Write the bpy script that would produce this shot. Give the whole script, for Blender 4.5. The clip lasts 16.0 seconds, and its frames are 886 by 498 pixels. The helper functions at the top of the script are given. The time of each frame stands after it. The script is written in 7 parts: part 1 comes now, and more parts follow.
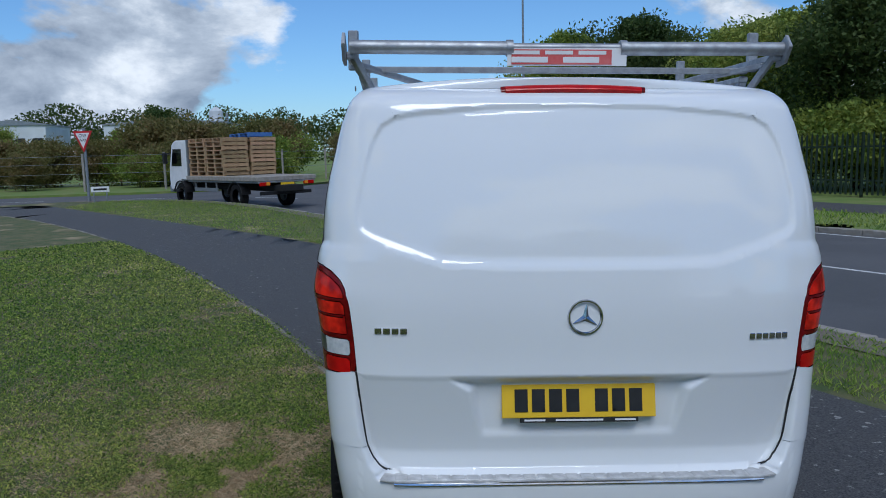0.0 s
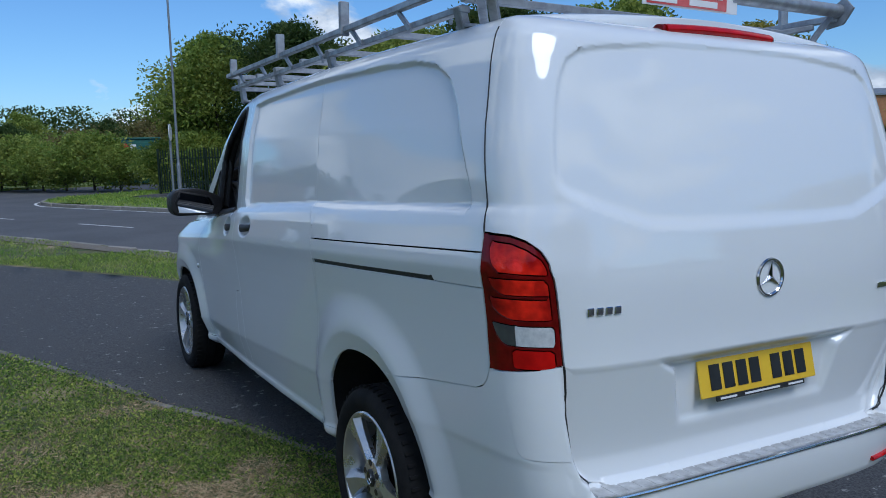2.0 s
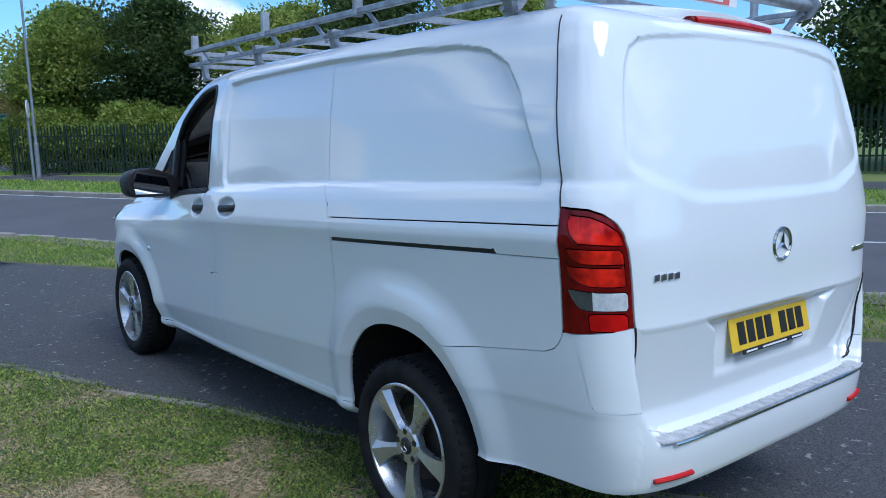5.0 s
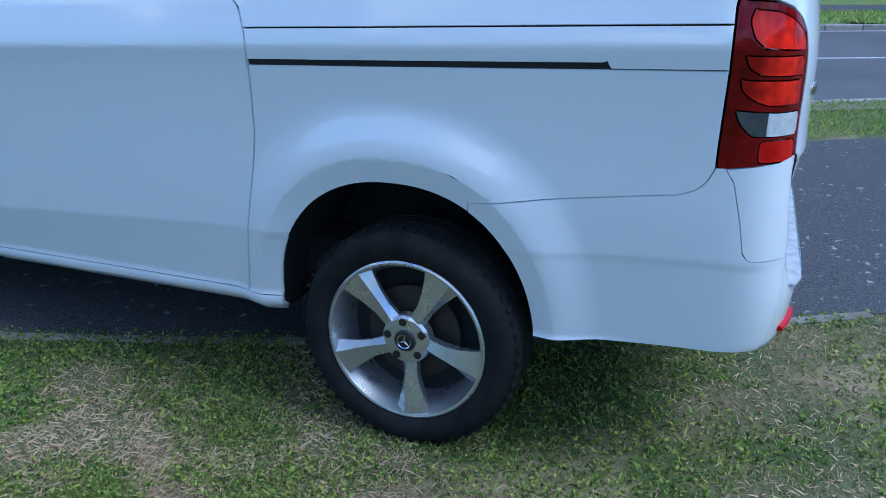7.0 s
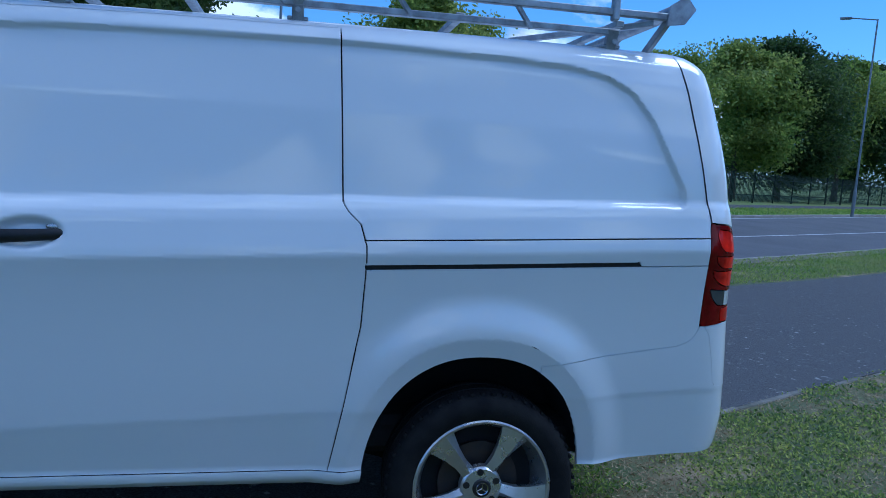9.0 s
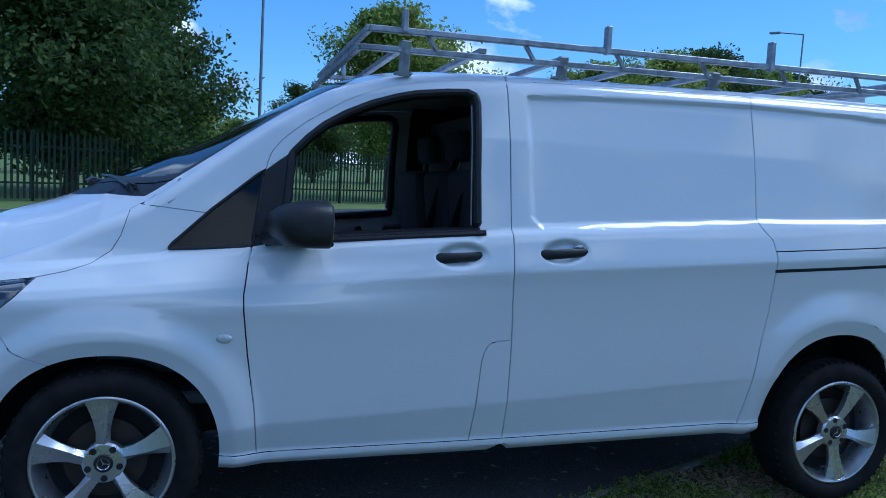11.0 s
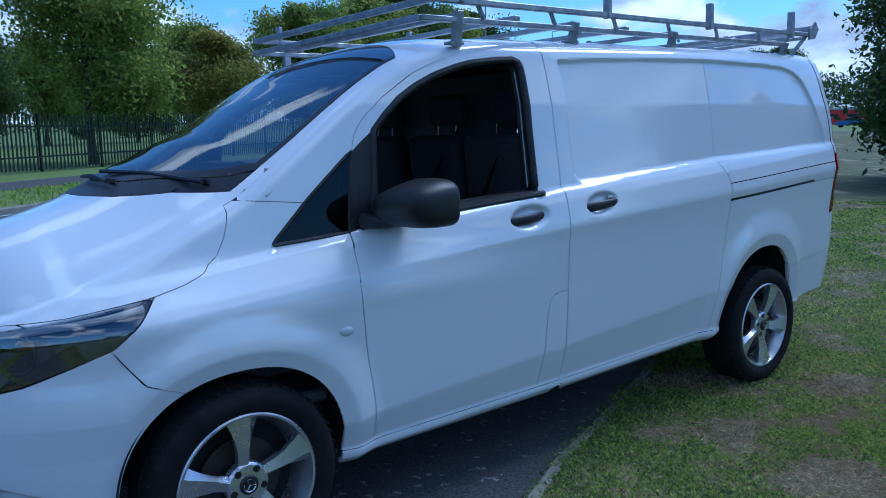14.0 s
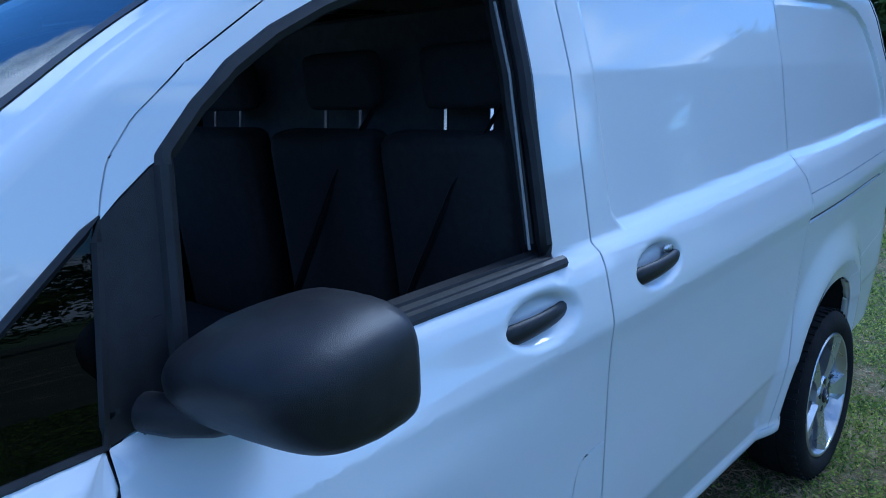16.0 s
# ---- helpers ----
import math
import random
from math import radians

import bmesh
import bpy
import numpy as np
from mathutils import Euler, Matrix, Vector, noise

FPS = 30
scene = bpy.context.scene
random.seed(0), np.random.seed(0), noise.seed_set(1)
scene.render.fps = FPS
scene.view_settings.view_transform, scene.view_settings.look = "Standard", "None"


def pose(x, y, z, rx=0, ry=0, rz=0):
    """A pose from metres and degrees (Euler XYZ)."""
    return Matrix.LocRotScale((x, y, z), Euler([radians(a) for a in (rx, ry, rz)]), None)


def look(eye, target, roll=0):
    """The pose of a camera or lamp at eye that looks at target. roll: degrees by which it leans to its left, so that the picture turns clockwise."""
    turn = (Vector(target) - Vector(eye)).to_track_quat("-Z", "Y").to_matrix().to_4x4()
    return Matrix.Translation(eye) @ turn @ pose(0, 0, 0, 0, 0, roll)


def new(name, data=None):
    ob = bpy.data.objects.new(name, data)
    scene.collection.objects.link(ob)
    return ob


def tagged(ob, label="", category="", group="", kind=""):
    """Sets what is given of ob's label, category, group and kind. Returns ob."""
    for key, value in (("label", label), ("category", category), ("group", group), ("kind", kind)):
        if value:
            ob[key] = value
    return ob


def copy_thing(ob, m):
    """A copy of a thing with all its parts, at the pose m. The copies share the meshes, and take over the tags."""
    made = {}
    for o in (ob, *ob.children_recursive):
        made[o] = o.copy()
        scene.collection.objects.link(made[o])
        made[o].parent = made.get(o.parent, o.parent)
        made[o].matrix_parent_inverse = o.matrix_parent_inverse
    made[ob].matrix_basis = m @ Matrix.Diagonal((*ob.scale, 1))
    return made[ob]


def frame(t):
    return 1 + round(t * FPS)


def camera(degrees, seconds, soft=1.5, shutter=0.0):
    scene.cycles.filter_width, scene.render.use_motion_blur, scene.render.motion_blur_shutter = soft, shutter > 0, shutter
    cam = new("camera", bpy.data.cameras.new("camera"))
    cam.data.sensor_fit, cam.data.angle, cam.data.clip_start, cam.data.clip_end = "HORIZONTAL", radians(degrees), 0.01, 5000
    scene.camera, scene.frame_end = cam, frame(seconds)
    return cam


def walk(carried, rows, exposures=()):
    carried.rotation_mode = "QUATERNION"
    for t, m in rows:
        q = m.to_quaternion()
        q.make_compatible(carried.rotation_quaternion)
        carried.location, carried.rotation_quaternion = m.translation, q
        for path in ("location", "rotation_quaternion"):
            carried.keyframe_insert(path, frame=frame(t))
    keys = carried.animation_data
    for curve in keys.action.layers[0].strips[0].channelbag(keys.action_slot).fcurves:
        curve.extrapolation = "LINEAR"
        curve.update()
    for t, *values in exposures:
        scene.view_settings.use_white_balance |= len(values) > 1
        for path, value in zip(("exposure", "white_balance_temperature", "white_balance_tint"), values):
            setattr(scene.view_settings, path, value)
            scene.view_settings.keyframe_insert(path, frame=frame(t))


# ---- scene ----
PATH = [
    (0, (-0.555, -2.448, 1.692), (-0.478, -0.466, 1.439), 0.0),
    (0.5, (-0.922, -2.238, 1.646), (-0.709, -0.263, 1.412), -0.8),
    (1, (-1.3, -1.97, 1.573), (-0.769, -0.053, 1.369), -0.5),
    (1.5, (-1.704, -1.69, 1.546), (-0.869, 0.111, 1.306), -0.5),
    (2, (-2.01, -1.505, 1.502), (-1.037, 0.228, 1.274), -0.2),
    (2.5, (-2.268, -1.594, 1.518), (-0.998, -0.071, 1.262), -1.3),
    (3, (-2.415, -1.68, 1.546), (-1.138, -0.158, 1.316), -1.5),
    (3.5, (-2.444, -1.679, 1.544), (-1.212, -0.121, 1.312), -1.8),
    (3.7, (-2.455, -1.671, 1.543), (-1.226, -0.11, 1.314), -1.7),
    (5.8, (-2.719, -0.739, 1.435), (-1.383, 0.708, 1.082), 3.6),
    (6, (-2.762, -0.572, 1.409), (-1.296, 0.709, 0.949), 2.2),
    (6.5, (-2.828, -0.171, 1.374), (-1.169, 0.749, 0.741), -0.4),
    (7, (-2.749, 0.226, 1.36), (-0.991, 0.892, 0.676), 1.5),
    (7.5, (-2.864, 0.567, 1.343), (-1.024, 0.943, 0.655), 4.5),
    (8, (-2.995, 0.862, 1.309), (-1.123, 0.808, 0.608), 7.5),
    (8.5, (-3.158, 1.239, 1.324), (-1.234, 1.022, 0.823), 6.3),
    (9, (-3.456, 1.71, 1.412), (-1.498, 1.347, 1.226), 3.8),
    (9.5, (-3.619, 2.134, 1.411), (-1.668, 1.73, 1.234), 3.3),
    (10, (-3.701, 2.722, 1.431), (-1.754, 2.31, 1.239), 3.6),
    (10.2, (-3.749, 2.988, 1.391), (-1.804, 2.557, 1.215), 3.6),
    (12.3, (-3.881, 4.917, 1.461), (-2.035, 4.185, 1.224), 1.7),
    (12.5, (-3.841, 5.06, 1.473), (-2.001, 4.32, 1.219), 1.4),
    (13, (-3.762, 5.364, 1.465), (-2.001, 4.451, 1.214), 1.0),
    (13.5, (-3.597, 5.375, 1.468), (-1.974, 4.24, 1.19), -1.5),
    (14, (-3.236, 5.245, 1.482), (-1.681, 4.022, 1.193), -1.5),
    (14.5, (-2.854, 5.1, 1.504), (-1.353, 3.815, 1.195), -1.0),
    (15, (-2.486, 4.834, 1.539), (-1.116, 3.43, 1.152), -2.0),
    (15.5, (-2.145, 4.471, 1.595), (-0.806, 3.044, 1.18), -2.4),
    (16, (-1.757, 4.141, 1.585), (-0.428, 2.705, 1.171), -2.3),
]
LENS = 58.9
# the van leans a little to its offside, towards the road
LEAN = pose(0, 0, 0, 0, 1.43, 0)
cam = camera(LENS, 16.0, soft=0.9)
walk(cam, [(t, LEAN @ look(e, g, r)) for t, e, g, r in PATH],
     exposures=[(0.0, -0.24, 5680, 8), (3.5, 0.06, 5420, 8), (6.0, 0.54, 5090, 8), (7.0, 0.60, 4760, 8), (8.0, 0.84, 4950, 8), (8.5, 0.66, 4790, 8), (9.2, -0.20, 4420, 8), (12.5, 0.14, 4800, 8), (14.5, 0.04, 4500, 8), (15.0, 0.20, 4450, 8), (16.0, 0.36, 4390, 8)])

# ---- sky and sun ----
SUN_AZ, SUN_EL = radians(178.0), radians(53.0)   # azimuth from +y towards +x
world = bpy.data.worlds.new("sky")
scene.world = world
world.use_nodes = True
wt = world.node_tree
wt.nodes.clear()


sky = wt.nodes.new("ShaderNodeTexSky")
sky.sky_type = "NISHITA"
sky.sun_disc = False
sky.sun_elevation, sky.sun_rotation = SUN_EL, SUN_AZ
sky.air_density, sky.dust_density, sky.ozone_density = 1.0, 0.4, 2.2
geo = wt.nodes.new("ShaderNodeTexCoord")
sep = wt.nodes.new("ShaderNodeSeparateXYZ")
wt.links.new(geo.outputs["Generated"], sep.inputs[0])


def wmath(op, a, b=None, clamp=False):
    n = wt.nodes.new("ShaderNodeMath")
    n.operation, n.use_clamp = op, clamp
    for i, val in enumerate((a, b)):
        if val is None:
            continue
        if isinstance(val, (int, float)):
            n.inputs[i].default_value = val
        else:
            wt.links.new(val, n.inputs[i])
    return n.outputs[0]


# rounded fair-weather cloud, a little flattened towards the horizon
comb = wt.nodes.new("ShaderNodeCombineXYZ")
wt.links.new(sep.outputs[0], comb.inputs[0])
wt.links.new(sep.outputs[1], comb.inputs[1])
wt.links.new(wmath("MULTIPLY", sep.outputs[2], 1.9), comb.inputs[2])


def wnoise(scale, detail, rough, warp=0.0):
    n = wt.nodes.new("ShaderNodeTexNoise")
    wt.links.new(comb.outputs[0], n.inputs["Vector"])
    n.inputs["Scale"].default_value, n.inputs["Detail"].default_value = scale, detail
    n.inputs["Roughness"].default_value, n.inputs["Distortion"].default_value = rough, warp
    return n.outputs["Fac"]


def wramp(fac, stops):
    n = wt.nodes.new("ShaderNodeValToRGB")
    wt.links.new(fac, n.inputs[0])
    el = n.color_ramp.elements
    while len(el) < len(stops):
        el.new(0.5)
    for e, (p, c) in zip(el, stops):
        e.position, e.color = p, c
    return n.outputs[0]


cover = wramp(wnoise(2.6, 11, 0.56, 0.15), [(0.520, (0, 0, 0, 1)), (0.565, (1, 1, 1, 1))])
body = wramp(wnoise(5.2, 9, 0.58, 0.2), [(0.36, (3.0, 3.5, 4.3, 1)), (0.48, (5.8, 6.3, 7.0, 1)), (0.60, (10.8, 10.8, 10.8, 1))])
mixc = wt.nodes.new("ShaderNodeMixRGB")
wt.links.new(cover, mixc.inputs[0])
tint = wt.nodes.new("ShaderNodeMixRGB")
tint.blend_type = "MULTIPLY"
tint.inputs[0].default_value, tint.inputs[2].default_value = 1.0, (0.80, 1.05, 1.30, 1)
wt.links.new(sky.outputs[0], tint.inputs[1])
wt.links.new(tint.outputs[0], mixc.inputs[1])
wt.links.new(body, mixc.inputs[2])
bg = wt.nodes.new("ShaderNodeBackground")
bg.inputs[1].default_value = 0.098
wt.links.new(mixc.outputs[0], bg.inputs[0])
wout = wt.nodes.new("ShaderNodeOutputWorld")
wt.links.new(bg.outputs[0], wout.inputs[0])

sun = new("sun", bpy.data.lights.new("sun", "SUN"))
sun.data.energy, sun.data.angle, sun.data.color = 1.95, radians(30), (1.0, 0.95, 0.88)
sun_dir = Vector((math.sin(SUN_AZ) * math.cos(SUN_EL), math.cos(SUN_AZ) * math.cos(SUN_EL), math.sin(SUN_EL)))
sun.matrix_world = look(sun_dir * 50, (0, 0, 0))

# ---- materials ----


def material(name, color, rough=0.5, metal=0.0, color2=None, scale=8.0, detail=6.0, bump=0.0, bump_scale=60.0, coat=0.0,
             lo=0.35, hi=0.65, spec=0.5, random_value=0.0, rough2=None, color3=None, scale3=1.0, lo3=0.45, hi3=0.6, trans=0.0, island=0.0, coat_rough=0.04, coat_ior=1.5):
    m = bpy.data.materials.new(name)
    m.use_nodes = True
    nt = m.node_tree
    b = nt.nodes["Principled BSDF"]
    b.inputs["Base Color"].default_value = (*color, 1)
    b.inputs["Roughness"].default_value, b.inputs["Metallic"].default_value = rough, metal
    b.inputs["Coat Weight"].default_value, b.inputs["Coat Roughness"].default_value = coat, coat_rough
    b.inputs["Specular IOR Level"].default_value, b.inputs["Coat IOR"].default_value = spec, coat_ior
    b.inputs["Transmission Weight"].default_value = trans
    tc = nt.nodes.new("ShaderNodeTexCoord")

    def noise_fac(s, d, a, z):
        n = nt.nodes.new("ShaderNodeTexNoise")
        n.inputs["Scale"].default_value, n.inputs["Detail"].default_value = s, d
        n.inputs["Roughness"].default_value = 0.6
        nt.links.new(tc.outputs["Object"], n.inputs["Vector"])
        r = nt.nodes.new("ShaderNodeMapRange")
        r.inputs[1].default_value, r.inputs[2].default_value = a, z
        nt.links.new(n.outputs["Fac"], r.inputs[0])
        return r.outputs[0]

    col = None
    if color2 is not None:
        mx = nt.nodes.new("ShaderNodeMixRGB")
        mx.inputs[1].default_value, mx.inputs[2].default_value = (*color, 1), (*color2, 1)
        fac = noise_fac(scale, detail, lo, hi)
        nt.links.new(fac, mx.inputs[0])
        col = mx.outputs[0]
        if rough2 is not None:
            rr = nt.nodes.new("ShaderNodeMapRange")
            rr.inputs[3].default_value, rr.inputs[4].default_value = rough, rough2
            nt.links.new(fac, rr.inputs[0])
            nt.links.new(rr.outputs[0], b.inputs["Roughness"])
    if color3 is not None:
        mx = nt.nodes.new("ShaderNodeMixRGB")
        if col is None:
            mx.inputs[1].default_value = (*color, 1)
        else:
            nt.links.new(col, mx.inputs[1])
        mx.inputs[2].default_value = (*color3, 1)
        nt.links.new(noise_fac(scale3, 5.0, lo3, hi3), mx.inputs[0])
        col = mx.outputs[0]
    if random_value or island:
        hsv = nt.nodes.new("ShaderNodeHueSaturation")
        if col is None:
            hsv.inputs["Color"].default_value = (*color, 1)
        else:
            nt.links.new(col, hsv.inputs["Color"])
        src = nt.nodes.new("ShaderNodeNewGeometry").outputs["Random Per Island"] if island else nt.nodes.new("ShaderNodeObjectInfo").outputs["Random"]
        amt = island or random_value
        r = nt.nodes.new("ShaderNodeMapRange")
        r.inputs[3].default_value, r.inputs[4].default_value = 1 - amt, 1 + amt
        nt.links.new(src, r.inputs[0])
        nt.links.new(r.outputs[0], hsv.inputs["Value"])
        r2 = nt.nodes.new("ShaderNodeMapRange")
        r2.inputs[3].default_value, r2.inputs[4].default_value = 0.5 + amt * 0.06, 0.5 - amt * 0.06
        nt.links.new(src, r2.inputs[0])
        nt.links.new(r2.outputs[0], hsv.inputs["Hue"])
        col = hsv.outputs[0]
    if col is not None:
        nt.links.new(col, b.inputs["Base Color"])
    if bump:
        n = nt.nodes.new("ShaderNodeTexNoise")
        n.inputs["Scale"].default_value, n.inputs["Detail"].default_value = bump_scale, 5
        nt.links.new(tc.outputs["Object"], n.inputs["Vector"])
        bp = nt.nodes.new("ShaderNodeBump")
        bp.inputs["Strength"].default_value, bp.inputs["Distance"].default_value = bump, 0.01
        nt.links.new(n.outputs["Fac"], bp.inputs["Height"])
        nt.links.new(bp.outputs[0], b.inputs["Normal"])
    return m


def leaf_material(name, color, color2, island=0.35):
    """Leaves: diffuse with some light let through."""
    m = material(name, color, 0.6, color2=color2, scale=0.35, detail=3, island=island, spec=0.25)
    nt = m.node_tree
    b, out = nt.nodes["Principled BSDF"], nt.nodes["Material Output"]
    tr = nt.nodes.new("ShaderNodeBsdfTranslucent")
    src = b.inputs["Base Color"].links[0].from_socket
    nt.links.new(src, tr.inputs[0])
    mx = nt.nodes.new("ShaderNodeMixShader")
    mx.inputs[0].default_value = 0.5
    nt.links.new(b.outputs[0], mx.inputs[1])
    nt.links.new(tr.outputs[0], mx.inputs[2])
    nt.links.new(mx.outputs[0], out.inputs[0])
    return m


def glass_material(name, tint, rough=0.0, ior=1.7):
    m = bpy.data.materials.new(name)
    m.use_nodes = True
    nt = m.node_tree
    nt.nodes.remove(nt.nodes["Principled BSDF"])
    tr, gl, mx = nt.nodes.new("ShaderNodeBsdfTransparent"), nt.nodes.new("ShaderNodeBsdfGlossy"), nt.nodes.new("ShaderNodeMixShader")
    fr = nt.nodes.new("ShaderNodeFresnel")
    fr.inputs[0].default_value = ior
    tr.inputs[0].default_value = (*tint, 1)
    gl.inputs["Roughness"].default_value = rough
    nt.links.new(fr.outputs[0], mx.inputs[0])
    nt.links.new(tr.outputs[0], mx.inputs[1])
    nt.links.new(gl.outputs[0], mx.inputs[2])
    nt.links.new(mx.outputs[0], nt.nodes["Material Output"].inputs[0])
    return m


WHITE = material("white_paint", (0.77, 0.79, 0.80), 0.42, color2=(0.75, 0.77, 0.785), scale=0.9, detail=2, coat=1.0, coat_rough=0.012, spec=0.15, coat_ior=1.7)
BLACK = material("black_plastic", (0.011, 0.011, 0.0125), 0.42, spec=0.4, color2=(0.019, 0.019, 0.021), scale=30, bump=0.15, bump_scale=700)
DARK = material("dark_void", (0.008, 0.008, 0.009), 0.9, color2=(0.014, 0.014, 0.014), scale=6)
RUBBER = material("rubber", (0.010, 0.010, 0.011), 0.8, color2=(0.019, 0.0185, 0.018), spec=0.15, scale=14, bump=0.2, bump_scale=160)
ALLOY = material("alloy", (0.63, 0.635, 0.64), 0.24, 0.82, color2=(0.52, 0.525, 0.53), scale=12, rough2=0.36, coat=0.5)
CHROME = material("chrome", (0.75, 0.76, 0.78), 0.12, 1.0, color2=(0.6, 0.61, 0.62), scale=20, rough2=0.2)
BRAKE = material("brake_disc", (0.045, 0.042, 0.04), 0.55, 0.6, color2=(0.07, 0.05, 0.035), scale=20)
GALV = material("galvanised_steel", (0.42, 0.44, 0.46), 0.42, 0.75, color2=(0.28, 0.29, 0.31), scale=18, rough2=0.6, bump=0.05, bump_scale=120)
RED = material("red_lens", (0.55, 0.004, 0.004), 0.3, color2=(0.36, 0.002, 0.003), scale=18, coat=0.5, spec=0.05)
RED_BRIGHT = material("bright_red_lens", (0.85, 0.022, 0.008), 0.3, color2=(0.28, 0.004, 0.004), scale=16, coat=0.5, spec=0.05, detail=2, bump=0.25, bump_scale=55)
RED_DARK = material("deep_red_lens", (0.20, 0.004, 0.005), 0.25, color2=(0.09, 0.001, 0.002), scale=22, coat=0.5, spec=0.02)
CLEAR = material("clear_lens", (0.74, 0.75, 0.76), 0.15, 0.1, color2=(0.52, 0.54, 0.57), scale=40, coat=1.0)
YELLOW = material("plate_yellow", (0.80, 0.52, 0.02), 0.35, color2=(0.74, 0.46, 0.02), scale=6, coat=0.3)
INK = material("black_ink", (0.012, 0.012, 0.012), 0.4, color2=(0.02, 0.02, 0.02), scale=20)
SILVER = material("badge_chrome", (0.62, 0.63, 0.65), 0.12, 1.0, color2=(0.4, 0.41, 0.42), scale=40)
STEP = material("worn_step_metal", (0.60, 0.60, 0.60), 0.42, 0.4, color2=(0.42, 0.42, 0.42), scale=25, rough2=0.55)
BANNER = material("red_banner", (0.55, 0.03, 0.03), 0.5, color2=(0.62, 0.16, 0.15), scale=9)
PAINT_W = material("white_marking", (0.72, 0.72, 0.70), 0.6, color2=(0.45, 0.45, 0.44), scale=6)
PAINT_Y = material("yellow_marking", (0.62, 0.52, 0.22), 0.7, color2=(0.40, 0.36, 0.24), scale=5)
FABRIC = material("seat_fabric", (0.018, 0.019, 0.022), 0.9, color2=(0.028, 0.029, 0.032), scale=60, bump=0.25, bump_scale=400)
TRIM = material("cab_trim", (0.065, 0.07, 0.08), 0.55, color2=(0.09, 0.095, 0.10), scale=30, bump=0.1, bump_scale=500)
LINING = material("grey_lining", (0.42, 0.42, 0.42), 0.85, color2=(0.36, 0.36, 0.36), scale=30)
LAMP_GREY = material("lamp_inside", (0.16, 0.17, 0.185), 0.3, 0.6, color2=(0.08, 0.085, 0.095), scale=12)
GLASS = glass_material("window_glass", (0.62, 0.68, 0.66))
SCREEN = glass_material("screen_glass", (0.52, 0.57, 0.58), 0.0, 3.4)
GLASS_DARK = glass_material("dark_glass", (0.05, 0.06, 0.065), 0.0, 1.42)
LENS_GLASS = glass_material("headlamp_glass", (0.94, 0.96, 0.97), 0.0, 2.7)
MIRROR = material("mirror_glass", (0.8, 0.82, 0.84), 0.02, 1.0)
GRASS_SOIL = material("turf", (0.055, 0.085, 0.022), 0.95, color2=(0.14, 0.125, 0.055), scale=3.0, bump=0.8, bump_scale=70,
                      color3=(0.40, 0.30, 0.19), scale3=0.9, lo3=0.57, hi3=0.70)
FAR_GRASS = material("verge_turf", (0.11, 0.18, 0.03), 0.95, color2=(0.17, 0.21, 0.055), scale=1.2, bump=0.7, bump_scale=40,
                     color3=(0.20, 0.19, 0.08), scale3=0.3, lo3=0.52, hi3=0.75)
ASPHALT = material("worn_asphalt", (0.030, 0.030, 0.033), 0.85, color2=(0.105, 0.104, 0.104), scale=85, detail=3, bump=0.9, bump_scale=130,
                   color3=(0.32, 0.31, 0.29), scale3=17.0, lo3=0.63, hi3=0.69)
ROAD = material("road_asphalt", (0.075, 0.076, 0.08), 0.85, color2=(0.10, 0.10, 0.105), scale=0.5, bump=0.3, bump_scale=110)
CONCRETE = material("kerb_concrete", (0.30, 0.28, 0.25), 0.9, color2=(0.22, 0.20, 0.17), scale=7, bump=0.4, bump_scale=60, random_value=0.18)
EDGING = material("old_edging", (0.24, 0.22, 0.19), 0.95, color2=(0.12, 0.115, 0.085), scale=5, bump=0.5, bump_scale=60, random_value=0.25)
GRAVEL = material("gravel_dirt", (0.21, 0.18, 0.14), 0.95, color2=(0.13, 0.11, 0.085), scale=22, bump=0.9, bump_scale=80)
BLADE = leaf_material("grass_blade", (0.170, 0.285, 0.046), (0.30, 0.36, 0.09), 0.7)
VERGE = leaf_material("verge_blade", (0.22, 0.36, 0.055), (0.33, 0.40, 0.10), 0.45)
STRAW = material("dry_blade", (0.52, 0.40, 0.24), 0.8, color2=(0.34, 0.25, 0.14), scale=2, island=0.3)
BARK = material("bark", (0.085, 0.068, 0.05), 0.9, color2=(0.05, 0.04, 0.03), scale=14, bump=0.8, bump_scale=30)
LEAF_GREEN = leaf_material("leaf_green", (0.20, 0.285, 0.05), (0.33, 0.37, 0.085))
LEAF_DARK = leaf_material("leaf_dark", (0.062, 0.105, 0.028), (0.10, 0.14, 0.04))
LEAF_YELLOW = leaf_material("leaf_turning", (0.22, 0.25, 0.05), (0.34, 0.30, 0.06))
LEAF_BROWN = leaf_material("scrub_leaf", (0.17, 0.17, 0.05), (0.27, 0.19, 0.085))
POST_GREY = material("lamp_post_grey", (0.28, 0.30, 0.32), 0.5, 0.5, color2=(0.22, 0.24, 0.26), scale=4)
FENCE_GREEN = material("palisade_green", (0.012, 0.026, 0.016), 0.7, spec=0.15, color2=(0.03, 0.045, 0.03), scale=9)
SIGN_RED = material("sign_red", (0.55, 0.02, 0.025), 0.4, color2=(0.48, 0.02, 0.02), scale=5)
SIGN_WHITE = material("sign_white", (0.78, 0.78, 0.78), 0.4, color2=(0.7, 0.7, 0.7), scale=5)
WOOD = material("pallet_wood", (0.42, 0.28, 0.15), 0.8, color2=(0.30, 0.19, 0.10), scale=6, random_value=0.25)
BLUE = material("blue_wood", (0.05, 0.14, 0.42), 0.7, color2=(0.08, 0.18, 0.4), scale=9)
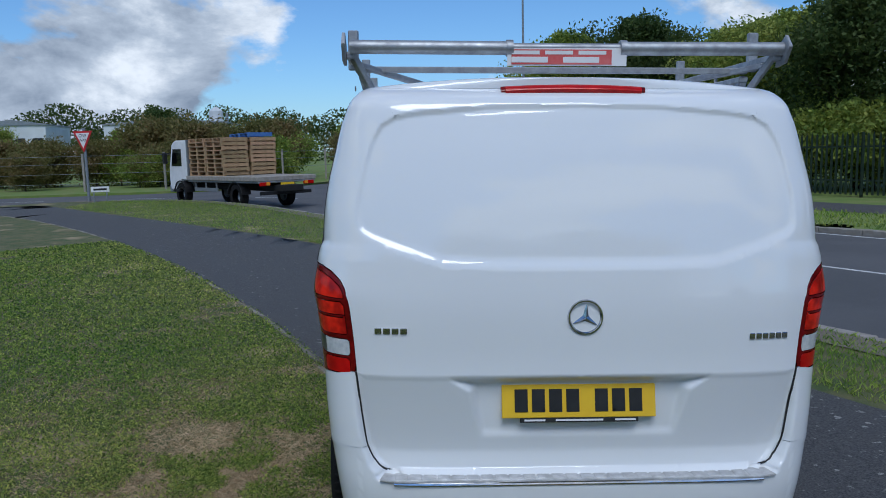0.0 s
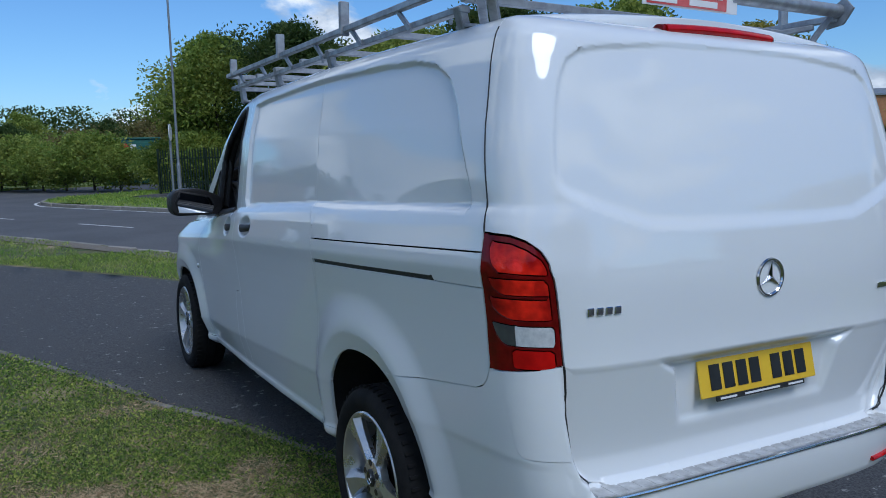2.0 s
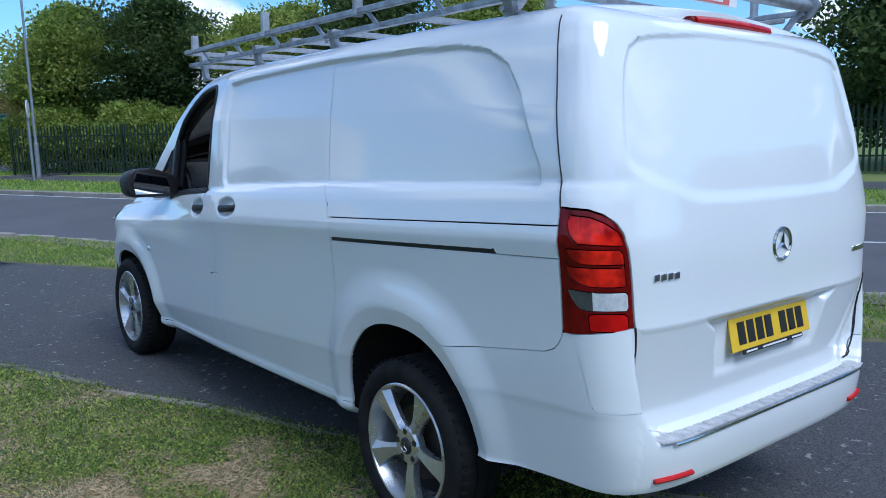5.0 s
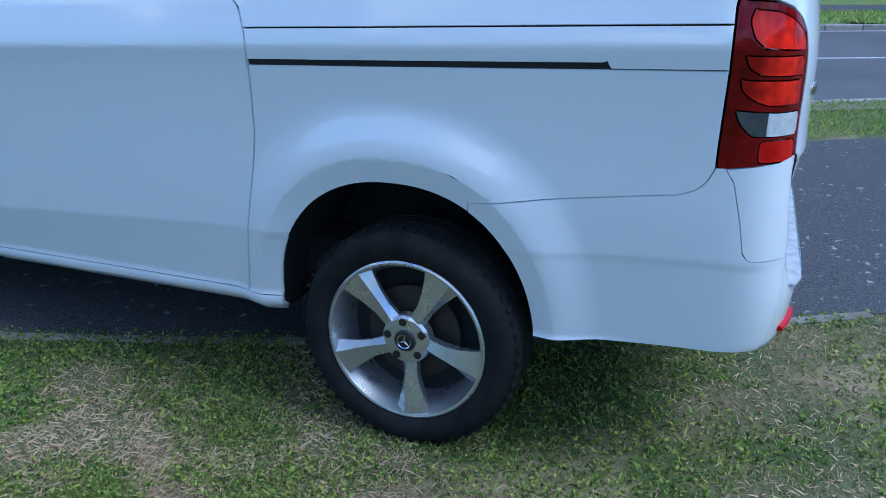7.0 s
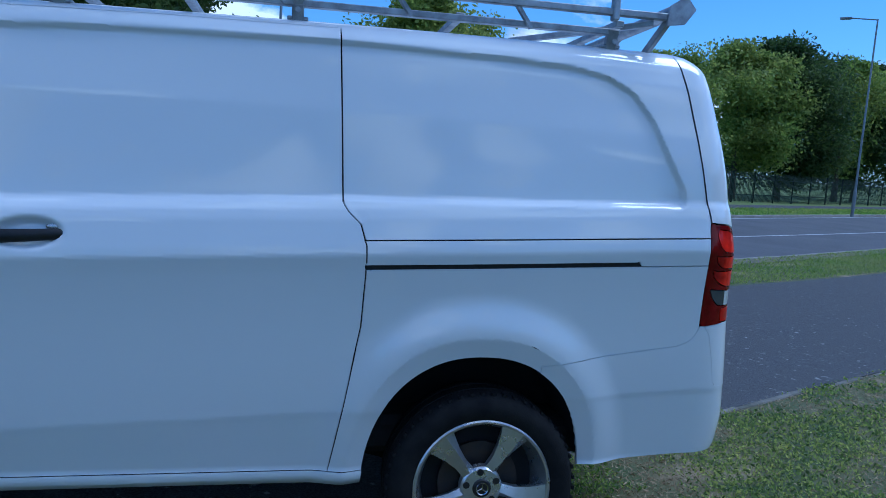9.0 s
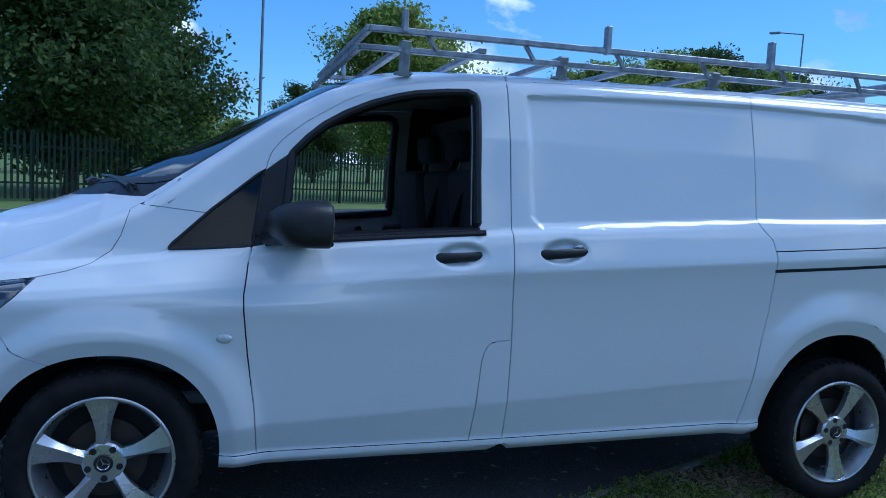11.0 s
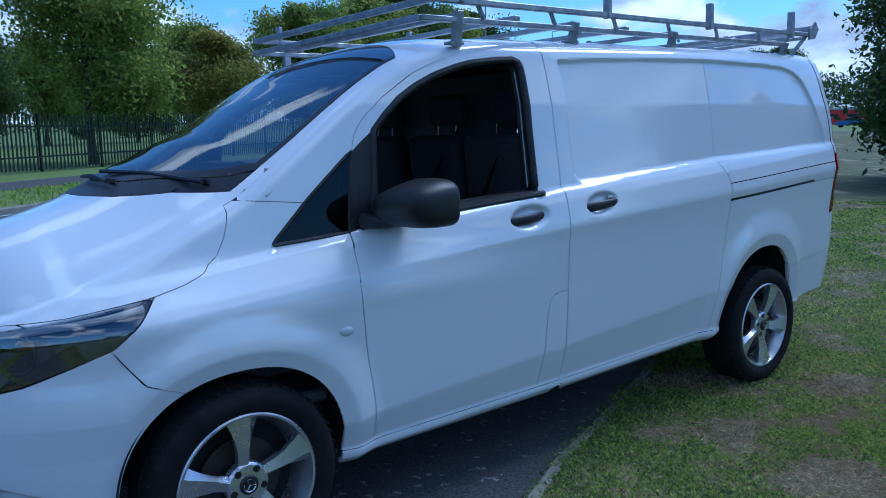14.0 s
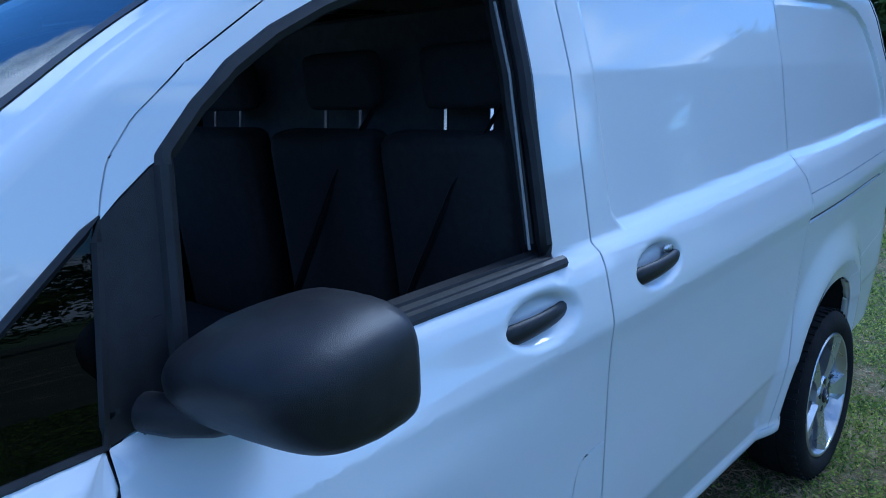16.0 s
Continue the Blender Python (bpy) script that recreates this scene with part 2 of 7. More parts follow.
CLAD = material("white_cladding", (0.62, 0.64, 0.66), 0.5, color2=(0.54, 0.56, 0.58), scale=0.6)
BRICK = material("orange_brick", (0.42, 0.20, 0.09), 0.85, color2=(0.34, 0.15, 0.07), scale=3)
GREEN_BOX = material("kiosk_green", (0.02, 0.12, 0.09), 0.5, color2=(0.03, 0.10, 0.08), scale=3)
AMBER = material("amber_lens", (0.8, 0.30, 0.02), 0.2, color2=(0.7, 0.25, 0.02), scale=20, coat=1.0)

# ---- small builders ----


def mesh_object(name, verts, faces, mat, parent=None, label="", smooth=True, mats=None, face_mats=None):
    me = bpy.data.meshes.new(name)
    me.from_pydata([tuple(p) for p in verts], [], [tuple(f) for f in faces])
    for mm in (mats or [mat]):
        me.materials.append(mm)
    if face_mats is not None:
        me.polygons.foreach_set("material_index", face_mats)
    if smooth:
        me.polygons.foreach_set("use_smooth", [True] * len(me.polygons))
    me.update()
    ob = new(name, me)
    if parent is not None:
        ob.parent = parent
    if label:
        tagged(ob, label)
    return ob


def part(name, bm, mat, parent, label="", smooth=False, sharp=None):
    """Links a bmesh as one mesh object under a thing or a part."""
    me = bpy.data.meshes.new(name)
    if smooth:
        ang = radians(sharp or 38)
        for f in bm.faces:
            f.smooth = True
        for e in bm.edges:
            if len(e.link_faces) == 2 and e.calc_face_angle(0) > ang:
                e.smooth = False
    bm.to_mesh(me)
    bm.free()
    me.materials.append(mat)
    ob = new(name, me)
    if parent is not None:
        ob.parent = parent
    if label:
        tagged(ob, label)
    return ob


def box(cx, cy, cz, sx, sy, sz, bevel=0.0, rot=None, bm=None, seg=1):
    """A box with bevelled edges, added to bm."""
    own = bmesh.new()
    bmesh.ops.create_cube(own, size=1, matrix=Matrix.Diagonal((sx, sy, sz, 1)))
    if bevel:
        bmesh.ops.bevel(own, geom=own.edges[:], offset=bevel, segments=seg, profile=0.6, affect="EDGES")
    m = Matrix.Translation((cx, cy, cz))
    if rot is not None:
        m = m @ Euler([radians(a) for a in rot]).to_matrix().to_4x4()
    bmesh.ops.transform(own, matrix=m, verts=own.verts)
    return join(bm, own)


def join(bm, own):
    if bm is None:
        return own
    tmp = bpy.data.meshes.new("tmp")
    own.to_mesh(tmp)
    own.free()
    bm.from_mesh(tmp)
    bpy.data.meshes.remove(tmp)
    return bm


def rod(a, b, r, n=10, bm=None, r2=None):
    """A capped round bar from a to b."""
    own = bmesh.new()
    a, b = Vector(a), Vector(b)
    bmesh.ops.create_cone(own, cap_ends=True, segments=n, radius1=r, radius2=r if r2 is None else r2, depth=(b - a).length)
    m = Matrix.Translation((a + b) / 2) @ (b - a).to_track_quat("Z", "Y").to_matrix().to_4x4()
    bmesh.ops.transform(own, matrix=m, verts=own.verts)
    return join(bm, own)


def bar(a, b, w, h, bm=None, bevel=0.0):
    """A rectangular bar from a to b, w wide and h high."""
    a, b = Vector(a), Vector(b)
    own = box(0, 0, 0, w, h, (b - a).length, bevel)
    d = (b - a).normalized()
    side = Vector((0, 0, 1)).cross(d)
    side = side.normalized() if side.length > 1e-4 else Vector((1, 0, 0))
    up = d.cross(side)
    m = Matrix.Translation((a + b) / 2) @ Matrix((side, up, d)).transposed().to_4x4()
    bmesh.ops.transform(own, matrix=m, verts=own.verts)
    return join(bm, own)


def lathe(profile, n=48, axis="X", bm=None):
    """Turns (radius, along) pairs round an axis through the origin."""
    own = bmesh.new()
    rings = []
    for r, s in profile:
        ring = []
        for i in range(n):
            a = 2 * math.pi * i / n
            ring.append(own.verts.new((s, r * math.cos(a), r * math.sin(a)) if axis == "X" else (r * math.cos(a), r * math.sin(a), s)))
        rings.append(ring)
    for p, q in zip(rings, rings[1:]):
        for i in range(n):
            own.faces.new((p[i], p[(i + 1) % n], q[(i + 1) % n], q[i]))
    bmesh.ops.recalc_face_normals(own, faces=own.faces)
    return join(bm, own)


def prism(outline, depth, plane="YZ", at=0.0, bm=None, bevel=0.0):
    """An outline of 2D points given depth; plane names the outline's axes."""
    own = bmesh.new()
    put = {"YZ": lambda p, d: (d, p[0], p[1]), "XZ": lambda p, d: (p[0], d, p[1]), "XY": lambda p, d: (p[0], p[1], d)}[plane]
    lo = [own.verts.new(put(p, at)) for p in outline]
    hi = [own.verts.new(put(p, at + depth)) for p in outline]
    own.faces.new(lo)
    own.faces.new(hi)
    for i in range(len(lo)):
        j = (i + 1) % len(lo)
        own.faces.new((lo[i], lo[j], hi[j], hi[i]))
    bmesh.ops.recalc_face_normals(own, faces=own.faces)
    if bevel:
        bmesh.ops.bevel(own, geom=own.edges[:], offset=bevel, segments=2, affect="EDGES")
    return join(bm, own)


def thing(name, label, category, at=(0, 0, 0), group="", kind=""):
    ob = new(name)
    ob.location = at
    return tagged(ob, label, category, group, kind)


def spline(points, step=0.5):
    """A smooth line of points through the given ones."""
    pts = np.array(points, float)
    ext = np.vstack([2 * pts[0] - pts[1], pts, 2 * pts[-1] - pts[-2]])
    out = []
    for i in range(1, len(ext) - 2):
        p0, p1, p2, p3 = ext[i - 1:i + 3]
        n = max(1, int(np.linalg.norm(p2 - p1) / step))
        for k in range(n):
            t = k / n
            out.append(0.5 * (2 * p1 + (p2 - p0) * t + (2 * p0 - 5 * p1 + 4 * p2 - p3) * t * t + (3 * p1 - p0 - 3 * p2 + p3) * t ** 3))
    out.append(pts[-1])
    return np.array(out)


def curve(x, xs, ys):
    """A smooth line through given points (cubic, with no overshoot)."""
    xs, ys = np.asarray(xs, float), np.asarray(ys, float)
    h, dl = np.diff(xs), np.diff(ys) / np.diff(xs)
    m = np.r_[dl[0], np.where(dl[:-1] * dl[1:] > 0, 2 * dl[:-1] * dl[1:] / (dl[:-1] + dl[1:] + 1e-12), 0), dl[-1]]
    x = np.clip(x, xs[0], xs[-1])
    i = np.clip(np.searchsorted(xs, x) - 1, 0, len(h) - 1)
    t = (x - xs[i]) / h[i]
    return ys[i] * (1 + 2 * t) * (1 - t) ** 2 + m[i] * h[i] * t * (1 - t) ** 2 + ys[i + 1] * t * t * (3 - 2 * t) + m[i + 1] * h[i] * t * t * (t - 1)


def poly_distance(a, b, poly):
    """Signed distance of points (a, b) to a closed outline, negative inside."""
    a, b = np.broadcast_arrays(np.asarray(a, float), np.asarray(b, float))
    pa, pb = [p[0] for p in poly], [p[1] for p in poly]
    if a.size > 400 and max(pa) - min(pa) < 4 and max(pb) - min(pb) < 4:
        # far points of a small outline only need the distance to its box
        da = np.maximum(np.maximum(min(pa) - a, a - max(pa)), 0)
        db = np.maximum(np.maximum(min(pb) - b, b - max(pb)), 0)
        far = np.hypot(da, db)
        near = far < 0.25
        if near.mean() < 0.8:
            if near.any():
                far[near] = poly_distance(a[near], b[near], poly)
            return far
    best, inside = np.full(a.shape, 1e9), np.zeros(a.shape, bool)
    n = len(poly)
    for i in range(n):
        (x0, y0), (x1, y1) = poly[i], poly[(i + 1) % n]
        ex, ey = x1 - x0, y1 - y0
        t = np.clip(((a - x0) * ex + (b - y0) * ey) / (ex * ex + ey * ey + 1e-12), 0, 1)
        best = np.minimum(best, np.hypot(a - x0 - t * ex, b - y0 - t * ey))
        cross = ((y0 > b) != (y1 > b)) & (a < (x1 - x0) * (b - y0) / ((y1 - y0) if abs(y1 - y0) > 1e-12 else 1e-12) + x0)
        inside ^= cross
    return np.where(inside, -best, best)


def smooth01(x):
    x = np.clip(x, 0, 1)
    return x * x * (3 - 2 * x)


class Skin:
    """A grid on a surface whose lines are drawn to given cut lines, and which comes apart along them."""

    def __init__(self, us, vs, surface):
        self.u, self.v = np.meshgrid(np.array(us, float), np.array(vs, float), indexing="ij")
        self.surface = surface
        self.locked = np.zeros(self.u.shape, bool)
        self.u0, self.v0 = self.u.copy(), self.v.copy()
        self.du = np.gradient(self.u0, axis=0) * 0.56
        self.dv = np.gradient(self.v0, axis=1) * 0.56
        self.levels = []

    def points(self):
        return self.surface(self.u, self.v)

    def cut(self, f):
        for axis in (0, 1, 0, 1, 0, 1):
            F = f(*self.points(), self.u, self.v)
            F[np.abs(F) < 1e-5] = 0
            a = [slice(None)] * 2
            b = [slice(None)] * 2
            a[axis], b[axis] = slice(0, -1), slice(1, None)
            ia = np.argwhere(F[tuple(a)] * F[tuple(b)] < 0)
            for i, j in ia:
                p, q = (i, j), (i + (axis == 0), j + (axis == 1))
                fp, fq = F[p], F[q]
                if fp * fq >= 0:
                    continue
                move, keep = (p, q) if abs(fp) <= abs(fq) else (q, p)
                if self.locked[move] and not self.locked[keep]:
                    move, keep = keep, move
                t = F[move] / (F[move] - F[keep])
                nu = self.u[move] + t * (self.u[keep] - self.u[move])
                nv = self.v[move] + t * (self.v[keep] - self.v[move])
                if self.locked[move] and (abs(nu - self.u0[move]) > self.du[move] or abs(nv - self.v0[move]) > self.dv[move]):
                    continue
                self.u[move], self.v[move] = nu, nv
                F[move] = 0
                self.locked[move] = True
        self.levels.append(f)

    def triangles(self):
        n, m = self.u.shape
        P = np.stack(self.points(), -1).reshape(-1, 3)
        idx = np.arange(n * m).reshape(n, m)
        a, b, c, d = idx[:-1, :-1].ravel(), idx[1:, :-1].ravel(), idx[1:, 1:].ravel(), idx[:-1, 1:].ravel()
        use_bd = np.zeros(len(a), bool)
        for f in self.levels:
            F = f(P[:, 0], P[:, 1], P[:, 2], self.u.ravel(), self.v.ravel())
            F[np.abs(F) < 2e-4] = 0
            use_bd |= F[a] * F[c] < 0
        t1 = np.where(use_bd[:, None], np.stack([a, b, d], 1), np.stack([a, b, c], 1))
        t2 = np.where(use_bd[:, None], np.stack([b, c, d], 1), np.stack([a, c, d], 1))
        return P, np.vstack([t1, t2])


def panel_mesh(P, tris, gap=0.0025, depth=0.012, keep_edge=None, upright=False, normals=None):
    """A sheet of triangles pulled back from its rim, with a rim turned inwards. Returns points and faces."""
    used = np.unique(tris)
    remap = -np.ones(len(P), int)
    remap[used] = np.arange(len(used))
    V, T = P[used].copy(), remap[tris]
    e = np.sort(np.vstack([T[:, [0, 1]], T[:, [1, 2]], T[:, [2, 0]]]), 1)
    key, cnt = np.unique(e[:, 0] * (len(V) + 1) + e[:, 1], return_counts=True)
    rim_keys = set(key[cnt == 1].tolist())
    nrm = np.zeros_like(V)
    fn = np.cross(V[T[:, 1]] - V[T[:, 0]], V[T[:, 2]] - V[T[:, 0]])
    for k in range(3):
        np.add.at(nrm, T[:, k], fn)
    nrm /= np.linalg.norm(nrm, axis=1, keepdims=True) + 1e-12
    if normals is not None:
        nrm = normals[used].copy()
    if upright:
        nrm[:] = (0, 0, 1)
    rim_edges = []
    for t in T:
        for k in range(3):
            i, j = int(t[k]), int(t[(k + 1) % 3])
            lo, hi = (i, j) if i < j else (j, i)
            if lo * (len(V) + 1) + hi in rim_keys:
                rim_edges.append((i, j))
    pull = np.zeros_like(V)
    for i, j in rim_edges:
        d = V[j] - V[i]
        inward = np.cross(nrm[i] + nrm[j], d)
        pull[i] += inward
        pull[j] += inward
    length = np.linalg.norm(pull, axis=1, keepdims=True)
    pull = np.where(length > 1e-9, pull / np.maximum(length, 1e-9), 0)
    if keep_edge is not None:
        pull[keep_edge(V), 0] = 0
    V = V + pull * gap
    faces = [tuple(t) for t in T.tolist()]
    verts = V.tolist()
    if depth:
        ring = {}

        def rim_vertex(i, deep):
            if (i, deep) not in ring:
                ring[(i, deep)] = len(verts)
                verts.append((V[i] - nrm[i] * (depth if deep else 0)).tolist())
            return ring[(i, deep)]

        for i, j in rim_edges:
            if keep_edge is not None and keep_edge(V[[i]])[0] and keep_edge(V[[j]])[0]:
                continue
            faces.append((rim_vertex(j, 0), rim_vertex(i, 0), rim_vertex(i, 1), rim_vertex(j, 1)))
    return verts, faces


def mirrored(verts, faces):
    return [(-x, y, z) for x, y, z in verts], [tuple(reversed(f)) for f in faces]


# ---- ground ----
KERB_H = 0.11
near_kerb = spline([(46, -62), (28, -34), (14.3, -13.1), (9.7, -5.6), (6.9, -1.2), (4.6, 2.4), (3.3, 4.6), (0.2, 11.9), (-3.4, 19.0), (-6.0, 23.3), (-9.2, 26.6), (-13.2, 27.6)], 0.6)
path_left = spline([(14, -26), (6, -10.5), (2.26, -3.19), (1.14, -1.08), (0.56, -0.08), (-0.08, 0.92), (-0.52, 1.9), (-0.87, 2.74), (-1.2, 3.4), (-1.6, 4.4), (-2.5, 6.3), (-4.5, 10.0), (-8.1, 15.5), (-12.4, 20.7), (-17, 24.0)], 0.3)
path_right = spline([(20, -28), (9.2, -9.0), (6.7, -4.3), (4.7, -0.85), (3.5, 0.75), (2.3, 2.65), (1.2, 5.5), (-0.1, 8.25), (-2.3, 11.6), (-3.95, 13.8), (-6.8, 17.3), (-11.2, 22.6), (-13.4, 25.4)], 0.3)
far_kerb = spline([(54, -58), (35.5, -30), (21.5, -9.2), (16.5, -1.6), (11.5, 6.4), (7.5, 13.4), (4.6, 19.0), (2.2, 24.6), (0.4, 28.6), (-0.6, 31.5), (-0.2, 34.5), (2.5, 37.2), (8, 39.5), (30, 46)], 0.6)
back_edge = spline([(-80, 30), (-40, 33.5), (-20, 35.8), (-12, 37.0), (-7.0, 41.0), (-4.0, 47.0), (-1.0, 50.5), (6, 51), (30, 58)], 0.8)


def level(x, y):
    """Height of the near land: it falls a little towards the road, and rises a little along the van."""
    x, y = np.asarray(x, float), np.asarray(y, float)
    return -0.025 * 2.6 * np.tanh(x / 2.6) + 0.0145 * smooth01((y - 0.9) / 3.4) * np.exp(-((x + 0.2) / 3.5) ** 2)


def land(name, outline, mat, label, top, xs, ys, depth=0.25):
    """A slab of land inside an outline, on a grid drawn to the outline."""
    poly = [tuple(p) for p in outline]
    skin = Skin(xs, ys, lambda u, v: (u, v, top(u, v)))
    f = lambda X, Y, Z, *_: poly_distance(X, Y, poly)
    skin.cut(f)
    P, T = skin.triangles()
    c = P[T].mean(1)
    T = T[f(c[:, 0], c[:, 1], c[:, 2]) < 0]
    v, fc = panel_mesh(P, T, gap=0, depth=depth, upright=True)
    ob = mesh_object(name, v, fc, mat)
    return tagged(ob, label, "ground", kind="structure")


def axis_steps(*spans):
    out = []
    for a, b, s in spans:
        out += list(np.arange(a, b, s))
    out.append(spans[-1][1])
    return out


ground = mesh_object("ground", [(-2500, -2500, -0.30), (2500, -2500, -0.30), (2500, 2500, -0.30), (-2500, 2500, -0.30)], [(0, 1, 2, 3)], FAR_GRASS)
tagged(ground, "wide green grassland reaching the horizon", "ground", kind="structure")
road = mesh_object("road", [(-90, -80, -0.17), (70, -80, -0.17), (70, 75, -0.17), (-90, 75, -0.17)], [(0, 1, 2, 3)], ROAD)
tagged(road, "worn grey asphalt road with white lane lines", "road", kind="structure")

near_poly = list(near_kerb) + [(-16, 25.5), (-24, 24.0), (-75, 22.0), (-75, -70), (46, -70)]
land("lawn", near_poly, GRASS_SOIL, "short mown grass with dry brown patches beside the path", level,
     axis_steps((-80, -20, 6), (-20, -6, 1.0), (-6, 6, 0.3), (6, 20, 1.0), (20, 56, 4)), axis_steps((-74, -20, 6), (-20, -4, 1.0), (-4, 12, 0.3), (12, 30, 1.0)))
far_level = lambda x, y: np.full(np.shape(x), -0.06)
far_poly = list(far_kerb) + [(90, 46), (90, -58)]
land("far_verge_ground", far_poly, FAR_GRASS, "green grass verge along the far side of the road", far_level,
     axis_steps((-6, 34, 1.0), (34, 100, 5)), axis_steps((-64, -20, 4), (-20, 50, 1.0)))
back_poly = list(back_edge) + [(30, 140), (-160, 140), (-160, 30)]
land("back_verge_ground", back_poly, FAR_GRASS, "rough grass bank behind the road bend", far_level,
     axis_steps((-160, -30, 8), (-30, 34, 1.5)), axis_steps((28, 60, 1.5), (60, 146, 8)))

path_poly = list(path_left) + list(path_right[::-1])
path = land("footpath", path_poly, ASPHALT, "dark worn asphalt footpath with pale chippings", lambda x, y: level(x, y) + 0.008,
            axis_steps((-20, -5, 0.8), (-5, 6, 0.2), (6, 22, 1.0)), axis_steps((-30, -5, 1.0), (-5, 9, 0.2), (9, 30, 0.8)), depth=0.03)
tagged(path, category="footpath")


def strip(name, line, offset, width, z, mat, label, category, kind="structure", lift=0.0):
    """A flat ribbon beside a line, offset to its right."""
    line = np.asarray(line)
    d = np.gradient(line, axis=0)
    d /= np.linalg.norm(d, axis=1, keepdims=True)
    nrm = np.stack([d[:, 1], -d[:, 0]], 1)
    a, b = line + nrm * offset, line + nrm * (offset + width)
    zf = z if callable(z) else (lambda x, y: np.full(np.shape(x), z))
    V = [(p[0], p[1], float(zf(p[0], p[1])) + lift) for p in a] + [(p[0], p[1], float(zf(p[0], p[1])) + lift) for p in b]
    n = len(line)
    F = [(i, i + n, i + n + 1, i + 1) for i in range(n - 1)]
    return tagged(mesh_object(name, V, F, mat), label, category, kind=kind)


# near edge: a gravelly margin behind the kerb; far footway behind its verge
strip("gravel_margin", near_kerb[::-1], 0.12, 0.42, level, GRAVEL, "bare gravelly margin beside the near kerb", "gravel", lift=0.012)
strip("far_footway", far_kerb[:-16], 3.3, 2.3, -0.06, ASPHALT, "grey asphalt footway behind the far verge", "footpath", lift=0.008)
strip("yellow_line", near_kerb[::-1], -0.34, 0.10, -0.17, PAINT_Y, "faded yellow line beside the near kerb", "road marking", lift=0.006)
strip("far_edge_line", far_kerb[:-14], -0.30, 0.10, -0.17, PAINT_W, "faded pale line beside the far kerb", "road marking", lift=0.006)
centre_line = spline([(40, -47), (25, -24), (15.4, -8.2), (11.6, -1.6), (8.1, 4.4), (5.4, 9.0), (1.9, 16.4), (-0.7, 22.2), (-3.2, 27.2), (-7.2, 31.0), (-12.5, 32.4), (-24, 31.5)], 0.5)


def dash(a, b):
    seg = centre_line[a:b]
    if len(seg) > 2:
        strip("lane_dash", seg, -0.05, 0.10, -0.17, PAINT_W, "white painted lane dash on the road", "road marking", lift=0.006)


count = len(centre_line)
long_to = int(np.argmin(np.hypot(centre_line[:, 0] - 4.5, centre_line[:, 1] - 10.5)))
dash(0, long_to)
for k in range(long_to + 5, count - 6, 12):
    dash(k, k + 6)

# ---- kerbs and path edging, each stone a piece ----


def stone_mesh(name, sx, sy, sz, bevel):
    bm = box(0, 0, 0, sx, sy, sz, bevel)
    me = bpy.data.meshes.new(name)
    bm.to_mesh(me)
    bm.free()
    me.materials.append(CONCRETE if sy > 0.1 else EDGING)
    return me


def stones(owner, line, length, me, zf, offset, jitter, limit=300):
    line = np.asarray(line)
    seg = np.r_[0, np.cumsum(np.linalg.norm(np.diff(line, axis=0), axis=1))]
    for k in range(min(limit, int(seg[-1] / length))):
        s = (k + 0.5) * length
        p = np.array([np.interp(s, seg, line[:, 0]), np.interp(s, seg, line[:, 1])])
        q = np.array([np.interp(s + 0.05, seg, line[:, 0]), np.interp(s + 0.05, seg, line[:, 1])])
        d = (q - p) / np.linalg.norm(q - p)
        p = p + np.array([d[1], -d[0]]) * offset
        ob = new("kerbstone" if length > 0.6 else "edging_stone", me)
        ob.parent = owner
        ob.matrix_basis = pose(p[0], p[1], float(zf(p[0], p[1])) + random.uniform(-jitter, jitter), 0, random.uniform(-1, 1), math.degrees(math.atan2(d[1], d[0])) + random.uniform(-0.4, 0.4))


far_stone = stone_mesh("kerbstone", 0.905, 0.15, 0.25, 0.016)
edge_stone = stone_mesh("edging_stone", 0.905, 0.05, 0.15, 0.008)
kerb_far = thing("kerb_far", "pale concrete kerb stones along the far verge", "kerb", kind="structure")
stones(kerb_far, far_kerb[20:], 0.915, far_stone, lambda x, y: -0.06 - 0.118, 0.02, 0.004)
kerb_near = thing("kerb_near", "dull concrete kerb stones along the near verge", "kerb", kind="structure")
stones(kerb_near, near_kerb[::-1], 0.915, far_stone, lambda x, y: float(level(x, y)) - 0.118, 0.02, 0.004)
edging = thing("path_edging", "thin concrete edging stones, partly overgrown, along the path", "kerb", kind="structure")
stones(edging, path_left[30:], 0.915, edge_stone, lambda x, y: float(level(x, y)) - 0.066, -0.02, 0.005)

# ---- grass blades ----


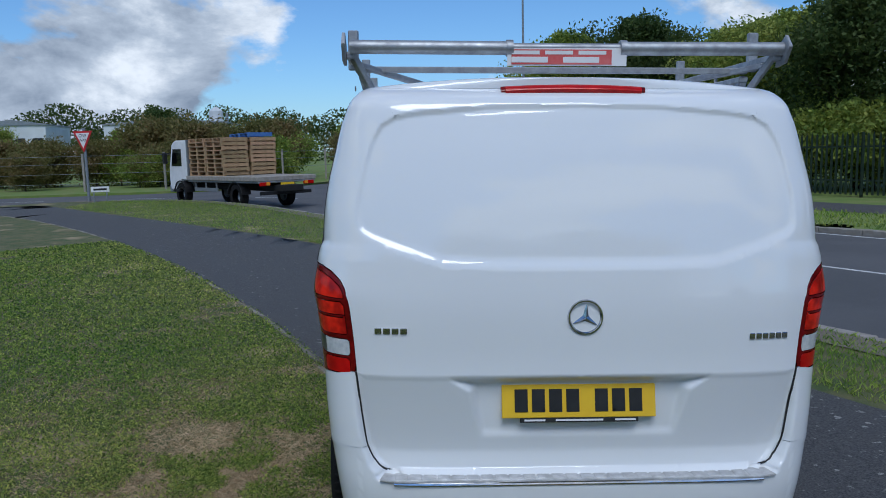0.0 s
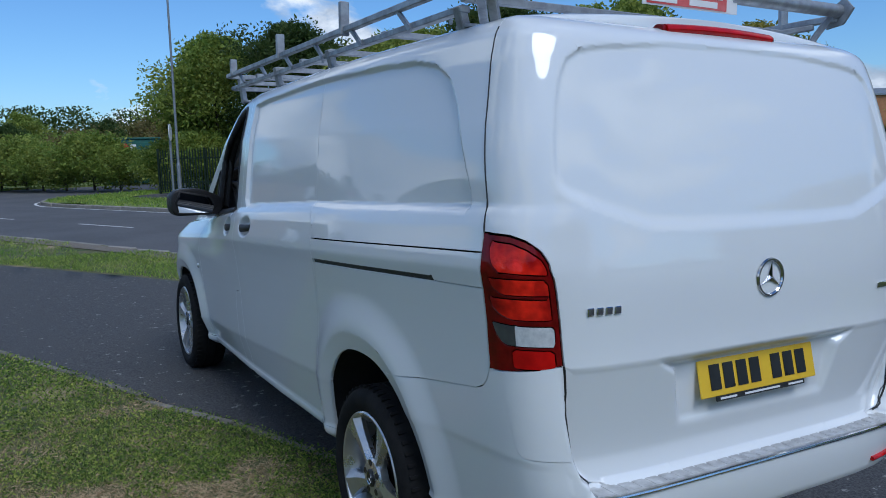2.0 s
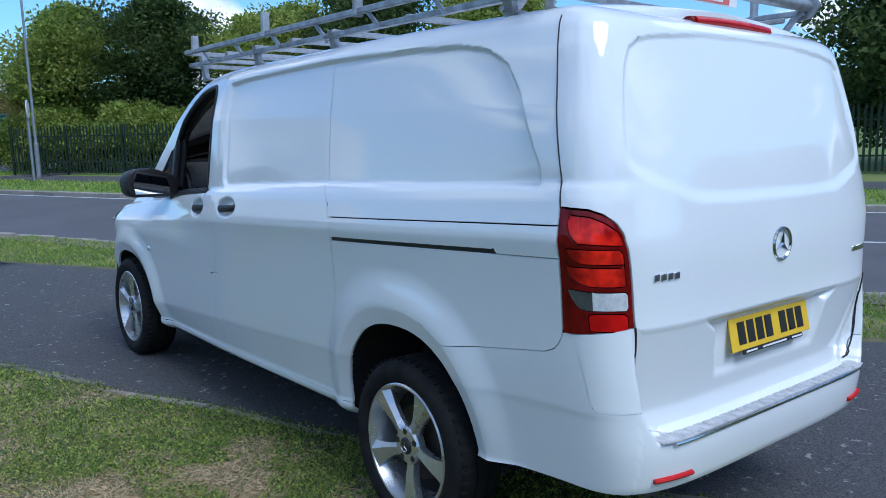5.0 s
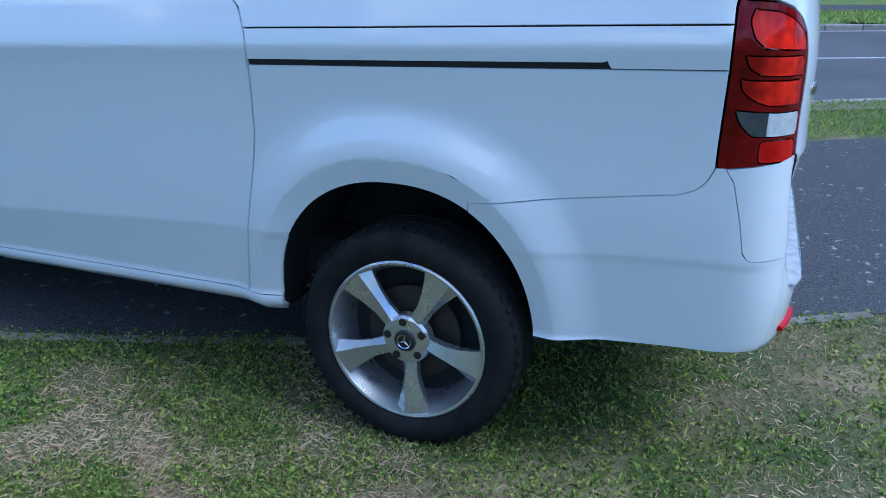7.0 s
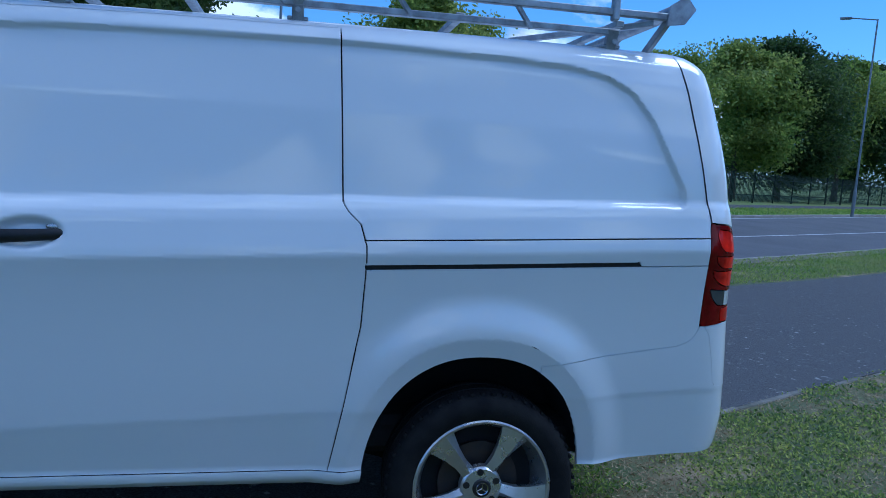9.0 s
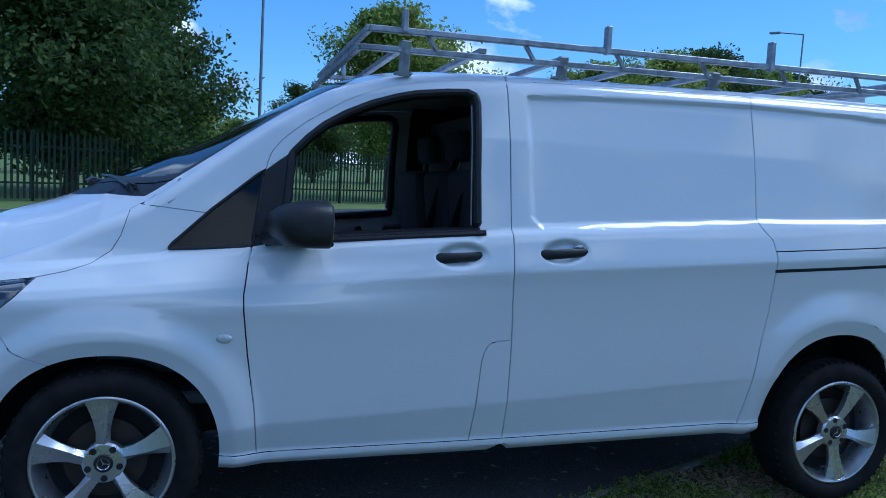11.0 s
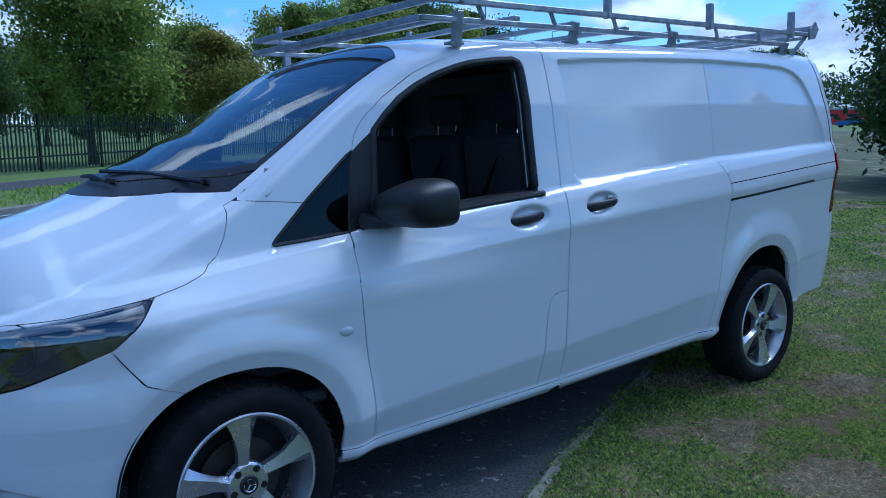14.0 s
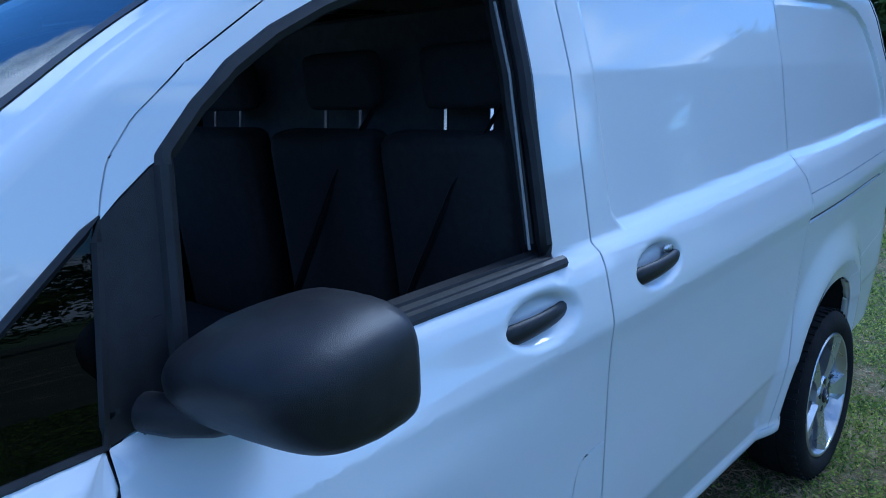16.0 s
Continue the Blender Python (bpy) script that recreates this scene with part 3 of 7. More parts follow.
def blades(name, centres, height, width, mat, label, lean=0.5, zf=level):
    """Grass as many short bent blades, one mesh."""
    n = len(centres)
    rng = np.random.default_rng(len(name) + n)
    a = rng.uniform(0, 2 * np.pi, n)
    h = height * rng.uniform(0.45, 1.25, n)
    w = width * rng.uniform(0.6, 1.3, n)
    la, ll = rng.uniform(0, 2 * np.pi, n), rng.uniform(0.1, lean, n) * h * 1.4
    x, y = centres[:, 0], centres[:, 1]
    z = zf(x, y) - 0.004
    dx, dy = np.cos(a) * w / 2, np.sin(a) * w / 2
    lx, ly = np.cos(la) * ll, np.sin(la) * ll
    V = np.stack([np.stack([x - dx, y - dy, z], 1), np.stack([x + dx, y + dy, z], 1),
                  np.stack([x + dx * 0.7 + lx * 0.4, y + dy * 0.7 + ly * 0.4, z + h * 0.6], 1), np.stack([x + lx, y + ly, z + h], 1)], 1).reshape(-1, 3)
    b = np.arange(n) * 4
    F = np.vstack([np.stack([b, b + 1, b + 2], 1), np.stack([b, b + 2, b + 3], 1)])
    me = bpy.data.meshes.new(name)
    me.vertices.add(len(V))
    me.vertices.foreach_set("co", V.ravel())
    me.loops.add(len(F) * 3)
    me.loops.foreach_set("vertex_index", F.ravel())
    me.polygons.add(len(F))
    me.polygons.foreach_set("loop_start", np.arange(0, len(F) * 3, 3))
    me.update()
    me.validate()
    me.materials.append(mat)
    return tagged(new(name, me), label, "grass", kind="stuff")


def leaf_mesh(name, centres, sizes, mat, seed, mats=None):
    """Many small bent leaf clumps in one mesh."""
    rng = np.random.default_rng(seed)
    n = len(centres)
    q = rng.normal(size=(n, 3))
    q /= np.linalg.norm(q, axis=1, keepdims=True)
    q[:, 2] = np.abs(q[:, 2]) * 0.8 + 0.2
    q /= np.linalg.norm(q, axis=1, keepdims=True)
    r = rng.normal(size=(n, 3))
    a = np.cross(q, r)
    a /= np.linalg.norm(a, axis=1, keepdims=True) + 1e-9
    b = np.cross(q, a)
    s = sizes[:, None]
    V = np.stack([centres - a * s, centres - b * s * 0.45 - q * s * 0.12, centres + a * s * 0.9, centres + b * s * 0.5 - q * s * 0.1], 1).reshape(-1, 3)
    i = np.arange(n) * 4
    F = np.vstack([np.stack([i, i + 1, i + 3], 1), np.stack([i + 1, i + 2, i + 3], 1)])
    me = bpy.data.meshes.new(name)
    me.vertices.add(len(V))
    me.vertices.foreach_set("co", V.ravel())
    me.loops.add(len(F) * 3)
    me.loops.foreach_set("vertex_index", F.ravel())
    me.polygons.add(len(F))
    me.polygons.foreach_set("loop_start", np.arange(0, len(F) * 3, 3))
    me.update()
    me.validate()
    me.materials.append(mat)
    return me


def scatter(n, x0, x1, y0, y1, seed):
    rng = np.random.default_rng(seed)
    return np.stack([rng.uniform(x0, x1, n), rng.uniform(y0, y1, n)], 1)


def lattice(x, y, seed):
    """Smooth noise in the plane, from -1 to 1, with cells a metre wide."""
    table = np.random.default_rng(seed).uniform(-1, 1, (64, 64))
    i, j = np.floor(x).astype(int), np.floor(y).astype(int)
    u, v = smooth01(x - i), smooth01(y - j)
    i, j, k, l = i % 64, j % 64, (i + 1) % 64, (j + 1) % 64
    return (table[i, j] * (1 - u) + table[k, j] * u) * (1 - v) + (table[i, l] * (1 - u) + table[k, l] * u) * v


def patchiness(p, seed):
    """Low where the turf is dry and thin, high where it is green; greener out on the lawn."""
    x, y = p[:, 0], p[:, 1]
    out = 0.30 * lattice(x * 1.5 + 9, y * 1.5, seed) + 0.22 * lattice(x * 4.1, y * 4.1 + 5, seed + 1) + 0.12 * lattice(x * 11, y * 11, seed + 2)
    return out + 0.22 * smooth01((-2.4 - x) / 1.6)


def lawn_points(n, seed):
    """Spots on the lawn, thinning away from where the van stands, each with its distance from there."""
    r = np.random.default_rng(seed)
    ang, far = r.uniform(0, 2 * np.pi, n), 13.0 * r.random(n) ** 1.05
    p = np.stack([-1.6 + far * np.cos(ang) * 0.8, 1.4 + far * np.sin(ang)], 1)
    keep = p[:, 0] < np.interp(p[:, 1], path_left[:, 1], path_left[:, 0]) + 0.03 - r.uniform(-0.02, 0.05, n)
    return p[keep], far[keep]


cand, far = lawn_points(900000, 1)
pt = patchiness(cand, 23) + np.random.default_rng(4).uniform(-0.12, 0.12, len(cand))
grow = 0.65 + 0.16 * far
rl = np.random.default_rng(15)
pick = rl.random(len(pt))
green = pt > -0.10
clover = green & (pick < 0.60)
spots = np.stack([cand[:, 0], cand[:, 1], level(cand[:, 0], cand[:, 1]) + rl.uniform(0.003, 0.022, len(cand))], 1)
tagged(new("clover", leaf_mesh("clover", spots[clover], 0.0105 * grow[clover] * rl.uniform(0.6, 1.35, int(clover.sum())), BLADE, 21)),
       "low green clover and weeds covering the lawn", "clover", kind="stuff")
stalk = green & (pick >= 0.60)
blades("lawn_grass", cand[stalk], 0.026, 0.0065 * grow[stalk], BLADE, "short green mown grass blades on the lawn", 1.1)
dry = (pt <= -0.02) | (pick > 0.90)
blades("dry_grass", cand[dry], 0.016, 0.0046 * grow[dry], STRAW, "dry straw-coloured grass in the worn patches", 2.2)
cand = np.vstack([scatter(230000, -3.0, 8.0, -4.0, 12.0, 3), scatter(90000, -12, -1, 9.0, 27.0, 5), scatter(110000, 4.0, 15.0, -15.0, -2.0, 6)])
inside = poly_distance(cand[:, 0], cand[:, 1], [tuple(p) for p in path_right] + [(-13.2, 27.4)] + [tuple(p) for p in near_kerb[::-1]])
blades("verge_grass", cand[inside < -0.10], 0.048, 0.0095, VERGE, "longer green grass on the strip between path and kerb", 0.9)
fk = far_kerb[30:-16]
pick = np.random.default_rng(6).integers(0, len(fk) - 1, 30000)
dirs = np.gradient(fk, axis=0)
dirs /= np.linalg.norm(dirs, axis=1, keepdims=True)
off = np.random.default_rng(7).uniform(0.15, 3.2, 30000)
cand = fk[pick] + np.stack([dirs[pick][:, 1], -dirs[pick][:, 0]], 1) * off[:, None] + dirs[pick] * np.random.default_rng(8).uniform(-0.4, 0.4, 30000)[:, None]
blades("far_verge_grass", cand, 0.10, 0.035, VERGE, "green grass on the far roadside verge", 0.9, lambda x, y: np.full(len(x), -0.06))

# ---- trees ----


def tree_parts(seed, height, spread, trunk, n_leaf, leaf, mat, low=0.25, top=1.0):
    """Trunk with limbs, and a crown of leaf clumps gathered along the twigs."""
    rng = random.Random(seed)
    bm = bmesh.new()
    tips = []

    def limb(p, d, length, r, depth):
        q = p
        steps = 3 if depth < 2 else 2
        for k in range(steps):
            d2 = (d + Vector((rng.uniform(-1, 1), rng.uniform(-1, 1), rng.uniform(-0.3, 0.5))) * 0.18).normalized()
            q2 = q + d2 * (length / steps)
            ra, rb = r * (1 - 0.5 * k / steps), r * (1 - 0.5 * (k + 1) / steps)
            rod(q, q2, ra, 6 if depth else 9, bm, rb)
            q, d = q2, d2
            if depth >= 1:
                tips.append((q, length))
        if depth < 2:
            for _ in range(rng.randint(3, 4)):
                side = Vector((rng.uniform(-1, 1), rng.uniform(-1, 1), rng.uniform(0.0, 0.7))).normalized()
                limb(q, (d * 0.5 + side).normalized(), length * rng.uniform(0.55, 0.75), r * 0.42, depth + 1)

    up = Vector((0, 0, 0))
    d = Vector((rng.uniform(-0.04, 0.04), rng.uniform(-0.04, 0.04), 1)).normalized()
    steps = 7
    for k in range(steps):
        nxt = up + d * (height * 0.8 / steps)
        rod(up, nxt, trunk * (1 - 0.8 * k / steps) * (1.25 if k == 0 else 1), 9, bm, trunk * (1 - 0.8 * (k + 1) / steps))
        up = nxt
        f = (k + 1) / steps
        if f > low:
            for _ in range(4):
                ang = rng.uniform(0, 2 * math.pi)
                reach = spread * (0.35 + 0.65 * math.sin(math.pi * min(1, (f - low) / (top - low) * 0.75 + 0.2))) * rng.uniform(0.7, 1.15)
                limb(up, Vector((math.cos(ang), math.sin(ang), rng.uniform(0.15, 0.7))).normalized(), reach * 0.55, trunk * 0.35 * (1.15 - f), 1)
    tips.append((up, spread * 0.4))
    rg = np.random.default_rng(seed)
    pos = np.array([tuple(t[0]) for t in tips])
    rad = np.array([0.25 * t[1] + 0.14 for t in tips])
    pick = rg.integers(0, len(pos), n_leaf)
    off = np.clip(rg.normal(size=(n_leaf, 3)), -1.7, 1.7) * rad[pick][:, None] * np.array([1, 1, 0.75])
    c = pos[pick] + off
    c[:, 2] = np.maximum(c[:, 2], height * low * 0.55)
    me = leaf_mesh("crown", c, leaf * rg.uniform(0.55, 1.3, n_leaf), mat, seed)
    tm = bpy.data.meshes.new("trunk")
    bm.to_mesh(tm)
    bm.free()
    tm.materials.append(BARK)
    return tm, me


def plant_tree(meshes, x, y, z, scale, turn, label, name="tree", group="roadside trees", squash=1.0):
    ob = thing(name, label, "tree", group=group)
    ob.matrix_basis = pose(x, y, z, 0, 0, turn) @ Matrix.Diagonal((scale * squash, scale * squash, scale, 1))
    for nm, me in zip(("trunk", "crown"), meshes):
        c = new(nm, me)
        c.parent = ob
    return ob


T_GREEN = tree_parts(11, 8.5, 4.1, 0.17, 40000, 0.115, LEAF_GREEN, 0.18)
T_GREEN2 = tree_parts(23, 8.0, 3.8, 0.15, 34000, 0.11, LEAF_GREEN, 0.22)
T_DARK = tree_parts(31, 8.8, 4.4, 0.18, 40000, 0.115, LEAF_DARK, 0.10)
T_TURN = tree_parts(47, 7.0, 3.4, 0.13, 28000, 0.105, LEAF_YELLOW, 0.15)
T_SCRUB = tree_parts(59, 4.0, 3.0, 0.08, 9000, 0.13, LEAF_BROWN, 0.05)
T_BUSH = tree_parts(67, 3.4, 2.9, 0.07, 9000, 0.12, LEAF_GREEN, 0.05)
T_HEDGE = tree_parts(91, 3.6, 3.0, 0.07, 12000, 0.11, LEAF_DARK, 0.04)
T_FAR = tree_parts(71, 8.4, 4.0, 0.17, 15000, 0.15, LEAF_GREEN, 0.12)
T_FAR_DARK = tree_parts(83, 8.6, 4.2, 0.17, 15000, 0.15, LEAF_DARK, 0.10)
GREEN_LABEL, DARK_LABEL = "broad green deciduous tree behind the roadside fence", "dense dark green tree behind the roadside fence"
TURN_LABEL = "deciduous tree with leaves turning yellow behind the fence"


def road_place(s, n):
    """A place from metres along the straight road (away from the van's front) and across it."""
    return (-0.53 * s + 0.85 * n, 0.85 * s + 0.53 * n)


TREES = [  # along, across, scale, kind
    (3.2, 25.5, 0.82, "t"), (-5.4, 24.5, 1.10, "d"), (-8.0, 26.5, 1.05, "d"), (-18.6, 23.6, 1.02, "g"), (-28.0, 24.5, 0.92, "t"), (-32.5, 29, 0.95, "h"),
    (-40, 26, 1.2, "h"), (-50, 26, 1.35, "g"), (-56, 25.5, 1.45, "d"), (-68, 26, 1.5, "g"), (-75, 27, 1.5, "d"),
    (8, 25.5, 0.88, "h"), (13, 26, 0.88, "d"), (17.5, 25.5, 0.85, "h"), (22.5, 26, 0.88, "d"), (27, 25.2, 0.88, "g"), (31, 27, 0.72, "t"),
    (10, 33, 0.95, "d"), (20, 33, 0.95, "g"), (-13, 44, 0.7, "d"), (-22, 46, 0.75, "h"), (-30, 43, 0.85, "d"), (-37, 45, 0.9, "g"), (-45, 44, 0.9, "d"), (2, 46, 0.62, "g"), (-3, 50, 0.6, "d"),
]
KINDS = {"g": (T_GREEN, GREEN_LABEL), "h": (T_GREEN2, GREEN_LABEL), "d": (T_DARK, DARK_LABEL), "t": (T_TURN, TURN_LABEL)}
for i, (s, n, sc, k) in enumerate(TREES):
    x, y = road_place(s, n)
    plant_tree(KINDS[k][0], x, y, -0.08, sc, i * 77 % 360, KINDS[k][1])
rs = random.Random(5)
for i in range(70):
    # scrub along the back edge of the bend
    k = int(i / 70 * (len(back_edge) - 12)) + 4
    p = back_edge[min(k, len(back_edge) - 1)]
    q = back_edge[min(k + 1, len(back_edge) - 1)]
    d = (q - p) / (np.linalg.norm(q - p) + 1e-6)
    nrm = np.array([-d[1], d[0]])
    off = rs.uniform(4.2, 12.0)
    big = rs.random() < 0.35
    plant_tree(T_BUSH if big else T_SCRUB, p[0] + nrm[0] * off + rs.uniform(-1, 1), p[1] + nrm[1] * off, -0.08, rs.uniform(0.75, 1.1) * (0.66 + off * 0.045) * (0.62 if p[0] < -8 else 0.95), rs.uniform(0, 360),
               "green roadside bush behind the wire fence" if big else "browning scrub bush behind the wire fence", "bush", "scrub behind the bend")
for i in range(22):
    x, y = road_place(4 + i * 1.9 + rs.uniform(-0.6, 0.6), 23.6 + rs.uniform(-0.4, 1.4))
    plant_tree(T_BUSH, x, y, -0.1, rs.uniform(0.55, 0.9), rs.uniform(0, 360), "green undergrowth bush along the fence", "bush", "undergrowth at the fence")
for i, (x, y, sc) in enumerate([(4.2, -16.5, 0.75), (0.8, -18.0, 0.8), (-2.8, -18.5, 0.7), (-6.5, -19.5, 0.8), (-10.5, -20.0, 0.75), (-15, -19.5, 0.8), (9.5, -44, 0.8), (14, -58, 0.8), (34, -62, 0.9)]):
    plant_tree(T_DARK, x, y, -0.1, sc, i * 63, "dense dark green tree at the back of the lawn", group="lawn trees")
for i, (x, y) in enumerate(((3.4, -14.6), (1.4, -15.6), (-0.8, -16.2), (-3.2, -16.8), (-6.0, -17.4), (-9.0, -18.0))):
    plant_tree(T_HEDGE, x, y, -0.1, 0.95 + 0.08 * (i % 3), i * 71, "dark green bush below the trees at the back of the lawn", "bush", "bushes at the back of the lawn")
for i in range(10):
    plant_tree((T_FAR, T_FAR_DARK)[i % 2], -52 + rs.uniform(-4, 4), -32 + i * 6.5, -0.1, rs.uniform(0.7, 0.95), i * 41, "green tree far across the lawn", group="lawn trees")
for i in range(30):
    x = -95 + i * 4.4 + rs.uniform(-2, 2)
    y = 62 + rs.uniform(-6, 12) + max(0, x + 5) * 0.25
    plant_tree((T_FAR, T_FAR_DARK)[i % 2], x, y, -0.3, rs.uniform(0.5, 0.75), rs.uniform(0, 360), "distant green tree behind the scrub", group="distant trees")

for i in range(16):
    x, y = road_place(-74 + i * 7.0 + rs.uniform(-2, 2), 66 + rs.uniform(-8, 10))
    plant_tree((T_FAR, T_FAR_DARK)[i % 2], x, y, -0.3, rs.uniform(0.55, 0.85), rs.uniform(0, 360), "distant green tree beyond the fenced field", group="distant trees")


def far_wood(name, pts, height, label):
    rg = np.random.default_rng(len(pts))
    cs, ss = [], []
    line = spline(pts, 2.5)
    for p in line:
        h = height * rg.uniform(0.65, 1.15)
        m = 620
        c = np.stack([p[0] + rg.normal(size=m).clip(-1.6, 1.6) * 2.2, p[1] + rg.normal(size=m).clip(-1.6, 1.6) * 2.2, (1 - np.abs(rg.normal(size=m)).clip(0, 2.2) * 0.42) * h], 1)
        c[:, 2] -= 0.10 * ((c[:, 0] - p[0]) ** 2 + (c[:, 1] - p[1]) ** 2)
        cs.append(c)
        ss.append(rg.uniform(0.22, 0.5, m))
    me = leaf_mesh(name, np.vstack(cs), np.concatenate(ss), LEAF_DARK, 3)
    return tagged(new(name, me), label, "trees", kind="stuff")


far_wood("far_woods", [(-190, 60), (-150, 120), (-90, 150), (-30, 165), (40, 160), (110, 130), (150, 60), (165, 0), (160, -80), (120, -150), (40, -190), (-60, -180), (-150, -120), (-190, -20), (-190, 60)], 11, "dark line of distant woods round the place")

# ---- palisade fence behind the far footway ----
fence = thing("palisade_fence", "dark green steel palisade fence behind the far footway", "fence")
f_line = np.array([road_place(s, 21.5) for s in (27, -78)])
f_len = float(np.linalg.norm(f_line[1] - f_line[0]))
f_dir = (f_line[1] - f_line[0]) / f_len
f_turn = math.degrees(math.atan2(f_dir[1], f_dir[0]))


def pale_mesh():
    bm = prism([(-0.034, 0), (0.034, 0), (0.034, 1.72), (0.018, 1.80), (0, 1.86), (-0.018, 1.80), (-0.034, 1.72)], 0.012, "XZ", -0.006)
    me = bpy.data.meshes.new("pale")
    bm.to_mesh(me)
    bm.free()
    me.materials.append(FENCE_GREEN)
    return me


PALE = pale_mesh()
n_pale = int(f_len / 0.16)
first = 14
for i in range(n_pale):
    p = f_line[0] + f_dir * (i + 0.5) * 0.16
    if first <= i < first + 290:
        ob = new("pale", PALE)
        ob.parent = fence
        ob.matrix_basis = pose(p[0], p[1], 0.02, random.uniform(-0.6, 0.6), random.uniform(-0.5, 0.5), f_turn)
V, F = [], []
for i in list(range(0, first)) + list(range(first + 290, n_pale)):
    p = f_line[0] + f_dir * (i + 0.5) * 0.16
    base = len(V)
    for dx, z in ((-0.034, 0.02), (0.034, 0.02), (0.034, 1.74), (0, 1.88), (-0.034, 1.74)):
        for dn in (-0.006, 0.006):
            V.append((p[0] + f_dir[0] * dx - f_dir[1] * dn, p[1] + f_dir[1] * dx + f_dir[0] * dn, z))
    F += [tuple(base + 2 * k for k in range(5)), tuple(base + 2 * k + 1 for k in (4, 3, 2, 1, 0))]
    F += [(base + 2 * k, base + 2 * k + 1, base + 2 * ((k + 1) % 5) + 1, base + 2 * ((k + 1) % 5)) for k in range(5)]
mesh_object("fence_rest", V, F, FENCE_GREEN, fence, smooth=False)
tagged(bpy.data.objects["fence_rest"], kind="stuff")
for z in (0.45, 1.45):
    a, b = f_line[0], f_line[1]
    off = np.array([-f_dir[1], f_dir[0]]) * 0.03
    part("rail", bar((a[0] + off[0], a[1] + off[1], z), (b[0] + off[0], b[1] + off[1], z), 0.05, 0.05), FENCE_GREEN, fence)
for i in range(int(f_len / 2.75) + 1):
    p = f_line[0] + f_dir * i * 2.75 + np.array([-f_dir[1], f_dir[0]]) * 0.09
    part("post", box(p[0], p[1], 0.9, 0.06, 0.10, 1.95, 0.006, (0, 0, f_turn)), FENCE_GREEN, fence)


# ---- the van: body surface ----
van = thing("van", "white panel van with a roof rack parked half on the path", "van")
van.matrix_basis = LEAN
YC, YF = 0.42, 4.30          # where the plan begins to round at the back and at the front


def arc_table(w, b, n, back):
    th = np.linspace(0, math.pi / 2, 4000)
    cx, cy = np.sin(th) ** (2 / n), np.cos(th) ** (2 / n)
    s = np.r_[0, np.cumsum(np.hypot(np.diff(w * cx), np.diff(b * cy)))]
    return th, s, w * cx, b * cy


NB, NF = 5.0, 2.6
thb, sb, xb, yb = arc_table(0.88, 0.35, NB, True)
thf, sf, xf, yf_ = arc_table(0.86, 0.80, NF, False)
LB, LF = sb[-1], sf[-1]
D_END = LB + (YF - YC) + LF


def d_of_x(x):
    return float(np.interp(x, xb, sb))


def d_of_y(y):
    if y < YC:
        return float(np.interp(YC - y, yb[::-1], sb[::-1]))
    if y <= YF:
        return LB + y - YC
    return LB + YF - YC + LF - float(np.interp(y - YF, yf_[::-1], sf[::-1]))


def d_front_x(x):
    return D_END - float(np.interp(x, xf, sf))


def y_nominal(d):
    d = np.asarray(d, float)
    y = np.where(d < LB, YC - np.interp(d, sb, yb), np.where(d > LB + YF - YC, YF + np.interp(D_END - d, sf, yf_), YC + d - LB))
    return y


TOP_Y = [0.0, 0.45, 1.0, 2.5, 2.85, 3.05, 3.18, 3.30, 3.44, 3.57, 3.65, 3.76, 3.90, 4.05, 4.14, 4.25, 4.5, 4.8, 5.0, 5.1]
TOP_Z = [1.900, 1.908, 1.902, 1.880, 1.870, 1.858, 1.840, 1.812, 1.765, 1.695, 1.645, 1.567, 1.462, 1.352, 1.288, 1.235, 1.135, 1.030, 0.955, 0.925]
CROWN_Y = [0.0, 0.3, 0.6, 1.5, 2.9, 3.2, 3.4, 3.6, 3.8, 4.0, 4.15, 4.5, 4.78, 4.95, 5.06, 5.14]
CROWN_Z = [0.02, 0.038, 0.044, 0.050, 0.058, 0.066, 0.062, 0.060, 0.090, 0.135, 0.18, 0.178, 0.19, 0.15, 0.08, 0.02]
REAR_Z = [0.40, 0.46, 0.56, 0.70, 0.90, 1.00, 1.145, 1.30, 1.45, 1.60, 1.75, 1.86, 1.905]
REAR_Y = [0.06, 0.025, 0.015, 0.03, 0.052, 0.062, 0.068, 0.088, 0.116, 0.151, 0.193, 0.232, 0.272]
FRONT_Z = [0.22, 0.30, 0.42, 0.56, 0.66, 0.80, 0.93, 1.02, 1.2]
FRONT_Y = [4.97, 5.06, 5.12, 5.14, 5.125, 5.10, 5.06, 5.01, 4.9]
ARCH_R, ARCH_F = (1.070, 0.335, 0.392, 0.47), (4.245, 0.345, 0.395, 0.395)


FLARE = 0.058


def z_sill(y):
    return 0.395 - 0.023 * (y - 1.55)


def z_ledge(y):
    return 1.30 - 0.055 * (y - 1.56) - 0.05 * np.maximum(y - 2.7, 0)


def z_crease(y):
    return 1.135 - 0.055 * (y - 1.56) - 0.02 * np.maximum(y - 2.7, 0)


def z_low_crease(y):
    return 0.593 - 0.0665 * (y - 1.56)


def arch_level(y, z, a):
    q = (np.abs((y - a[0]) / a[2]) ** 2.25 + np.abs((np.maximum(z, a[1]) - a[1]) / a[3]) ** 2.25) ** (1 / 2.25) - 1
    return q * a[2]


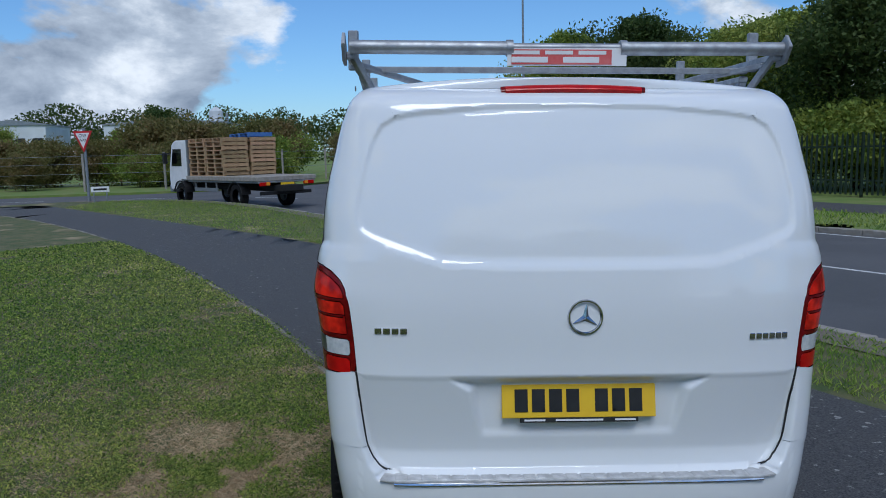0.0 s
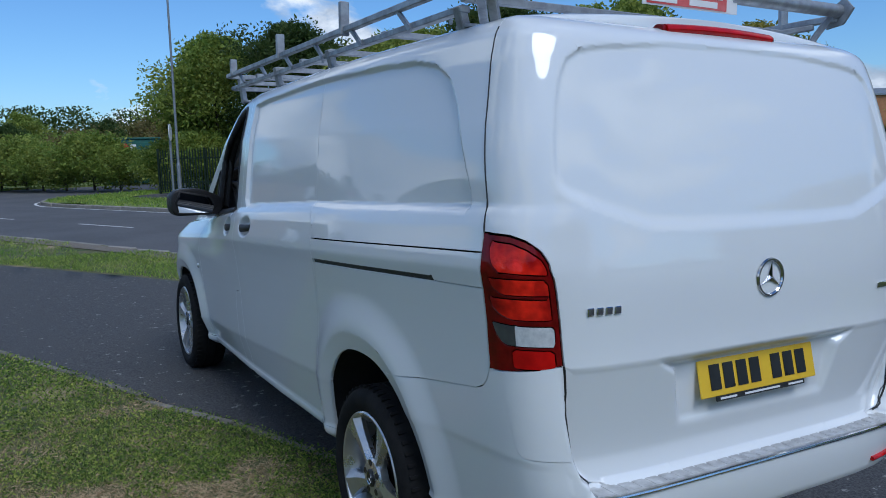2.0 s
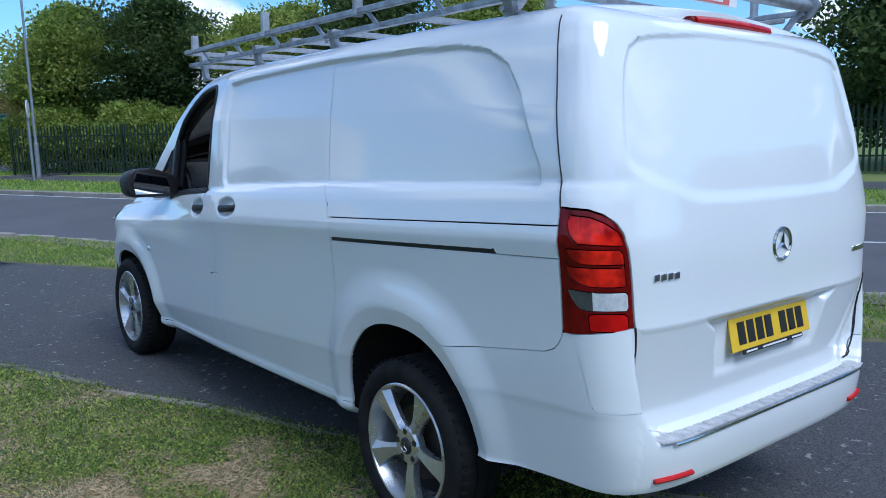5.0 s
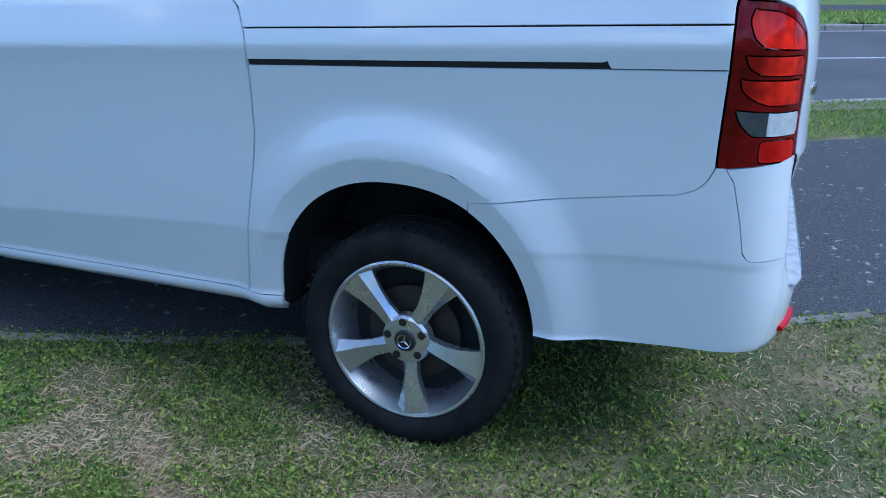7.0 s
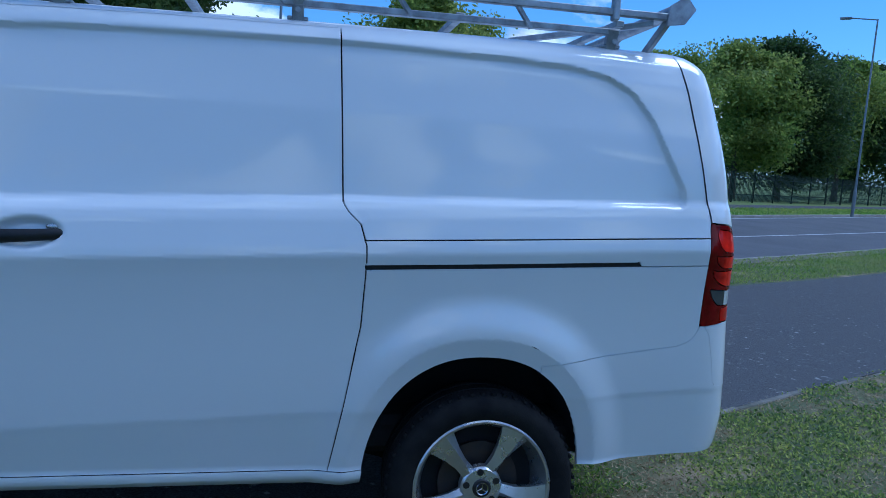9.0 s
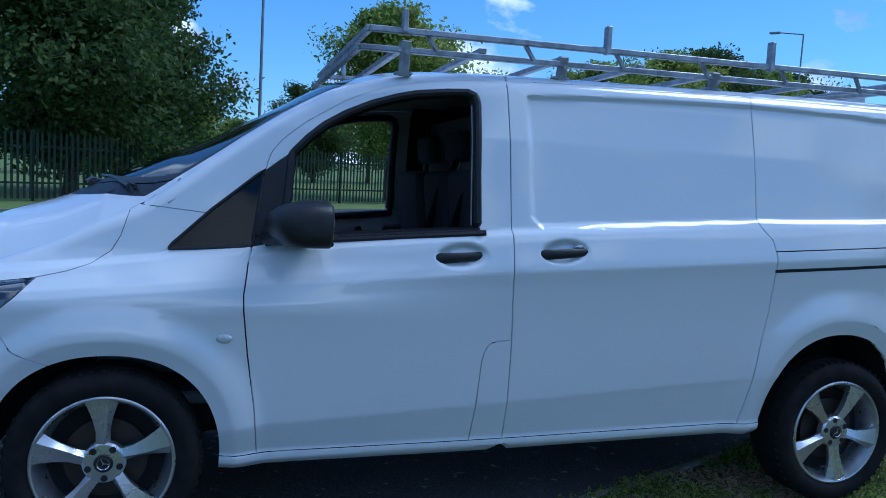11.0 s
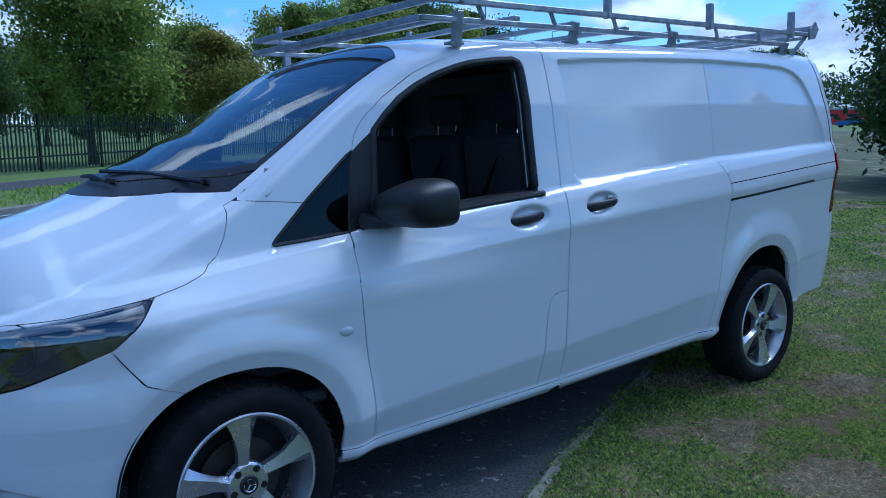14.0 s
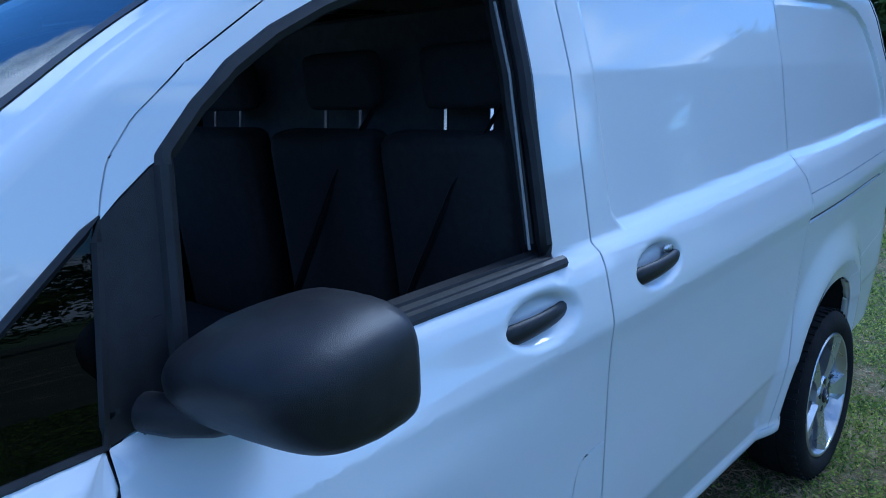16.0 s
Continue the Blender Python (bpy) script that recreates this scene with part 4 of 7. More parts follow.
RECESS = [(2.672, 1.79), (2.3, 1.811), (1.63, 1.828), (1.05, 1.826), (0.80, 1.817), (0.67, 1.795), (0.57, 1.745), (0.495, 1.65), (0.44, 1.54), (0.375, 1.42), (0.366, 1.37), (0.385, 1.352), (1.55, 1.312), (2.61, 1.252), (2.650, 1.29)]
BACK_RECESS = [(-0.2, 1.292), (0.30, 1.294), (0.46, 1.302), (0.61, 1.350), (0.715, 1.395), (0.744, 1.425), (0.748, 1.46), (0.735, 1.55), (0.712, 1.66), (0.690, 1.725), (0.660, 1.775), (0.615, 1.802), (0.55, 1.815), (0.3, 1.838), (-0.2, 1.848)]
POCKET = [(-0.2, 0.725), (0.335, 0.725), (0.355, 0.80), (0.372, 0.89), (0.455, 0.942), (-0.2, 0.945)]
TAIL_LOW = [(-0.2, 0.600), (0.60, 0.600), (0.655, 0.612), (0.69, 0.645), (0.712, 0.70), (0.735, 0.82), (0.748, 0.945), (-0.2, 0.945)]


FOG = [(d_of_y(4.74), 0.385), (d_of_y(4.78), 0.435), (d_of_y(4.90), 0.475), (d_of_y(5.04), 0.485), (d_of_y(5.045), 0.375), (d_of_y(4.90), 0.345), (d_of_y(4.76), 0.355)]


def half_width(y, z):
    zs, zl = z_sill(y), z_ledge(y)
    zc, zk = z_crease(y), z_low_crease(y)
    up = -0.035 * np.maximum(y - 1.6, 0)
    knots = [(zs - 0.06, 0.815), (zs - 0.035, 0.848), (zs - 0.01, 0.852), (zs + 0.006, 0.846), (zk - 0.004, 0.884), (zk + 0.012, 0.889), (zc - 0.40, 0.900), (zc - 0.26, 0.909), (zc - 0.14, 0.920), (zc - 0.05, 0.932),
             (zc, 0.942), (zc + 0.03, 0.939), (zl - 0.045, 0.922), (zl - 0.012, 0.910), (zl + 0.008, 0.898 + up * 0.3), (1.60 + 0 * y, 0.872 + up * 0.7), (1.78 + 0 * y, 0.842 + up), (1.88 + 0 * y, 0.812 + up)]
    w = np.zeros(np.shape(z)) + knots[0][1]
    for (za, wa), (zb_, wb_) in zip(knots, knots[1:]):
        w = w + (wb_ - wa) * np.clip((z - za) / np.maximum(zb_ - za, 1e-4), 0, 1)
    # bonnet shoulder is narrower
    front = smooth01((y - 3.85) / 0.7)
    w = w - front * 0.02 * smooth01((z - 0.86) / 0.3)
    # the cab narrows forwards, the tail backwards
    w = w - smooth01((y - 2.6) / 1.25) * (0.028 + 0.068 * smooth01((z - 0.88) / 0.24))
    w = w - 0.038 * smooth01((1.35 - y) / 1.15)
    for a in (ARCH_R, ARCH_F):
        q = np.maximum(arch_level(y, z, a), 0)
        flare = np.where(q < FLARE, 0.012 + 0.018 * q / FLARE, 0.030 * smooth01(1 - (q - FLARE) / 0.13))
        w = w + flare * (z < a[1] + a[3] + 0.25)
    w = w - 0.016 * smooth01(-poly_distance(y, z, RECESS) / 0.013)
    tail = smooth01((1.1 - y) / 0.9)
    w = w + tail * (0.014 * smooth01(1 - np.abs(z - 1.50) / 0.24) - 0.010 * smooth01((z - 1.70) / 0.16))
    # dished grips behind the handles
    for hy, hz in ((2.945, 1.125), (2.515, 1.153)):
        w = w - 0.026 * smooth01((1 - np.hypot((y - hy) / 0.112, (z - hz - 0.006 + (y - hy) * 0.08) / 0.052)) / 0.42)
    return w


def wall(u, v):
    """The left flank from the middle of the back (u = 0) round to the middle of the front; v from the lower edge to the upper."""
    u, v = np.asarray(u, float), np.asarray(v, float)
    yn = y_nominal(u)
    zt = curve(yn, TOP_Y, TOP_Z)
    zb0 = np.where(yn < 1.1, np.interp(yn, [0, 0.3, 0.68, 1.1], [0.44, 0.435, 0.405, z_sill(1.1) - 0.06]), np.where(yn < 4.2, z_sill(yn) - 0.06, np.interp(yn, [4.2, 4.55, 4.65, 4.9, 5.1], [z_sill(4.2) - 0.06, 0.20, 0.195, 0.225, 0.25])))
    z = zb0 + (zt - zb0) * v
    r = np.interp(yn, [0, 2.8, 3.6, 4.3, 5.1], [0.075, 0.075, 0.05, 0.06, 0.05])
    s = np.clip((z - (zt - r)) / r, 0, 1)
    shrink = r * (1 - np.sqrt(np.maximum(1 - (s * 0.985) ** 2, 0)))
    yr, yfz = curve(z, REAR_Z, REAR_Y), curve(z, FRONT_Z, FRONT_Y)
    th = np.where(u < LB, np.interp(u, sb, thb), 0)
    cxb, cyb = np.sin(th) ** (2 / NB), np.cos(th) ** (2 / NB)
    thq = np.where(u > LB + YF - YC, np.interp(D_END - u, sf, thf), 0)
    cxf, cyf = np.sin(thq) ** (2 / NF), np.cos(thq) ** (2 / NF)
    back, front = u < LB, u > LB + YF - YC
    yy = np.where(back, YC - (YC - yr) * cyb, np.where(front, YF + (yfz - YF) * cyf, yn))
    yy = np.where(back, yy + shrink * cyb, np.where(front, yy - shrink * cyf, yy))
    w = half_width(np.where(back, np.maximum(yy, 0.25), np.minimum(yy, 4.6)), z) - shrink
    x = np.where(back, w * cxb, np.where(front, w * cxf, w))
    # back door: lower part set in above the bumper step, plate pocket, pressed panel
    inset = 0.072 * smooth01((0.016 - poly_distance(x, np.maximum(z, 0.62), TAIL_LOW)) / 0.032) * smooth01((z - 0.598) / 0.004) * np.clip((0.945 - z) / 0.27, 0, 1)
    inset = inset + 0.030 * smooth01(-poly_distance(x, z, POCKET) / 0.03) * (0.25 + 0.75 * smooth01((z - 0.70) / 0.22))
    inset = inset + 0.009 * smooth01(-poly_distance(x, z, BACK_RECESS) / (0.013 + 0.032 * smooth01((1.54 - z) / 0.18)))
    inset = inset + 0.003 * (z < 0.9445) * (x < 0.735)
    yy = yy + np.where(back, inset * np.clip(cyb * 1.5, 0, 1), 0)
    # hollow round the fog lamp
    hollow = np.where(front, 0.030 * smooth01(-poly_distance(u, z, FOG) / 0.03), 0)
    x, yy = x * (1 - hollow * 0.9), yy - hollow * 0.8
    return -x, yy, z


def top_skin(u, t):
    x, y, z = wall(u, np.ones(np.shape(u)))
    crown = curve(y, CROWN_Y, CROWN_Z)
    return x * t, y + 0 * t, z + crown * (1 - np.abs(t) ** 2.3)


def flank(points):
    """An outline in metres along the van and height, as surface coordinates."""
    return [(d_of_y(a), b) for a, b in points]


DIN = d_of_x(0.752)
DO1, DO2 = d_of_y(0.262), d_of_y(0.275)
LAMP_IN = [(DIN, 0.957), (DIN + 0.002, 1.19), (DIN + 0.012, 1.232), (DIN + 0.035, 1.262), (DIN + 0.075, 1.288), (DIN + 0.12, 1.302), (DO1, 1.306)]
LAMP = LAMP_IN + [(DO1 + 0.004, 1.29), (DO2, 0.932), (DO2 - 0.02, 0.928)]
TG_SIDE = [(d_of_x(0.625), 0.600), (d_of_x(0.68), 0.612), (d_of_x(0.715), 0.645), (d_of_x(0.734), 0.70)]
SLOT = [(1.53, 1.089), (1.49, 1.0911), (0.533, 1.140), (0.531, 1.154), (1.49, 1.105), (1.53, 1.103)]
TAILGATE = [(-0.2, 0.600)] + TG_SIDE + LAMP_IN + [(d_of_y(0.293), 1.52), (d_of_y(0.330), 1.74), (d_of_y(0.368), 1.875), (d_of_y(0.385), 1.93), (d_of_y(0.385), 2.1), (-0.2, 2.1)]
CORNER = [TG_SIDE[-1], (d_of_y(0.19), 0.70), (d_of_y(0.205), 0.72), (d_of_y(0.215), 0.80), (d_of_y(0.235), 0.90), (DO2 - 0.02, 0.928), LAMP_IN[0]]
RB = [(-0.2, 0.1), (-0.2, 0.600)] + TG_SIDE + CORNER[1:6] + [(DO2, 0.932)] + flank([(0.287, 0.90), (0.31, 0.872), (0.35, 0.855), (0.573, 0.82), (0.86, 0.777), (0.90, 0.1)])
SEAM_R = [(1.606, 1.872), (1.573, 1.305), (1.553, 1.275), (1.514, 1.24), (1.492, 1.17), (1.489, 1.106), (1.495, 0.90), (1.535, 0.65), (1.577, 0.40), (1.584, 0.35)]
SEAM_F = [(2.752, 1.846), (2.734, 1.226), (2.732, 1.06), (2.715, 0.79), (2.71, 0.34)]
DOOR_TOP = [(3.738, 1.20), (3.708, 1.42), (3.700, 1.455), (3.683, 1.503), (3.640, 1.556), (3.549, 1.630), (3.402, 1.722), (3.30, 1.767), (3.178, 1.802), (2.98, 1.833)]
OPENING = [(3.635, 1.163), (3.605, 1.500), (3.545, 1.565), (3.482, 1.618), (3.40, 1.668), (3.303, 1.713), (3.20, 1.747), (3.125, 1.765), (3.0, 1.780), (2.915, 1.785), (2.885, 1.772), (2.875, 1.740), (2.876, 1.50), (2.870, 1.225)]
QUARTER = [(4.05, 1.118), (4.035, 1.138), (3.90, 1.268), (3.708, 1.430), (3.748, 1.136)]


def lamp_u(f):
    """A place across the tail lamp: 0 at its outer edge, 1 at its inner edge."""
    return DO1 - f * (DO1 - DIN)


PANELS = [
    ("bright_lens", [(lamp_u(0.92), 1.200), (lamp_u(0.92), 1.215), (lamp_u(0.84), 1.240), (lamp_u(0.66), 1.264), (lamp_u(0.45), 1.280), (lamp_u(0.17), 1.284), (lamp_u(0.13), 1.262), (lamp_u(0.19), 1.225), (lamp_u(0.30), 1.206)]),
    ("brake_lens", [(lamp_u(0.90), 1.146), (lamp_u(0.90), 1.187), (lamp_u(0.11), 1.187), (lamp_u(0.16), 1.160), (lamp_u(0.30), 1.146)]),
    ("tail_lens", [(lamp_u(0.90), 1.080), (lamp_u(0.90), 1.134), (lamp_u(0.08), 1.134), (lamp_u(0.12), 1.108), (lamp_u(0.25), 1.090), (lamp_u(0.40), 1.080)]),
    ("reverse_lens", [(lamp_u(0.92), 1.009), (lamp_u(0.92), 1.062), (lamp_u(0.42), 1.062), (lamp_u(0.42), 1.009)]),
    ("side_lens", [(lamp_u(0.42), 1.009), (lamp_u(0.42), 1.062), (lamp_u(0.07), 1.066), (lamp_u(0.12), 1.040), (lamp_u(0.20), 1.020), (lamp_u(0.28), 1.009)]),
    ("fog_lens", [(lamp_u(0.90), 0.948), (lamp_u(0.90), 0.998), (lamp_u(0.36), 0.998), (lamp_u(0.36), 0.948)]),
    ("tail_lamp", LAMP), ("tailgate", TAILGATE), ("corner_panel", CORNER), ("rear_bumper", RB),
    ("opening", flank(OPENING)),
    ("sail_panel", flank([(3.748, 1.136), (3.708, 1.425), (3.605, 1.505), (3.635, 1.163)])),
    ("quarter_glass", flank(QUARTER)),
    ("headlamp", [(d_of_y(a), b) for a, b in [(5.055, 0.70), (5.005, 0.925), (4.763, 0.972), (4.51, 1.008), (4.56, 0.945), (4.635, 0.872), (4.85, 0.785)]]),
    ("grille", [(d_front_x(0.425), 0.918), (D_END + 0.2, 0.915), (D_END + 0.2, 0.64), (d_front_x(0.31), 0.64), (d_front_x(0.385), 0.72)]),
    ("bonnet", [(d_of_y(a), b) for a, b in [(4.175, 1.35), (4.195, 1.24), (4.218, 1.163), (4.25, 1.105), (4.309, 1.063), (4.40, 1.035), (4.509, 1.012), (4.763, 0.977), (5.0, 0.948)]] + [(D_END + 0.2, 0.92), (D_END + 0.2, 2.0), (d_of_y(4.175), 2.0)]),
    ("front_bumper", [(d_of_y(a), b) for a, b in [(4.22, 0.1), (4.395, 0.60), (4.430, 0.708), (4.545, 0.756), (4.635, 0.868), (4.75, 0.93), (5.0, 1.0)]] + [(D_END + 0.2, 1.0), (D_END + 0.2, 0.1)]),
    ("sill", flank([(1.3, z_sill(1.3) - 0.004), (3.9, z_sill(3.9) - 0.004), (3.9, 0.1), (1.3, 0.1)])),
    ("fuel_flap", flank([SEAM_F[3], (2.775, 0.787), (2.800, 0.780), (2.819, 0.763), (2.829, 0.738), (2.837, 0.70), (2.857, 0.34), SEAM_F[4]])),
    ("front_door", flank(SEAM_F + [(3.707, 0.32), (3.726, 0.533), (3.756, 0.731), (3.775, 0.90), (3.777, 0.964), (3.762, 1.08), (3.748, 1.136)] + DOOR_TOP)),
    ("sliding_door", flank(SEAM_R + SEAM_F[::-1] + [(2.2, 1.864)])),
    ("rail_slot", flank(SLOT)),
    ("rail_cover", flank([(1.51, 1.187), (0.40, 1.246), (0.2, 1.256), (0.2, 1.157), (0.533, 1.140), (1.49, 1.0911)])),
    ("lower_quarter", flank([(1.49, 1.0911), (0.533, 1.140), (0.2, 1.157), (0.2, 0.30), (1.62, 0.30)] + SEAM_R[::-1][:5])),
    ("pillar_panel", flank([(4.29, 1.285), (4.10, 1.276), (3.92, 1.258), (3.85, 1.25), (3.6, 1.30), (2.752, 1.80), (2.752, 2.2), (4.29, 2.2)])),
]
us = list(np.linspace(0, LB, 128)[:-1]) + list(np.arange(LB, LB + YF - YC - 0.006, 0.0105)) + list(np.linspace(LB + YF - YC, D_END, 96))
vs = np.linspace(0, 1, 160)
skin = Skin(us, vs, wall)
for a in (ARCH_R, ARCH_F):
    skin.cut(lambda X, Y, Z, U, V, a=a: arch_level(Y, Z, a) + (np.abs(Y - a[0]) > 0.6) * 1.0)
skin.cut(lambda X, Y, Z, U, V: np.where(((Y > 1.66) & (Y < 2.69)) | ((Y > 2.79) & (Y < 3.70)), Z - z_crease(Y), 0))
skin.cut(lambda X, Y, Z, U, V: np.where((Z > ARCH_R[1] + 0.08) & (np.abs(Y - ARCH_R[0]) < 0.55), arch_level(Y, Z, ARCH_R) - FLARE, 0))
skin.cut(lambda X, Y, Z, U, V: np.where((Y > 1.60) & (Y < 3.66), Z - z_low_crease(Y), 0))
skin.cut(lambda X, Y, Z, U, V: np.where(U > LB, poly_distance(Y, Z, RECESS), 0))
skin.cut(lambda X, Y, Z, U, V: np.where((U < LB) & ((Z > 1.58) | (-X < 0.68)), poly_distance(-X, Z, BACK_RECESS), 0))
skin.cut(lambda X, Y, Z, U, V: poly_distance(U, Z, LAMP))
for nm, poly in PANELS:
    if nm.endswith("_lens"):
        skin.cut(lambda X, Y, Z, U, V, poly=poly: np.maximum(poly_distance(U, Z, poly), poly_distance(U, Z, LAMP)))
    elif nm != "tail_lamp":
        skin.cut(lambda X, Y, Z, U, V, poly=poly: poly_distance(U, Z, poly))
skin.cut(lambda X, Y, Z, U, V: np.where(U < d_of_x(0.73), Z - 0.945, 0))
P, T = skin.triangles()
cu, cz = skin.u.ravel()[T].mean(1), P[T][:, :, 2].mean(1)
cy = P[T][:, :, 1].mean(1)
names = np.full(len(T), "body_side", dtype=object)
taken = np.zeros(len(T), bool)
for a in (ARCH_R, ARCH_F):
    taken |= (arch_level(cy, cz, a) < 0) & (np.abs(cy - a[0]) < 0.6)
names[taken] = "opening"
for nm, poly in PANELS:
    hit = ~taken & (poly_distance(cu, cz, poly) < 0)
    if nm.endswith("_lens"):
        hit &= poly_distance(cu, cz, LAMP) < 0
    names[hit] = nm
    taken |= hit
T = T[:, ::-1]  # outward


def tidy(tris, labels, pts):
    """Hands stray slivers at the corners of panels to the panel round them."""
    e = np.sort(np.vstack([tris[:, [0, 1]], tris[:, [1, 2]], tris[:, [2, 0]]]), 1)
    owner = np.tile(np.arange(len(tris)), 3)
    key = e[:, 0].astype(np.int64) * (len(pts) + 1) + e[:, 1]
    order = np.argsort(key, kind="stable")
    same = key[order][1:] == key[order][:-1]
    a, b = owner[order][:-1][same], owner[order][1:][same]
    near = [[] for _ in range(len(tris))]
    for i, j in zip(a.tolist(), b.tolist()):
        near[i].append(j)
        near[j].append(i)
    for _ in range(1):
        seen = np.zeros(len(tris), bool)
        for i in range(len(tris)):
            if seen[i]:
                continue
            group, todo = [], [i]
            seen[i] = True
            while todo:
                k = todo.pop()
                group.append(k)
                for j in near[k]:
                    if not seen[j] and labels[j] == labels[i]:
                        seen[j] = True
                        todo.append(j)
            if len(group) < 5:
                around = [labels[j] for k in group for j in near[k] if labels[j] != labels[i]]
                if around:
                    labels[group] = max(set(around), key=around.count)


tidy(T, names, P)
NRM = np.zeros_like(P)
_fn = np.cross(P[T[:, 1]] - P[T[:, 0]], P[T[:, 2]] - P[T[:, 0]])
for k in range(3):
    np.add.at(NRM, T[:, k], _fn)
NRM /= np.linalg.norm(NRM, axis=1, keepdims=True) + 1e-12
_len = np.linalg.norm(_fn, axis=1)
names[(_len < 2e-9) | ((_fn * NRM[T].mean(1)).sum(1) < 0.15 * _len)] = "folded"


def smooth_shading(ob, verts, normals):
    """Gives the points of a panel the normals of the whole body skin."""
    table = {(round(x, 5), round(y, 5), round(z, 5)): n for (x, y, z), n in zip(verts, normals)}
    table.update({(-x, y, z): (-n[0], n[1], n[2]) for (x, y, z), n in list(table.items()) if x != 0})
    out = [table.get((round(q.co.x, 5), round(q.co.y, 5), round(q.co.z, 5)), (0.0, 0.0, 0.0)) for q in ob.data.vertices]
    ob.data.normals_split_custom_set_from_vertices(out)


def centre_edge(V):
    return np.abs(np.asarray(V)[:, 0]) < 1e-5


def body_panel(nm, mat, parent=None, label="", gap=0.0027, depth=0.016, both=True, source=None, keep=centre_edge, new_name=None):
    PP, TT, NN = source or (P, T, names)
    vv, ff = panel_mesh(PP, TT[NN == nm], gap, depth, keep_edge=keep, normals=NRM if source is None else None)
    nn = [] if source is not None else NRM[np.unique(TT[NN == nm])].tolist()
    out = []
    if both == "joined":
        v2, f2 = mirrored(vv, ff)
        k = len(vv)
        out.append(mesh_object(new_name or nm, vv + v2, ff + [tuple(i + k for i in f) for f in f2], mat, parent or van, label))
        bm = bmesh.new()
        bm.from_mesh(out[0].data)
        bmesh.ops.remove_doubles(bm, verts=[q for q in bm.verts if abs(q.co.x) < 2e-4], dist=4e-4)
        bm.to_mesh(out[0].data)
        bm.free()
        if nn:
            smooth_shading(out[0], vv, nn)
        return out[0]
    out.append(mesh_object(new_name or nm, vv, ff, mat, parent or van, label))
    if both:
        v2, f2 = mirrored(vv, ff)
        out.append(mesh_object(new_name or nm, v2, f2, mat, parent or van, label))
    for o in out:
        if nn:
            smooth_shading(o, vv, nn)
    return out


body_panel("body_side", WHITE, label="white painted body side")
tailgate = body_panel("tailgate", WHITE, label="white one-piece back door with a pressed panel", both="joined", gap=0.0032)
body_panel("corner_panel", WHITE, gap=0.0011)
body_panel("pillar_panel", WHITE, gap=0.0)
rear_bumper = body_panel("rear_bumper", WHITE, label="white plastic back bumper with chipped edge", both="joined", depth=0.03, gap=0.0011)
body_panel("rail_cover", WHITE)
body_panel("lower_quarter", WHITE)
for o in body_panel("rail_slot", BLACK, label="narrow dark sliding door rail slot", gap=0.0, depth=0):
    for q in o.data.vertices:
        q.co.x -= math.copysign(0.011, q.co.x)
body_panel("sill", WHITE, gap=0.0015)
sliding = body_panel("sliding_door", WHITE, label="white sliding side door")
doors = body_panel("front_door", WHITE, label="white front door with its window down")
body_panel("fuel_flap", WHITE)
front_bumper = body_panel("front_bumper", WHITE, label="white front bumper", both="joined")
tail_lamps = body_panel("tail_lamp", RED_DARK, label="tall wraparound red tail lamp with a clear reversing lens", gap=0.0035)
for nm, mt in (("bright_lens", RED_BRIGHT), ("brake_lens", RED_BRIGHT), ("reverse_lens", CLEAR), ("tail_lens", RED_BRIGHT), ("side_lens", LAMP_GREY), ("fog_lens", RED)):
    for sub, lamp in zip(body_panel(nm, mt, gap=0.0006, depth=0.003), tail_lamps):
        sub.parent = lamp
headlamps = body_panel("headlamp", LENS_GLASS, label="swept-back clear headlamp", gap=0.003, depth=0.006)
for o in headlamps:
    o.visible_shadow = False
grille = body_panel("grille", BLACK, label="black slatted grille", both="joined", depth=0.03)
quarter = body_panel("quarter_glass", GLASS_DARK, label="dark fixed quarter window", gap=0.004, depth=0.004)
for o in quarter:
    o.visible_shadow = False
for nm_sx in (-1, 1):
    keep = (names == "quarter_glass") & (poly_distance(cu, cz, dict(PANELS)["quarter_glass"]) > -0.030)
    vv, ff = panel_mesh(P, T[keep], 0.0, 0, normals=NRM)
    vv = [(x + 0.004, y, z) for x, y, z in vv]
    if nm_sx > 0:
        vv, ff = mirrored(vv, ff)
    mesh_object("glass_border", vv, ff, INK, quarter[0 if nm_sx < 0 else 1])
body_panel("sail_panel", BLACK, gap=0.001)

# bonnet, windscreen and roof
tskin = Skin(us, np.linspace(0, 1, 60), top_skin)


def cowl(t):
    return 4.50 - 0.40 * np.abs(t) ** 2.2


def header(t):
    return 3.235 + 0.20 * np.abs(t) ** 2.5


CUTS = [lambda X, Y, Z, U, V: Y - cowl(V), lambda X, Y, Z, U, V: Y - (cowl(V) - 0.10), lambda X, Y, Z, U, V: Y - header(V), lambda X, Y, Z, U, V: V - 0.945 + (Y < 2.9) * 1.0 * 0 + 0 * Y]
for c in CUTS:
    tskin.cut(c)
TP, TT = tskin.triangles()
tu, tv, ty = tskin.u.ravel()[TT].mean(1), tskin.v.ravel()[TT].mean(1), TP[TT][:, :, 1].mean(1)
tn = np.full(len(TT), "roof", dtype=object)
screen = (ty > header(tv)) & (ty < cowl(tv) - 0.10) & (tv < 0.945)
tn[ty > cowl(tv)] = "bonnet"
tn[(ty <= cowl(tv)) & (ty >= cowl(tv) - 0.10) & (tv < 0.945)] = "scuttle"
tn[(ty > 4.10) & (tv >= 0.945)] = "bonnet"
tn[screen] = "windscreen"
n1 = np.cross(TP[TT[:, 1]] - TP[TT[:, 0]], TP[TT[:, 2]] - TP[TT[:, 0]])[:, 2]
